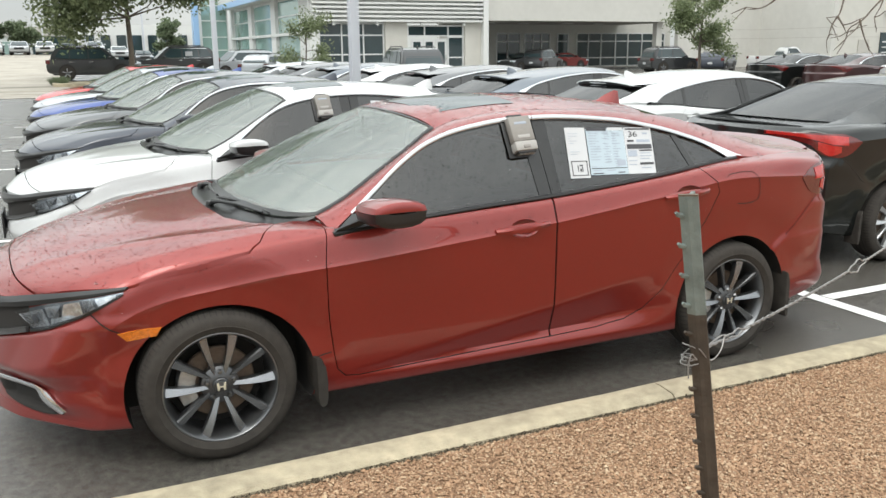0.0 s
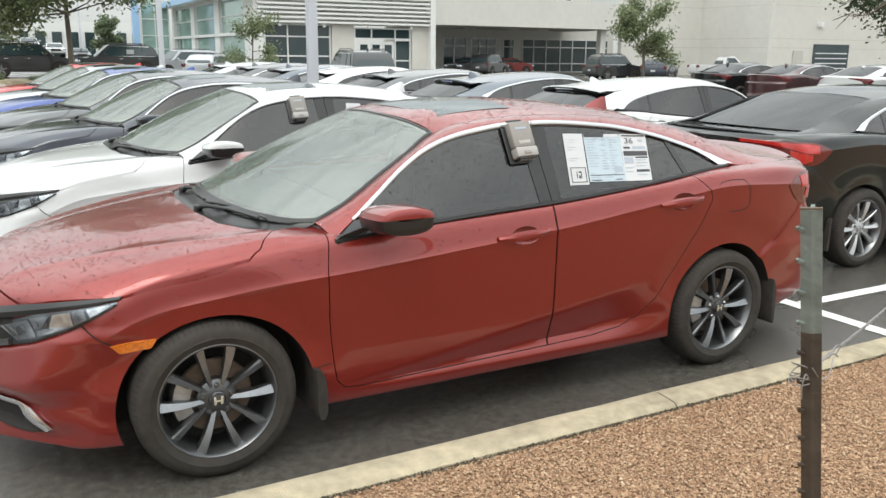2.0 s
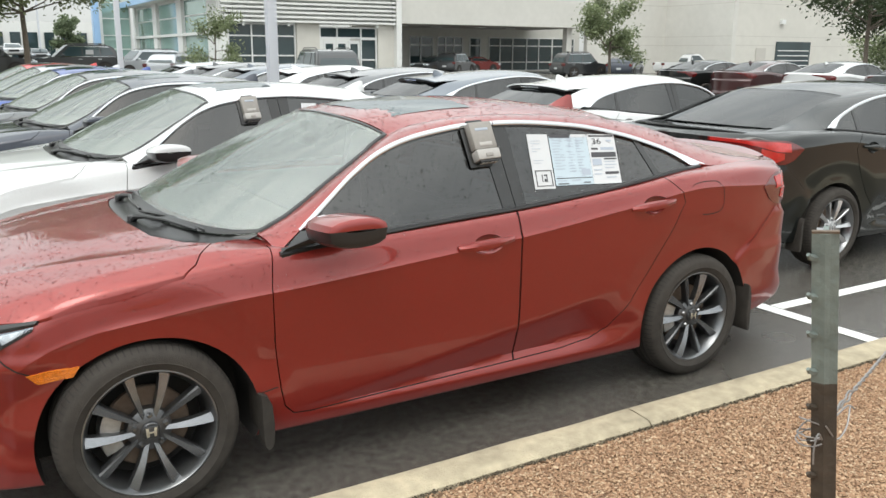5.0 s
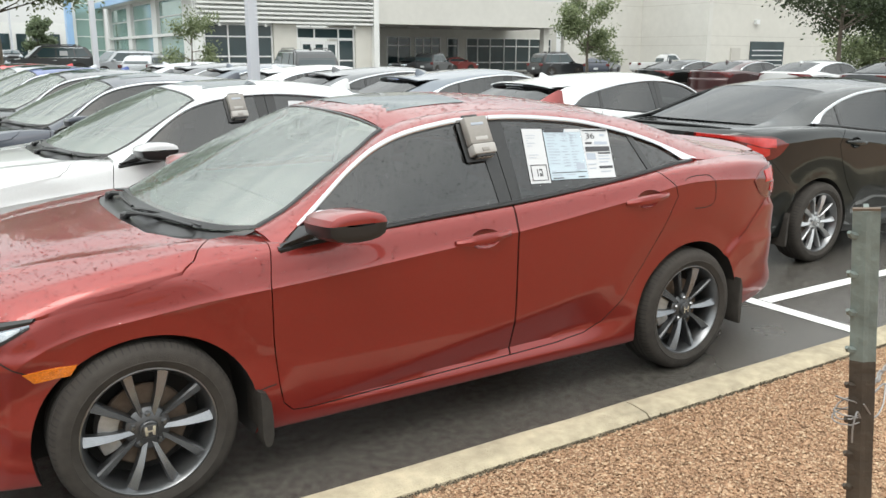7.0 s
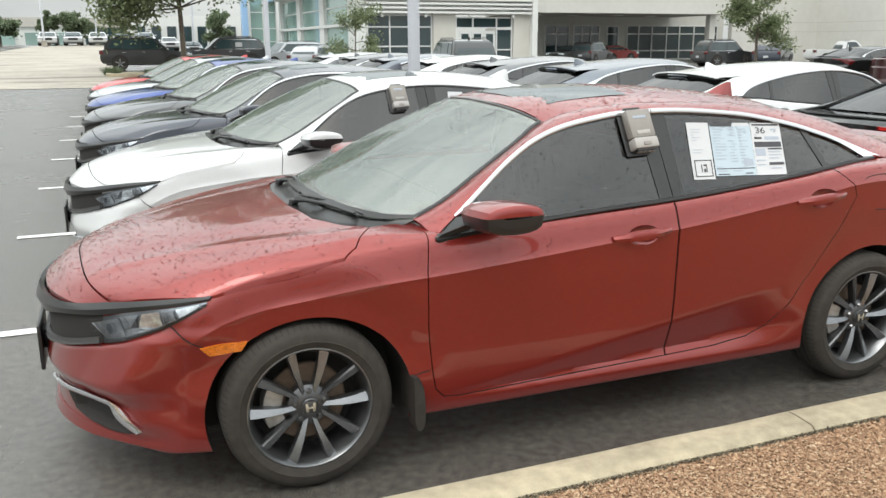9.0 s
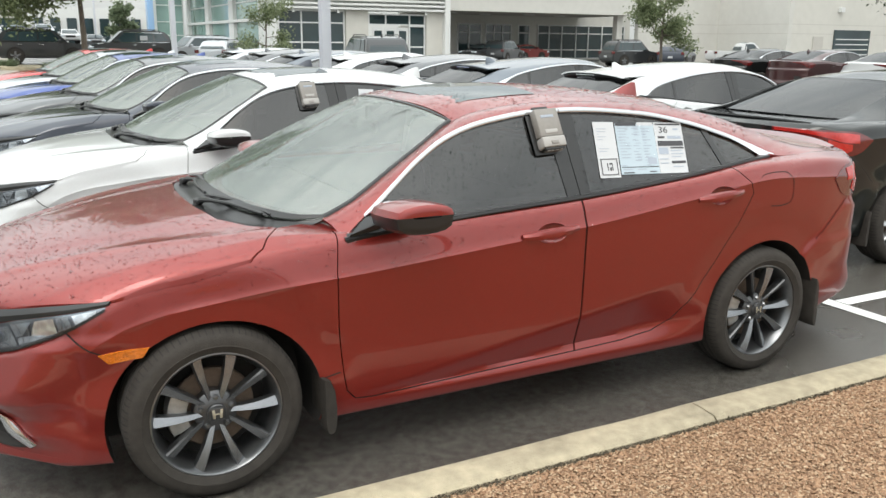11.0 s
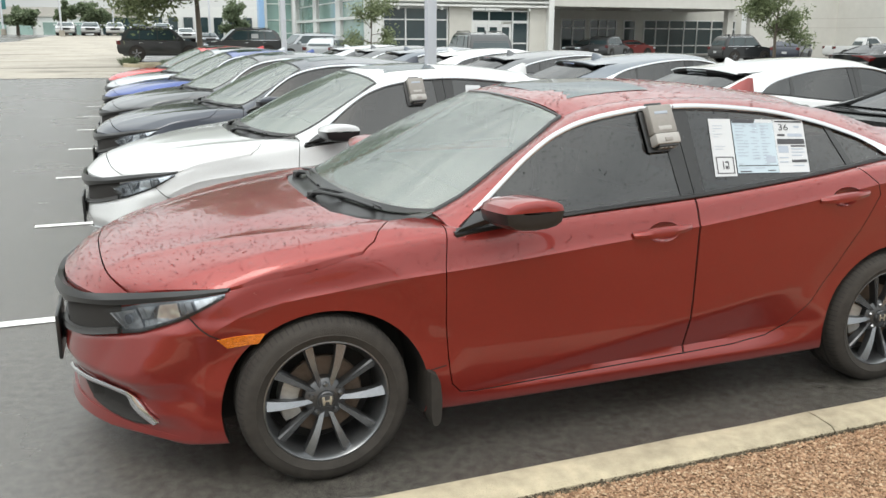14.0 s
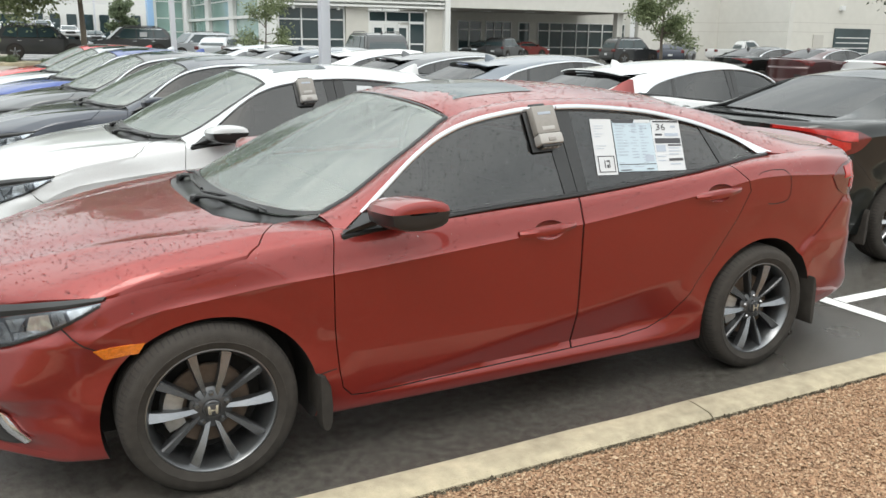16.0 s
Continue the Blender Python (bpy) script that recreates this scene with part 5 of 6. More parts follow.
for k in range(3):
    x0 = 24.85 + 1.03 * k
    d = part("door", boxed(x0, FY + 0.1, 0.02, x0 + 0.95, FY + 0.16, 2.65), M_FRAME, bld, "white framed glass door", False)
    part("door_glass", boxed(x0 + 0.17, FY + 0.09, 0.35, x0 + 0.78, FY + 0.13, 2.4), M_BGLASS, d, smooth=False)
    part("door_pull", boxed(x0 + 0.82, FY + 0.03, 0.9, x0 + 0.86, FY + 0.08, 1.4), M_CHROME, d, smooth=False)
for k in range(16):
    z = 3.86 + 0.315 * k
    part("louvre_slat", boxed(17.0, FY - 0.45, z, 30.75, FY - 0.1, z + 0.15, 0.01), M_WALL2, bld, smooth=False)
for x in (18.6, 22.0, 25.6, 29.2):
    part("soffit_lamp", boxed(x - 0.09, FY - 0.35, 3.6, x + 0.09, FY - 0.2, 3.85, 0.01), M_WALL2, bld, smooth=False)
# glazed side face and the blue corner
for y0, y1 in ((60.0, 67.2), (69.0, 76.2), (77.9, 85.4)):
    glazing(bld, y0, y1, 17.0, 0.5, 5.75, (), (3.1, 4.5), m=M_SKYGLASS, axis="y")
    part("sill_band", boxed(16.72, y0 - 0.9, 2.98, 16.96, y1 + 0.9, 3.2), M_WALL2, bld, smooth=False)
for y0, y1 in ((57.3, 59.9), (67.3, 68.9), (76.3, 77.8), (85.5, 86.4)):
    wall_box("pier", bld, M_WALL2, 16.8, y0, 0, 17.4, y1, 9.5)
wall_box("lintel", bld, M_WALL2, 16.95, 59.9, 5.85, 17.35, 85.5, 9.5)
wall_box("eave", bld, M_WALL2, 15.75, FY - 0.6, 5.95, 16.9, 86, 6.9)
part("blue_band", boxed(15.55, FY - 0.7, 5.9, 15.74, 86, 6.4), M_BLUEPANEL, bld, "pale blue band along the eave", False)
part("white_band", boxed(15.6, FY - 0.7, 6.41, 15.74, 86, 7.0), M_WALL2, bld, smooth=False)
wall_box("base_wall", bld, M_WALL2, 16.95, 58, -0.3, 17.35, 86, 0.42)
glazing(bld, 13.8, 16.4, 86.0, 0.4, 13, (15.1,), (2.0, 3.3, 4.9, 6.4, 8.0, 10.0), M_SKYGLASS)
part("blue_fin", boxed(12.95, 85.5, 0, 13.5, 86.6, 14), M_BLUEPANEL, bld, "pale blue vertical panel", False)
part("white_fin", boxed(13.51, 85.6, 0, 13.75, 86.5, 14), M_WALL2, bld, smooth=False)
wall_box("back_wall", bld, M_WALL2, 17.4, 86.5, 0, 60.5, 87, 9.5)
# drive-through canopy
can = thing("entrance_canopy", "wide white service canopy on the dealership", "canopy")
part("fascia", boxed(31.2, FY - 0.2, 4.02, 50.6, FY + 0.4, 6.3), M_WALL, can, smooth=False)
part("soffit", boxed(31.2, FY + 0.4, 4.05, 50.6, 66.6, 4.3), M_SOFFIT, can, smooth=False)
part("side_fascia", boxed(50.2, FY + 0.4, 4.02, 50.6, 66.6, 6.3), M_WALL, can, smooth=False)
part("upper_wall", boxed(31.2, FY + 4, 6.3, 50, FY + 4.4, 11), M_WALL, can, smooth=False)
for k in range(7):
    x0 = 36.5 + 1.75 * k
    glazing(can, x0, x0 + 0.75, FY + 3.9, 6.6, 8.0, (), ())
part("canopy_column", boxed(48.6, FY + 0.5, 0, 49.2, FY + 1.1, 4.05, 0.02), M_WALL, can, smooth=False)
part("back_wall", boxed(31.2, 66.1, -0.2, 57.0, 66.6, 6.3), M_WALL, can, smooth=False)
glazing(can, 36.95, 39.4, 66.0, 0.3, 3.25, (38.1,), (2.5,))
glazing(can, 39.9, 42.65, 66.0, 0.3, 3.25, (40.8, 41.7), (2.5,))
glazing(can, 43.5, 44.7, 66.0, 0.15, 3.2, (), (2.5,))
glazing(can, 45.7, 56.2, 66.0, 0.15, 3.25, (47.0, 48.5, 50.2, 51.7, 53.4, 54.8), (0.95, 2.5))
for x, y in ((34, 62), (38, 63), (42, 62), (46, 63)):
    part("ceiling_lamp", boxed(x - 0.5, y - 0.15, 3.98, x + 0.5, y + 0.15, 4.05), M_WALL2, can, smooth=False)
# tall plain wing
wing = thing("service_wing", "tall plain white panelled service wing", "building")
part("wall", boxed(50.6, FY, -0.2, 60.3, FY + 0.5, 12), M_WALL, wing, smooth=False)
part("wall", boxed(60.3, 49.2, -0.2, 60.8, FY + 0.5, 12), M_WALL, wing, smooth=False)
part("wall", boxed(60.8, 49.2, -0.2, 80, 49.7, 12), M_TILE, wing, smooth=False)
part("wall", boxed(80, 52, -0.2, 140, 52.5, 6.0), M_WALL, wing, smooth=False)
for z in (2.55, 3.35, 6.2, 7.0):
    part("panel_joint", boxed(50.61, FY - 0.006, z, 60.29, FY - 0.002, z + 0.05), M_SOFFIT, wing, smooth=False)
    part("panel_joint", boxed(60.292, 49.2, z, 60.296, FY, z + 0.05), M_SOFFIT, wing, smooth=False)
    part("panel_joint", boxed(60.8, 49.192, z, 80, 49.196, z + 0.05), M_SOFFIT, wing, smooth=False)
gd = part("garage_door", boxed(66.2, 49.1, 0, 71.1, 49.19, 2.95), M_BGLASS, wing, "dark garage door with pale slats", False)
for k in range(5):
    part("door_strip", boxed(66.45, 49.05, 0.3 + 0.45 * k, 70.85, 49.12, 0.38 + 0.45 * k), M_FRAME, gd, smooth=False)
part("side_door", boxed(63.5, 49.1, 0, 64.8, 49.19, 2.35), M_SOFFIT, wing, smooth=False)
part("wall_lamp", boxed(66.5, 48.9, 4.5, 67.0, 49.19, 4.9), M_FRAME, wing, smooth=False)

# far buildings across the road
far = thing("far_building", "low pale commercial building far across the road", "building")
part("wall", boxed(-42, 165, 0, 14, 175, 5.4), M_WALL2, far, smooth=False)
part("roof_band", boxed(-42.5, 164.5, 5.0, 14.5, 175.5, 6.6), M_SOFFIT, far, smooth=False)
part("dark_front", boxed(-3, 164.3, 0.5, 9, 164.9, 4.9), M_BGLASS, far, smooth=False)
for k in range(8):
    part("window", boxed(-38 + 4.2 * k, 164.4, 1.0, -35.5 + 4.2 * k, 164.9, 4.0), M_SKYGLASS, far, smooth=False)
far2 = thing("far_building", "white steel-framed building behind the tree", "building")
part("wall", boxed(3, 120, 0, 22, 126, 5.6), M_WALL2, far2, smooth=False)
for k in range(9):
    part("bay", boxed(4 + 2 * k, 119.8, 0.6, 5.2 + 2 * k, 119.95, 4.2), M_BGLASS, far2, smooth=False)

# ---- lamp poles ----
def lamp_pole(x, y, w, h, label):
    t = thing("lamp_pole", label, "lamp post", "lamp poles", pose(x, y, rise(x, y)))
    part("pole", boxed(-w / 2, -w / 2, 0.6, w / 2, w / 2, h, 0.012), M_POLE, t)
    b = bmesh.new()
    tube(b, [(0, 0, 0), (0, 0, 0.62)], 0.28, 20)
    part("concrete_base", b, M_CONCRETE, t)
    part("lamp_arm", boxed(-0.9, -0.05, h - 0.3, 0.9, 0.05, h - 0.2), M_POLE, t, smooth=False)
    for s in (-1, 1):
        part("lamp_head", boxed(s * 0.9 - 0.3, -0.2, h - 0.35, s * 0.9 + 0.3, 0.2, h - 0.2, 0.03), M_POLE, t)


lamp_pole(4.05, 10.05, 0.155, 9.0, "square pale lavender-white steel lamp pole")
lamp_pole(4.35, 24.6, 0.15, 9.0, "square pale steel lamp pole behind the rows")
for x, y in ((-12, 100), (-6, 95), (3.5, 105), (9.5, 100), (-1, 130)):
    lamp_pole(x, y, 0.2, 10.5, "distant pale lamp pole")

# ---- trees ----
def leaves(centres, spread, count, size, seed, m, name="crown"):
    rng = np.random.default_rng(seed)
    k = rng.integers(0, len(centres), count)
    c = np.asarray(centres)[k] + rng.normal(0, 1, (count, 3)) * np.asarray(spread)
    n = rng.normal(0, 1, (count, 3)) + np.array([0, 0, 0.6])
    n /= np.linalg.norm(n, axis=1, keepdims=True)
    u = np.cross(n, rng.normal(0, 1, (count, 3)))
    u /= np.linalg.norm(u, axis=1, keepdims=True)
    w = np.cross(n, u)
    s = (size * rng.uniform(0.6, 1.4, count))[:, None]
    v = np.stack([c - u * s, c - w * s * 0.55 + n * s * 0.12, c + u * s, c + w * s * 0.55 + n * s * 0.12], 1)
    me = bpy.data.meshes.new(name)
    me.from_pydata(v.reshape(-1, 3).tolist(), [], np.arange(4 * count).reshape(-1, 4).tolist())
    me.materials.append(m)
    return me


def tree(x, y, height, radius, low, trunk, count, size, seed, label, m=None, name="tree", droop=False):
    """A tapered trunk, forking limbs, and a crown of many leaves clumped round the limbs' ends."""
    rng = random.Random(seed)
    z0 = rise(x, y)
    t = thing(name, label, "tree", "", pose(x, y, z0))
    fork = low * 0.9
    bm = tube(bmesh.new(), [(0, 0, -0.1), (0.03, 0.02, fork * 0.5), (0.0, 0.05, fork), (0.1, 0.0, height * 0.7)], [trunk, trunk * 0.85, trunk * 0.7, trunk * 0.25], 10)
    part("trunk", bm, M_BARK, t)
    tips = [(0.1, 0, height * 0.85)]
    for k in range(11):
        a = rng.uniform(0, 2 * math.pi)
        z = rng.uniform(fork, height * 0.6)
        r = radius * rng.uniform(0.5, 1.0)
        end = Vector((r * math.cos(a), r * math.sin(a), min(height * 0.95, z + rng.uniform(-0.16, 0.4) * height * 0.5)))
        mid = Vector((end.x * 0.45, end.y * 0.45, z + (end.z - z) * 0.3 + 0.1))
        part("limb", tube(bmesh.new(), [(0, 0, z), mid, end], [trunk * 0.4, trunk * 0.25, trunk * 0.06], 6), M_BARK, t)
        tips += [tuple(end), tuple(mid * 0.4 + end * 0.6)]
        for j in range(2):
            e2 = end + Vector((rng.uniform(-1, 1), rng.uniform(-1, 1), rng.uniform(-0.6, 0.8))) * radius * 0.35
            part("twig", tube(bmesh.new(), [end * 0.7 + mid * 0.3, e2], [trunk * 0.12, trunk * 0.03], 5), M_BARK, t)
            tips.append(tuple(e2))
    if droop:
        end = Vector((-radius * 0.70, -0.3, low * 0.78))
        part("limb", tube(bmesh.new(), [(0, 0, fork), (-radius * 0.4, -0.2, fork * 0.95), end], [trunk * 0.35, trunk * 0.2, trunk * 0.05], 6), M_BARK, t)
        tips += [tuple(end), (end.x + 0.5, end.y, end.z + 0.5), (end.x - 0.3, end.y, end.z + 0.4), (end.x + 0.1, end.y, end.z + 0.9)]
        for ex, ez in ((0.85, 1.32), (0.5, 1.3), (-0.95, 1.3), (-0.35, 1.15)):
            end = Vector((radius * ex, -0.2, low * ez))
            part("limb", tube(bmesh.new(), [(0, 0, fork), (end.x * 0.5, -0.1, fork + (end.z - fork) * 0.35), end], [trunk * 0.3, trunk * 0.18, trunk * 0.05], 6), M_BARK, t)
            tips += [tuple(end), (end.x * 0.75, end.y, end.z + 0.35), (end.x * 0.9, end.y + 0.3, end.z + 0.6)]
    if droop:
        # the tall upper crown, whose dark mass the wet hoods mirror
        high = []
        for k in range(26):
            a, z = rng.uniform(0, 2 * math.pi), rng.uniform(6.2, 13.6)
            r = radius * 1.15 * rng.uniform(0.35, 1.0) * (1.0 - 0.45 * max(0.0, (z - 9.5) / 4.1))
            end = Vector((r * math.cos(a), r * math.sin(a), z))
            mid = Vector((end.x * 0.45, end.y * 0.45, z - 0.7))
            part("limb", tube(bmesh.new(), [(0.08, 0, max(fork, z - 1.6)), mid, end], [trunk * 0.35, trunk * 0.2, trunk * 0.05], 6), M_BARK, t)
            high += [tuple(end), tuple(mid * 0.4 + end * 0.6)]
        part("leader", tube(bmesh.new(), [(0.1, 0, height * 0.68), (0.0, 0.1, 10.5), (0.1, 0.0, 13.4)], [trunk * 0.3, trunk * 0.2, trunk * 0.05], 8), M_BARK, t)
        upper = new("upper_crown", leaves(high, np.array([0.62, 0.62, 0.5]), 16000, 0.17, seed + 50, m or M_LEAF))
        upper.parent = t
    crown = new("crown", leaves(tips, np.array([0.16, 0.16, 0.13]) * radius, count, size, seed, m or M_LEAF))
    crown.parent = t
    return t


tree(3.1, 40.5, 11.0, 3.7, 3.5, 0.15, 42000, 0.11, 3, "leafy street tree with a slim trunk beside parked cars", droop=True)
tree(11.2, 38.5, 4.1, 1.25, 0.9, 0.06, 3200, 0.07, 5, "small leafy tree in front of the glazed corner")
tree(34.3, 36.0, 6.4, 1.75, 1.9, 0.11, 8000, 0.085, 8, "young leafy tree before the service canopy")
tree(41.4, 24.2, 9.5, 3.6, 3.0, 0.14, 13000, 0.11, 9, "dark leafy tree at the edge of the car park", M_LEAFDARK)
tree(53.4, 28.3, 5.0, 2.6, 1.0, 0.2, 7000, 0.12, 11, "light green tree beside the service wing")
for i, (x, y, h, r) in enumerate(((-15.5, 106, 4.4, 1.9), (-10.7, 101, 3.1, 1.5), (-6.1, 106, 4.2, 1.0), (-3.0, 106, 3.9, 1.6), (13.0, 108, 6.6, 1.7), (-27, 118, 6.0, 3))):
    tree(x, y, h, r, 1.6, 0.2, 3600, 0.22, 20 + i, "distant round-crowned tree across the drive", M_LEAFFAR)

# road sign and grass beside the drive
sign = thing("road_sign", "tall roadside sign with a teal panel", "sign", "", pose(-13.3, 110, rise(-13.3, 110)))
part("sign_post", boxed(-0.75, -0.1, 0, -0.5, 0.1, 5.6), M_POLE, sign, smooth=False)
part("sign_panel", boxed(-0.7, -0.2, 2.9, 0.75, 0.2, 5.6, 0.03), M_TEAL, sign, "teal sign panel")
part("sign_cap", boxed(-0.7, -0.23, 4.9, 0.75, 0.23, 5.4, 0.02), M_INKPALE, sign)
part("print_bar", boxed(-0.5, -0.26, 5.05, 0.5, -0.235, 5.2), M_PAPER, sign, smooth=False)


def grass(x, y, r, h, n, seed):
    """A clump of long thin blades."""
    rng = np.random.default_rng(seed)
    a, d = rng.uniform(0, 2 * math.pi, n), r * np.sqrt(rng.random(n))
    c = np.stack([d * np.cos(a), d * np.sin(a), np.zeros(n)], 1)
    tip = c * 1.7 + np.stack([rng.normal(0, 0.2 * h, n), rng.normal(0, 0.2 * h, n), h * rng.uniform(0.6, 1.0, n)], 1)
    w = np.stack([-np.sin(a), np.cos(a), np.zeros(n)], 1) * 0.02
    me = bpy.data.meshes.new("foliage")
    me.from_pydata(np.stack([c - w, c + w, tip], 1).reshape(-1, 3).tolist(), [], np.arange(3 * n).reshape(-1, 3).tolist())
    me.materials.append(M_LEAFFAR)
    t = thing("grass_clump", "tall pale green ornamental grass clump", "grass", "grass clumps", pose(x, y, rise(x, y)))
    new("foliage", me).parent = t


for i, (x, y, r, h) in enumerate(((-10.2, 64, 0.9, 1.3), (-11.8, 66, 0.8, 1.2), (-0.2, 41.2, 0.35, 0.5), (1.6, 40.0, 0.3, 0.4), (4.8, 40.4, 0.3, 0.45))):
    grass(x, y, r, h, 500, 40 + i)

# planted island below the sport utility cars
isl = bmesh.new()
rows = []
for k in range(41):
    a = 2 * math.pi * k / 40
    rows.append([(4.2 + 4.7 * r * math.copysign(abs(math.cos(a)) ** 0.35, math.cos(a)), 40.6 + 1.6 * r * math.copysign(abs(math.sin(a)) ** 0.35, math.sin(a)), rise(2, 40.6) + z) for r, z in ((1.0, -0.05), (1.0, 0.13), (0.985, 0.15), (0.95, 0.15), (0.94, 0.12), (0.0, 0.13))])
grid(isl, rows)
setting("island_kerb", isl, M_KERB, "kerbed planting island with dry earth", "kerb")

# ---- parked cars ----
def recolour(car, old, fresh):
    for o in car.children_recursive:
        for sl in o.material_slots:
            if sl.material is old:
                sl.link = "OBJECT"
                sl.material = fresh
    return car


red_car = sedan("sedan_car", "dark red sedan wet with rain beside the kerb", M_RED, fine=2)
red_car.matrix_world = pose(0, 0.87, 0)
LANE = [("white sedan with a dark grille beside the red one", M_WHITE), ("dark navy sedan in the parked row", M_NAVY), ("grey sedan in the parked row", M_GREY), ("bright blue sedan in the parked row", M_BLUE), ("silver sedan in the parked row", M_SILVER), ("bright red sedan at the row's end", M_BRIGHTRED)]
for i, (label, m) in enumerate(LANE):
    at = pose(0.0, 0.87 + 2.74 * (i + 1), 0)
    if i == 0:
        plain = c = sedan("sedan_car", label, M_WHITE)
        c.matrix_world = at
    else:
        c = copy_thing(plain, at)
        recolour(c, M_WHITE, m)
    tagged(c, label)
black_car = copy_thing(plain, pose(8.08, 1.92, 0, 0, 0, 180))
recolour(black_car, M_WHITE, M_BLACK)
recolour(black_car, M_SHEENALLOY, M_SILVERALLOY)
recolour(black_car, M_ALLOY, M_SILVERALLOY)
tagged(black_car, "glossy black sedan on silver wheels parked tail to tail")
for o in list(black_car.children):
    if o.name.startswith("antenna_fin"):
        bpy.data.objects.remove(o)
for x, y, m, label in ((26.2, 19.5, M_BLACK, "dark charcoal sedan across the aisle"), (26.2, 16.9, M_MAROON, "maroon sedan across the aisle"), (26.2, 14.0, M_WHITE, "white sedan across the aisle"), (26.2, 11.2, M_GREY, "grey sedan across the aisle")):
    c = copy_thing(plain, pose(x, y, 0, 0, 0, 180) @ Matrix.Scale(1.05, 4))
    recolour(c, M_WHITE, m)
    recolour(c, M_TAILLIT, M_TAIL)
    tagged(c, label)
hatch = sedan("hatchback_car", "white hatchback with a roof spoiler", M_WHITE, HATCH)
hatch.matrix_world = pose(8.08, 4.66, 0, 0, 0, 180)
for i, (m, label) in enumerate(((M_BLUEGREY, "blue-grey hatchback with a roof spoiler"), (M_GREY, "dark grey hatchback with chrome window trim"), (M_WHITE, "white hatchback in the second row"), (M_BLUEGREY, "pale blue-grey hatchback in the second row"), (M_GREY, "dark hatchback in the second row"), (M_SILVER, "silver hatchback in the second row"))):
    c = copy_thing(hatch, pose(8.08, 4.66 + 2.74 * (i + 1), 0, 0, 0, 180))
    recolour(c, M_WHITE, m)
    tagged(c, label)


def suv(name, label, colour, at, pickup=False, long=4.7, high=1.75):
    """A tall car: front at x = 0, tail at x = long."""
    t = thing(name, label, "car", "parked cars", at)
    W, belt = 0.96, 1.06
    def hull(outline, half_low, half_top, z_low, z_top):
        b = bmesh.new()
        def hw(z):
            return half_low + (half_top - half_low) * min(1, max(0, (z - z_low) / (z_top - z_low)))
        l = [b.verts.new((x, -hw(z), z)) for x, z in outline]
        r = [b.verts.new((x, hw(z), z)) for x, z in outline]
        b.faces.new(l)
        b.faces.new(r[::-1])
        n = len(outline)
        for i in range(n):
            b.faces.new((l[i], r[i], r[(i + 1) % n], l[(i + 1) % n]))
        bmesh.ops.recalc_face_normals(b, faces=b.faces)
        bmesh.ops.bevel(b, geom=list(b.edges), offset=0.05, segments=2, affect="EDGES")
        return b
    L, H = long, high
    part("body", hull([(0.03, 0.45), (0.0, 0.75), (0.12, 0.92), (1.15, belt + 0.02), (L - 0.15, belt + 0.04), (L, 0.8), (L - 0.05, 0.4), (L - 0.5, 0.28), (0.5, 0.25)], W - 0.03, W, 0.25, 0.9), colour, t)
    back = 3.0 if pickup else L - 0.22
    part("cabin", hull([(1.15, belt - 0.02), (1.85, H - 0.05), (2.3, H), (back - 0.75, H - 0.02), (back - 0.32, H - 0.1), (back - 0.12, H - 0.32), (back, belt)], W - 0.06, W - 0.22, belt, H), colour, t)
    def quad(nm, pts, m):
        for s in (-1, 1):
            b = bmesh.new()
            b.faces.new([b.verts.new((x, s * (W - 0.045 - 0.16 * (z - belt) / (H - belt)), z)) for x, z in pts])
            part(nm, b, m, t, smooth=False)
    z1, z0 = H - 0.14, belt + 0.05
    quad("side_window", [(1.42, z0), (1.95, z1), (2.55, z1), (2.55, z0)], M_BGLASS)
    quad("side_window", [(2.62, z0), (2.62, z1), (min(3.45, back - 0.5), z1), (min(3.5, back - 0.25), z0)], M_BGLASS)
    if not pickup:
        quad("side_window", [(3.57, z0), (3.52, z1), (back - 0.5, z1 - 0.03), (back - 0.25, z0 + 0.1)], M_BGLASS)
        quad("chrome_strip", [(1.95, z1 + 0.012), (1.95, z1 + 0.04), (back - 0.5, z1 + 0.012), (back - 0.5, z1 - 0.015)], M_CHROME)
        quad("pillar_cover", [(2.55, z0), (2.55, z1), (2.62, z1), (2.62, z0)], M_TRIM)
        for hx in (2.35, 3.35):
            for s in (-1, 1):
                part("door_handle", boxed(hx, s * (W - 0.01), 0.93, hx + 0.2, s * (W + 0.025), 0.965, 0.008), M_CHROME, t)
        part("rear_plate", boxed(L - 0.02, -0.16, 0.62, L + 0.012, 0.16, 0.76), M_PAPER, t, smooth=False)
        part("roof_fin", prism([(back - 0.95, H - 0.03), (back - 0.78, H + 0.07), (back - 0.74, H + 0.06), (back - 0.72, H - 0.03)], -0.015, 0.015), M_TRIM, t, smooth=False)
        quad("chrome_strip", [(1.38, z0 - 0.035), (1.38, z0 - 0.01), (back - 0.2, z0 - 0.01), (back - 0.2, z0 - 0.035)], M_CHROME)
    b = bmesh.new()
    b.faces.new([b.verts.new(p) for p in ((1.20, -W + 0.16, belt + 0.07), (1.20, W - 0.16, belt + 0.07), (1.80, W - 0.27, H - 0.08), (1.80, -W + 0.27, H - 0.08))])
    part("windshield", b, M_BGLASS, t, smooth=False)
    b = bmesh.new()
    b.faces.new([b.verts.new(p) for p in ((back + 0.012, -W + 0.2, belt + 0.08), (back + 0.012, W - 0.2, belt + 0.08), (back - 0.12, W - 0.28, H - 0.34), (back - 0.12, -W + 0.28, H - 0.34))])
    part("rear_windshield", b, M_BGLASS, t, smooth=False)
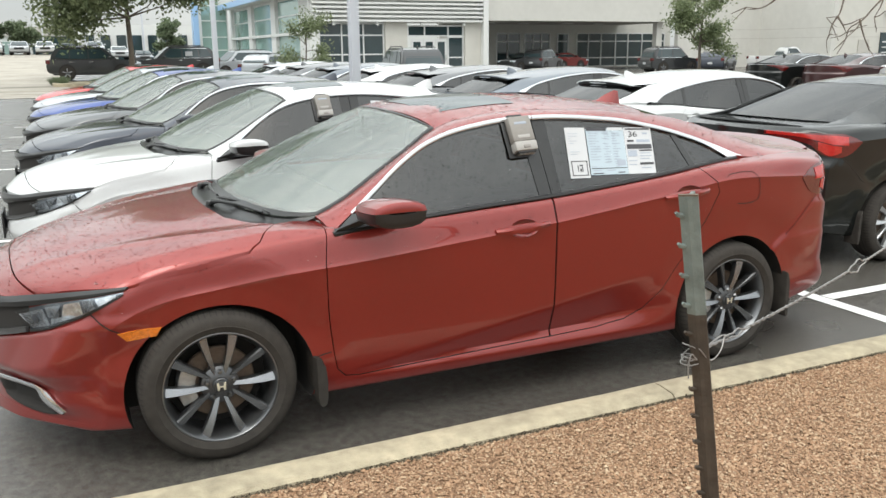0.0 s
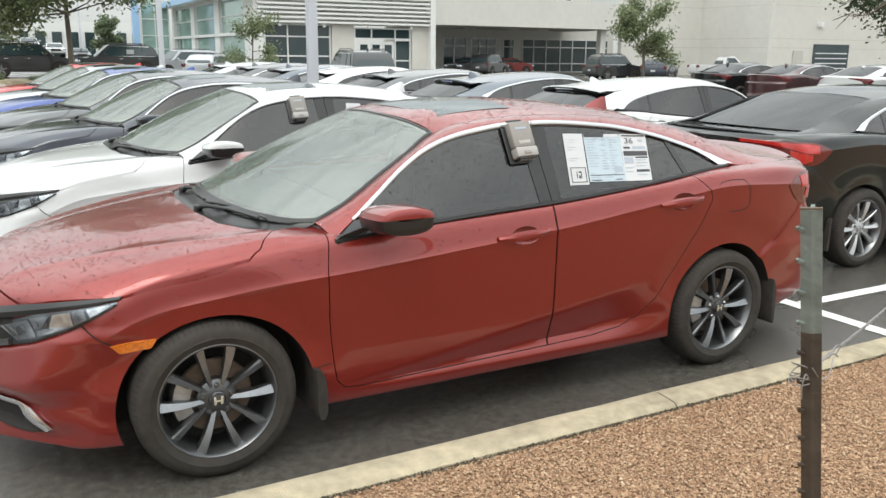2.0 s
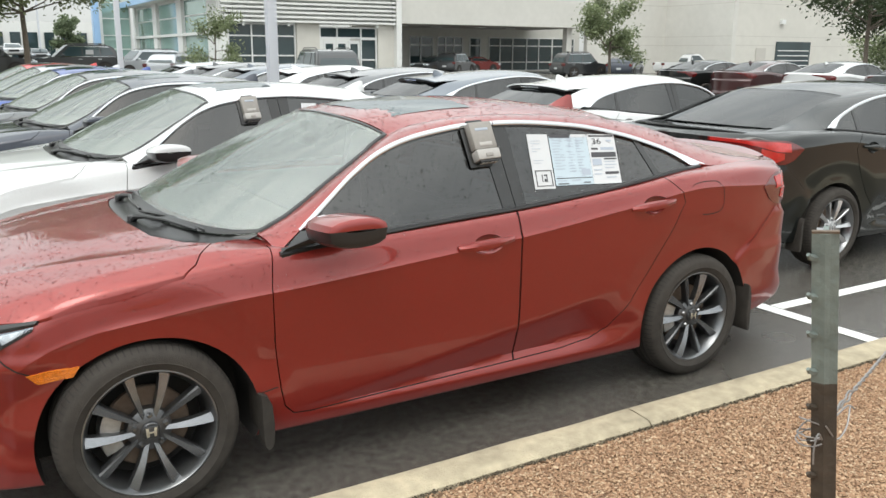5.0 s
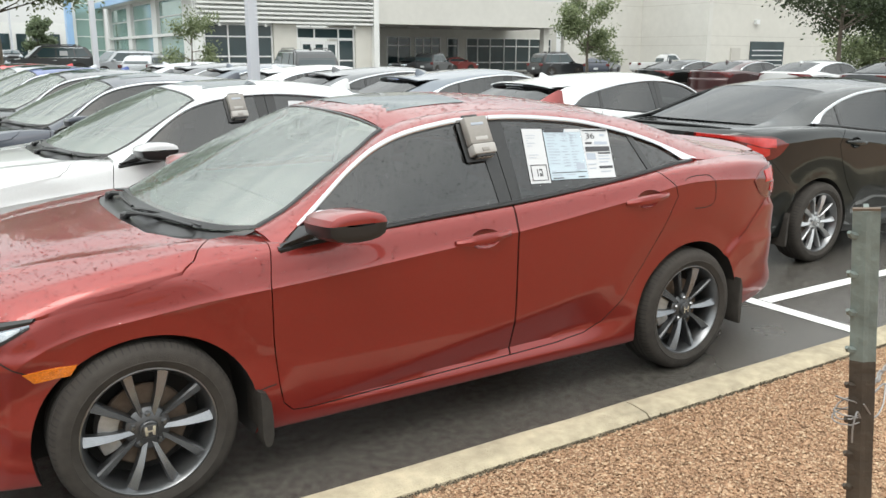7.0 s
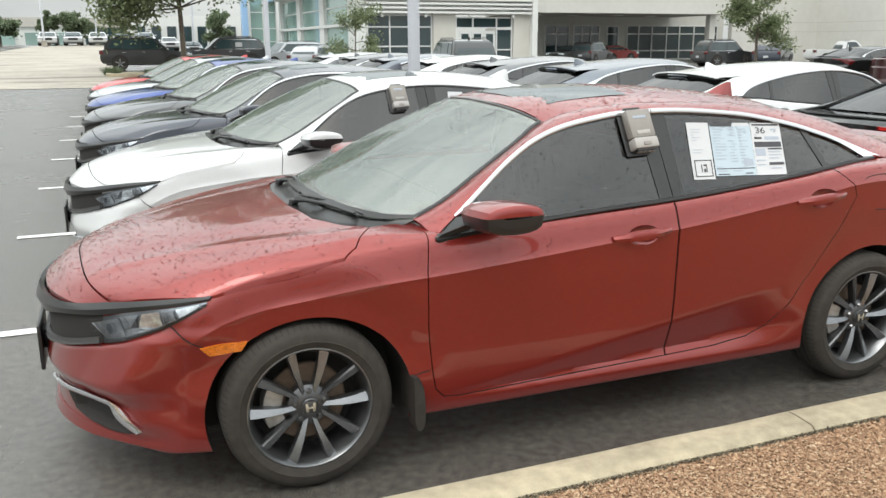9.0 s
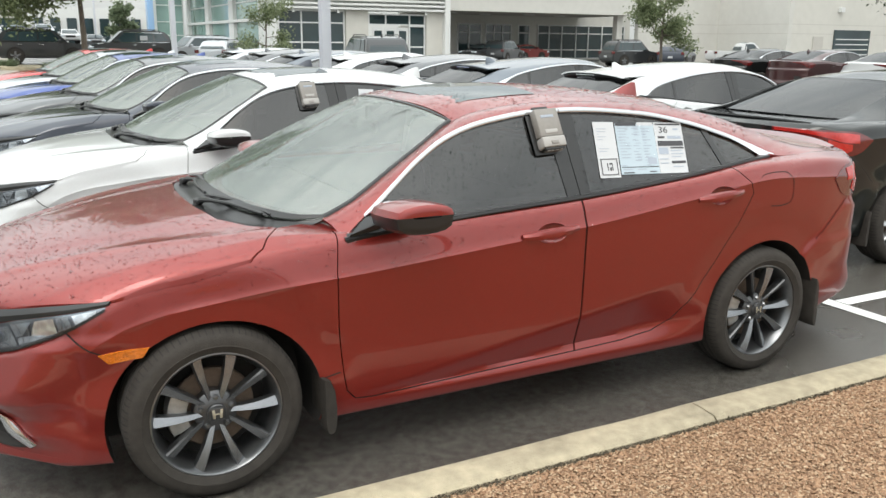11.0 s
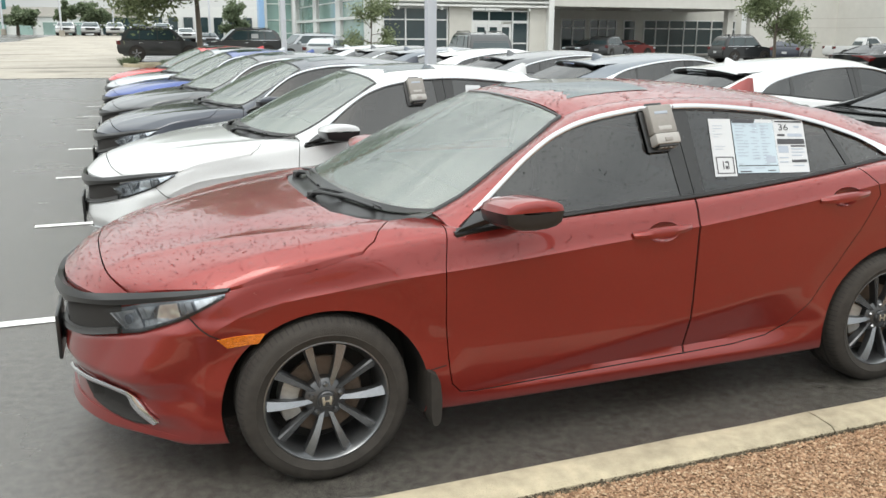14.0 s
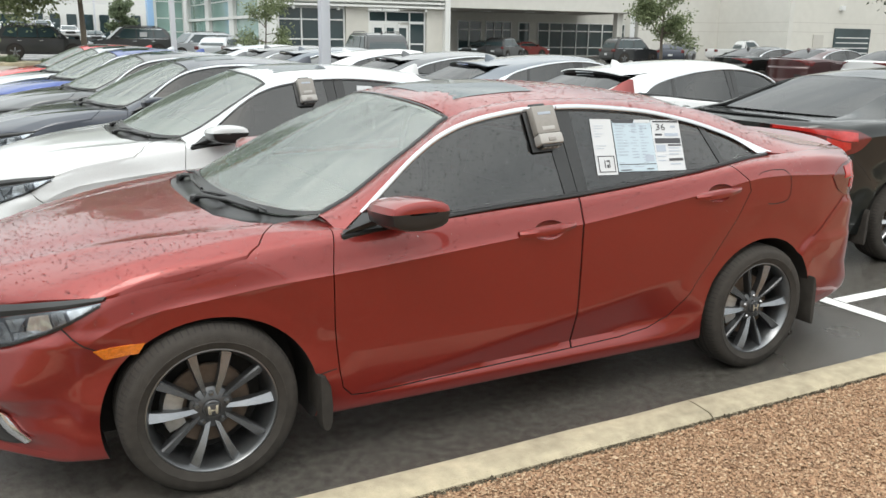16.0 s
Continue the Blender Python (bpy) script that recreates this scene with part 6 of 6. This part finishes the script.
    for s in (-1, 1):
        part("taillight", boxed(L - 0.2, s * (W - 0.22), 0.86, L + 0.012, s * (W + 0.008), 1.06, 0.015), M_TAIL, t)
        part("headlight", boxed(-0.01, s * 0.55, 0.74, 0.3, s * (W + 0.004), 0.88, 0.02), M_LAMP, t)
        part("door_mirror", boxed(1.5, s * (W - 0.02), belt + 0.02, 1.66, s * (W + 0.2), belt + 0.17, 0.03), colour, t)
        if not pickup:
            part("roof_rail", tube(bmesh.new(), [(2.0, s * 0.66, H - 0.02), (2.1, s * 0.67, H + 0.04), (back - 0.8, s * 0.67, H + 0.035), (back - 0.6, s * 0.66, H - 0.03)], 0.018, 6), M_TRIM, t)
        for x in (0.95, L - 1.0):
            part("wheel_well", tube(bmesh.new(), [(x, s * (W - 0.3), 0.4), (x, s * (W + 0.006), 0.4)], 0.43, 24), M_LINER, t)
            w = part("wheel", tube(bmesh.new(), [(x, s * (W - 0.25), 0.37), (x, s * (W + 0.01), 0.37)], 0.37, 24), M_RUBBER, t)
            for k in range(5):
                a = 2 * math.pi * k / 5
                b = boxed(-0.04, -0.012, 0.03, 0.04, 0.012, 0.25, 0.006)
                bmesh.ops.transform(b, matrix=Matrix.Translation((x, s * (W + 0.015), 0.37)) @ Matrix.Rotation(a, 4, "Y"), verts=b.verts)
                part("spoke", b, M_SHEENALLOY, w, smooth=False)
    part("grille", boxed(-0.03, -0.5, 0.62, 0.05, 0.5, 0.86, 0.02), M_TRIM, t)
    part("lower_trim", boxed(0.3, -W - 0.004, 0.26, L - 0.3, W + 0.004, 0.36, 0.02), M_TRIM, t)
    return t


suv("suv_car", "black sport utility car beside the planted island", M_CHARCOAL, pose(4.0, 47.2, 0.34, 0, 0, 180))
c = suv("suv_car", "dark green-black sport utility car with a window sticker", M_CHARCOAL, pose(3.9, 48.6, 0.34))
part("window_sticker", boxed(2.75, -0.93, 1.2, 3.15, -0.915, 1.45), M_PAPER, c, "white price sticker", False)
suv("suv_car", "silver minivan parked beyond the rows", M_SILVER, pose(8.6, 53.0, 0.1, 0, 0, 12), long=4.9)
suv("suv_car", "silver compact sport utility car seen from behind", M_SILVER, pose(13.0, 49.5, 0.0, 0, 0, 228), long=4.2, high=1.6)
suv("suv_car", "dark grey sport utility car seen from behind", M_CHARCOAL, pose(12.9, 31.0, 0.0, 0, 0, 265), long=4.6, high=1.82)
suv("suv_car", "dark grey sport utility car under the canopy", M_CHARCOAL, pose(33.9, 58.9, 0, 0, 0, 15), long=4.4, high=1.5)
suv("suv_car", "dark grey sport utility car under the canopy", M_CHARCOAL, pose(39.6, 60.5, 0, 0, 0, 215), high=1.78)
suv("suv_car", "small red car under the canopy", M_RED, pose(43.0, 61.2, 0, 0, 0, 190), long=4.0, high=1.45)
suv("suv_car", "black off-road car beside the canopy", M_CHARCOAL, pose(43.2, 46.5, 0, 0, 0, 175), long=4.4, high=1.85)
suv("suv_car", "dark blue car behind the young tree", M_NAVY, pose(45.5, 46.0, 0, 0, 0, 215), long=4.4, high=1.5)
suv("pickup_truck", "white crew-cab pickup truck by the plain wall", M_WHITE, pose(56.6, 47.6, 0, 0, 0, 160), True, 5.3, 1.8)
FAR = (M_WHITE, M_SILVER, M_WHITE, M_BLUEGREY, M_SILVER, M_WHITE, M_GREY, M_WHITE, M_MAROON, M_SILVER)
far_first = suv("suv_car", "pale car in the distant row", M_WHITE, pose(-5.8, 97, rise(-5.8, 97), 0, 0, 90), high=1.5)
for i in range(1, 10):
    c = copy_thing(far_first, pose(-5.8 + 2.5 * i, 97 + 0.3 * (i % 3), rise(-5.8 + 2.5 * i, 97), 0, 0, 90))
    recolour(c, M_WHITE, FAR[i])


# ---- things on and beside the red car ----
def on_pane(x, f, out, belt=L_BELT, top=L_TOP):
    """A point on the near side glass: f runs from the belt up to the roof rail."""
    lo, hi = cut(belt, x, x + 1e-4, 2)[0], cut(top, x, x + 1e-4, 2)[0]
    p = lo * (1 - f) + hi * f
    return Vector((x, p[1] + 0.012 - out, p[2]))


def lock_box(car_at, label, dx=0.0):
    """A hinged key box that hangs on the top edge of a side window."""
    t = thing("key_lock_box", label, "lock box", "key boxes", car_at)
    a, b = on_pane(1.468 + dx, 0.95, 0.004), on_pane(1.478 + dx, 0.40, 0.004)
    down = (b - a).normalized()
    along = Vector((1, 0, 0.02)).normalized()
    out = along.cross(down).normalized()
    if out.y > 0:
        out = -out
    along = down.cross(out).normalized()
    if along.x < 0:
        along = -along
    m = Matrix((along, -down, out)).transposed().to_4x4()
    m.translation = a + Vector((0.0, 0, 0.0))
    def piece(nm, x0, y0, z0, x1, y1, z1, mat, lab="", bev=0.006, parent=t):
        b = boxed(x0, y0, z0, x1, y1, z1, bev)
        bmesh.ops.transform(b, matrix=m, verts=b.verts)
        return part(nm, b, mat, parent, lab)
    upper = piece("upper_body", -0.060, -0.112, 0.006, 0.056, 0.012, 0.050, M_BOX, bev=0.007)
    cover = piece("lower_cover", -0.060, -0.160, 0.004, 0.056, -0.113, 0.056, M_BOXPALE, "paler lower cover", bev=0.007)
    piece("latch", -0.020, -0.150, 0.054, 0.016, -0.134, 0.060, M_BOX, bev=0.002, parent=cover)
    piece("underside", -0.050, -0.170, 0.010, 0.046, -0.159, 0.048, M_TRIM, "dark keypad underside", bev=0.003, parent=cover)
    for k in range(4):
        piece("key", -0.040 + 0.022 * k, -0.173, 0.018, -0.026 + 0.022 * k, -0.169, 0.040, M_BOXPALE, bev=0.001, parent=cover)
    piece("button", -0.034, -0.100, 0.048, 0.030, -0.082, 0.0525, M_BOXPALE, bev=0.002, parent=upper)
    piece("label_plate", -0.036, -0.030, 0.048, 0.028, -0.018, 0.0512, M_INKPALE, bev=0.001, parent=upper)
    piece("shackle", -0.04, 0.0, -0.012, 0.04, 0.035, 0.01, M_TRIM, bev=0.004)
    piece("back_plate", -0.080, -0.178, 0.0, 0.030, 0.0, 0.006, M_TRIM, bev=0.002)
    return t


lock_box(pose(0, 0.87, 0), "grey plastic key lock box hung on the red car's window")
lock_box(pose(0, 0.87 + 2.74, 0), "grey plastic key lock box hung on the white car's window", -0.13)


def sticker(car_at, label):
    """A price sheet behind the rear door's glass: paper, blocks of print and a framed code."""
    t = thing("window_sticker", label, "sticker", "price stickers", car_at)
    A, B, C, D = (on_pane(1.73, 0.844, 0.004), on_pane(2.252, 0.955, 0.004), on_pane(2.196, 0.047, 0.004), on_pane(1.70, 0.20, 0.004))
    def P(u, v, lift=0.0):
        p = (A * (1 - u) + B * u) * (1 - v) + (D * (1 - u) + C * u) * v
        return p + Vector((0, -lift, 0))
    def sheet(nm, u0, v0, u1, v1, m, lift, lab=""):
        b = bmesh.new()
        grid(b, [[tuple(P(u0 + (u1 - u0) * i / 4, v0 + (v1 - v0) * j / 4, lift)) for i in range(5)] for j in range(5)])
        return part(nm, b, m, t, lab, False)
    sheet("left_page", 0.0, 0.0, 0.225, 1.03, M_PAPER, 0.0, "white sheet")
    sheet("middle_page", 0.235, 0.03, 0.67, 0.98, M_PAPERBLUE, 0.0005, "pale blue sheet")
    sheet("right_page", 0.672, 0.0, 1.0, 0.985, M_PAPER, 0.0, "white sheet")
    sheet("header_bar", 0.24, 0.0, 0.47, 0.07, M_INK, 0.0015)
    sheet("header_field", 0.48, 0.0, 0.66, 0.06, M_PAPER, 0.0015)
    rng = random.Random(5)
    for k in range(12):
        v = 0.11 + 0.055 * k
        for u0, u1 in ((0.26, 0.38), (0.41, 0.49), (0.52, 0.62)):
            if rng.random() < 0.8:
                sheet("print_line", u0, v, u0 + (u1 - u0) * rng.uniform(0.5, 1.0), v + 0.016, M_INKPALE, 0.0015)
    for u0, v0, u1, v1, m in ((0.69, 0.02, 0.98, 0.05, M_INK), (0.89, 0.11, 0.95, 0.15, M_INKPALE), (0.70, 0.27, 0.78, 0.31, M_INK), (0.81, 0.26, 0.97, 0.32, M_INKPALE), (0.69, 0.36, 0.985, 0.46, M_INK), (0.69, 0.49, 0.80, 0.62, M_INKPALE), (0.83, 0.48, 0.985, 0.51, M_INK), (0.83, 0.54, 0.96, 0.56, M_INKPALE), (0.83, 0.60, 0.97, 0.62, M_INKPALE), (0.83, 0.66, 0.94, 0.68, M_INKPALE), (0.82, 0.75, 0.985, 0.80, M_INK), (0.83, 0.85, 0.95, 0.87, M_INKPALE), (0.69, 0.70, 0.79, 0.72, M_INKPALE), (0.69, 0.78, 0.78, 0.80, M_INKPALE), (0.55, 0.68, 0.65, 0.80, M_INKPALE), (0.25, 0.84, 0.66, 0.855, M_INK), (0.26, 0.88, 0.36, 0.90, M_INKPALE), (0.42, 0.88, 0.52, 0.90, M_INKPALE), (0.26, 0.94, 0.38, 0.96, M_INK), (0.55, 0.93, 0.63, 0.95, M_INK)):
        sheet("print_block", u0, v0, u1, v1, m, 0.0015)
    fc = bpy.data.curves.new("mileage_number", "FONT")
    fc.body, fc.size = "36", 1.0
    letters = new("mileage_number", fc)
    flat = bpy.data.meshes.new_from_object(letters.evaluated_get(bpy.context.evaluated_depsgraph_get()))
    bpy.data.objects.remove(letters)
    for v in flat.vertices:
        v.co = P(0.715 + 0.115 * v.co.x, 0.20 - 0.17 * v.co.y, 0.0018)
    flat.materials.append(M_INK)
    new("mileage_number", flat).parent = t
    for k in range(15):
        v = 0.08 + 0.052 * k
        for u0, u1 in ((0.255, 0.33), (0.34, 0.40), (0.435, 0.50), (0.53, 0.58)):
            if rng.random() < 0.6:
                sheet("print_line", u0, v, u0 + (u1 - u0) * rng.uniform(0.4, 1.0), v + 0.012, M_INKPALE, 0.0019)
    for k in range(7):
        sheet("print_line", 0.03, 0.12 + 0.05 * k + (0.12 if k > 4 else 0), 0.05 + 0.13 * rng.random(), 0.13 + 0.05 * k + (0.12 if k > 4 else 0), M_INKPALE, 0.0015)
    for u0, v0, u1, v1 in ((0.025, 0.68, 0.205, 0.695), (0.025, 0.965, 0.205, 0.98), (0.025, 0.68, 0.035, 0.98), (0.195, 0.68, 0.205, 0.98)):
        sheet("frame_line", u0, v0, u1, v1, M_INK, 0.0018)
    for u0, v0, u1, v1 in ((0.09, 0.76, 0.10, 0.9), (0.115, 0.76, 0.15, 0.79), (0.14, 0.79, 0.15, 0.9), (0.115, 0.84, 0.135, 0.9)):
        sheet("pump_mark", u0, v0, u1, v1, M_INK, 0.0018)
    return t


sticker(pose(0, 0.87, 0), "white and pale blue price sticker on the red car's rear window")
sticker(pose(0, 0.87 + 2.74, 0), "white and pale blue price sticker on the white car's rear window")

# ---- steel fence post with twisted wire ----
post = thing("fence_post", "leaning studded steel fence post, upper half bare green-grey, lower half dark", "post", "", pose(0.640, -2.22, 0.05) @ pose(0, 0, 0, 0.5, -9.8, 0) @ pose(0, 0, 0, 0, 0, -57))
def tee(z0, z1):
    b = bmesh.new()
    sec = [(-0.0155, -0.005), (-0.006, -0.007), (0.0, -0.0095), (0.006, -0.007), (0.0155, -0.005), (0.0155, -0.001), (0.003, 0.001), (0.003, 0.024), (-0.003, 0.024), (-0.003, 0.001), (-0.0155, -0.001)]
    rows = [[(x, y, z) for x, y in sec + sec[:1]] for z in np.linspace(z0, z1, 12)]
    grid(b, rows)
    for z in (z0, z1):
        b.faces.new([b.verts.new((x, y, z)) for x, y in sec])
    bmesh.ops.remove_doubles(b, verts=b.verts, dist=1e-6)
    return b
part("upper_shaft", tee(1.18, 1.385), M_GALV, post, "bare grey-green steel", False)
part("lower_shaft", tee(-0.05, 1.18), M_POSTDARK, post, "dark brown coated steel", False)
part("top_edge", boxed(-0.0155, -0.006, 1.385, 0.0155, 0.0, 1.388), M_IRON, post, "rusty cut top", False)
for k in range(22):
    z = 0.25 + 0.0525 * k
    b = bmesh.new()
    tube(b, [(-0.011, -0.004, z), (-0.017, -0.010, z + 0.003), (-0.019, -0.014, z + 0.008)], [0.005, 0.0045, 0.0025], 6)
    part("stud", b, M_GALV if z > 1.18 else M_POSTDARK, post)

wire = thing("twisted_wire", "twisted galvanised wire tied round the fence post", "wire")
top = Vector((0.454, -2.222, 1.135))
def loop(r, z, tilt, seed):
    rng = random.Random(seed)
    pts = []
    for k in range(25):
        a = 2 * math.pi * k / 24
        pts.append(top + Vector((r * math.cos(a) * 1.1, 0.008 + r * math.sin(a) * 0.8, z + tilt * math.cos(a) + rng.uniform(-0.001, 0.001))))
    return tube(bmesh.new(), pts, 0.001, 6)
for i, (r, z, tl) in enumerate(((0.022, 0.0, 0.010), (0.023, -0.008, -0.006), (0.022, 0.008, -0.012), (0.024, -0.012, 0.004))):
    part("wire_loop", loop(r, z, tl, i), M_WIRE, wire)
end = Vector((3.2, -1.25, 1.52))
start = top + Vector((0.03, 0.01, 0.005))
for ph in (0, math.pi):
    pts = []
    for k in range(260):
        f = k / 259
        p = start.lerp(end, f) + Vector((0, 0, -0.10 * 4 * f * (1 - f)))
        a = ph + 2 * math.pi * f * 70
        spread = 0.0018
        for f0, w0 in ((0.035, 0.016), (0.235, 0.040)):
            spread += w0 * 0.35 * math.exp(-((f - f0) / 0.012) ** 2)
        pts.append(p + Vector((0, math.cos(a) * 0.0018, math.sin(a) * 0.0018)) + Vector((0, 0, (1 if ph else -1) * (spread - 0.0018))))
    part("wire_strand", tube(bmesh.new(), pts, 0.0017, 5), M_WIRE, wire)
for i, q in enumerate((((0.0, 0, 0.012), (0.02, 0.0, 0.02), (0.045, 0.0, 0.03), (0.06, 0, 0.022)), ((-0.02, -0.01, 0.0), (-0.032, -0.012, 0.012), (-0.038, -0.012, -0.01), (-0.036, -0.012, -0.03)), ((-0.015, -0.01, 0.018), (0.012, -0.012, -0.006), (0.03, -0.01, 0.004), (0.05, 0, 0.03)))):
    part("wire_end", tube(bmesh.new(), [tuple(top + Vector(p)) for p in curve3([(a, b - 0.008, c) for a, b, c in q], 14)], 0.0013, 5), M_WIRE, wire)

# ---- bare twigs of a tree in the gravel bed ----
tw = thing("bare_tree", "small tree in the gravel bed with bare hanging twigs", "tree", "", pose(2.9, -4.2, 0.1))
part("trunk", tube(bmesh.new(), [(0, 0, 0), (0.05, 0.05, 1.2), (-0.1, 0.15, 2.1), (-0.5, 0.5, 2.5)], [0.07, 0.055, 0.04, 0.025], 10), M_BARK, tw)
part("limb", tube(bmesh.new(), [(-0.5, 0.5, 2.5), (-1.2, 1.2, 2.15), (-1.8, 1.75, 1.78), (-2.10, 1.93, 1.66)], [0.022, 0.014, 0.007, 0.0035], 7), M_BARK, tw)
part("limb", tube(bmesh.new(), [(-1.2, 1.2, 2.15), (-1.8, 1.8, 1.85), (-2.16, 2.01, 1.665), (-2.23, 2.06, 1.65)], [0.012, 0.006, 0.003, 0.002], 7), M_BARK, tw)
TW = [[(-2.113, 1.931, 1.645), (-2.132, 1.955, 1.610), (-2.144, 1.969, 1.586), (-2.156, 1.984, 1.572), (-2.158, 1.986, 1.556), (-2.165, 1.995, 1.531)],
      [(-2.162, 1.992, 1.630), (-2.168, 1.998, 1.594), (-2.179, 2.011, 1.592)],
      [(-2.168, 1.998, 1.594), (-2.162, 1.991, 1.579), (-2.158, 1.986, 1.567)],
      [(-2.146, 1.972, 1.588), (-2.141, 1.966, 1.564), (-2.134, 1.958, 1.538)],
      [(-2.226, 2.062, 1.636), (-2.256, 2.093, 1.610), (-2.269, 2.106, 1.613)],
      [(-2.168, 1.998, 1.594), (-2.173, 2.004, 1.579), (-2.175, 2.007, 1.562)],
      [(-2.124, 1.945, 1.636), (-2.127, 1.948, 1.611), (-2.132, 1.955, 1.591)]]
for line in TW:
    n = len(line)
    part("twig", tube(bmesh.new(), [tuple(q) for q in curve3(line, 3 * n)], [0.0019 - 0.0013 * k / (3 * n - 1) for k in range(3 * n)], 6), M_BARK, tw)
rng = random.Random(12)
for line in TW:
    for k in range(3):
        a = Vector(line[rng.randrange(1, len(line))])
        p = [a]
        d = Vector((rng.uniform(-0.6, 0.6), rng.uniform(-0.6, 0.6), rng.uniform(-0.8, 0.3))).normalized()
        for j in range(3):
            d = (d + Vector((rng.uniform(-0.4, 0.4), rng.uniform(-0.4, 0.4), rng.uniform(-0.4, 0.3)))).normalized()
            p.append(p[-1] + d * rng.uniform(0.006, 0.014))
        part("twig", tube(bmesh.new(), [tuple(q) for q in p], [0.0011, 0.0009, 0.0007, 0.0004], 5), M_BARK, tw)

# ---- rain drops on the red car ----
def drops(parts, count, seed, zmin):
    """Flat beads of water scattered over the upper faces of the given skins."""
    rng = np.random.default_rng(seed)
    tri, wt = [], []
    for o in parts:
        me = o.data
        me.calc_loop_triangles()
        for lt in me.loop_triangles:
            p = [me.vertices[i].co for i in lt.vertices]
            n = lt.normal
            if n.z < -0.05 or min(q.z for q in p) < zmin or p[0].y > 0.75 or p[0].x > 2.95:
                continue
            up = min(1.0, max(0.4, n.z * 2))
            tri.append((p, n))
            wt.append(lt.area * up)
    wt = np.array(wt)
    pick = rng.choice(len(tri), count, p=wt / wt.sum())
    V, F = [], []
    for k in pick:
        p, n = tri[k]
        a, b = rng.random(2)
        if a + b > 1:
            a, b = 1 - a, 1 - b
        c = p[0] + (p[1] - p[0]) * a + (p[2] - p[0]) * b
        r = 0.0018 + 0.0036 * rng.random() ** 2.0
        u = n.orthogonal().normalized()
        v = n.cross(u)
        i = len(V)
        for rr, h in ((1.0, -0.0002), (0.7, 0.45)):
            for q in range(5):
                t = 2 * math.pi * q / 5 + rr
                V.append(c + (u * math.cos(t) + v * math.sin(t)) * r * rr + n * r * h)
        V.append(c + n * r * 0.6)
        for q in range(5):
            w = (q + 1) % 5
            F.append((i + q, i + w, i + 5 + w, i + 5 + q))
            F.append((i + 5 + q, i + 5 + w, i + 10))
    me = bpy.data.meshes.new("rain_drops")
    me.from_pydata([tuple(q) for q in V], [], F)
    me.polygons.foreach_set("use_smooth", [True] * len(F))
    me.materials.append(M_DROP)
    ob = new("rain_drops", me)
    ob.matrix_world = red_car.matrix_world
    return tagged(ob, "clear rain drops beaded on the red car", "water", "", "stuff")


wet = [o for o in red_car.children if o.name.split(".")[0] in ("hood", "roof", "body", "front_door", "rear_door", "side_pillar", "windshield", "front_side_window", "rear_side_window", "quarter_window", "pillar_cover")]
drops(wet, 36000, 7, 0.66)
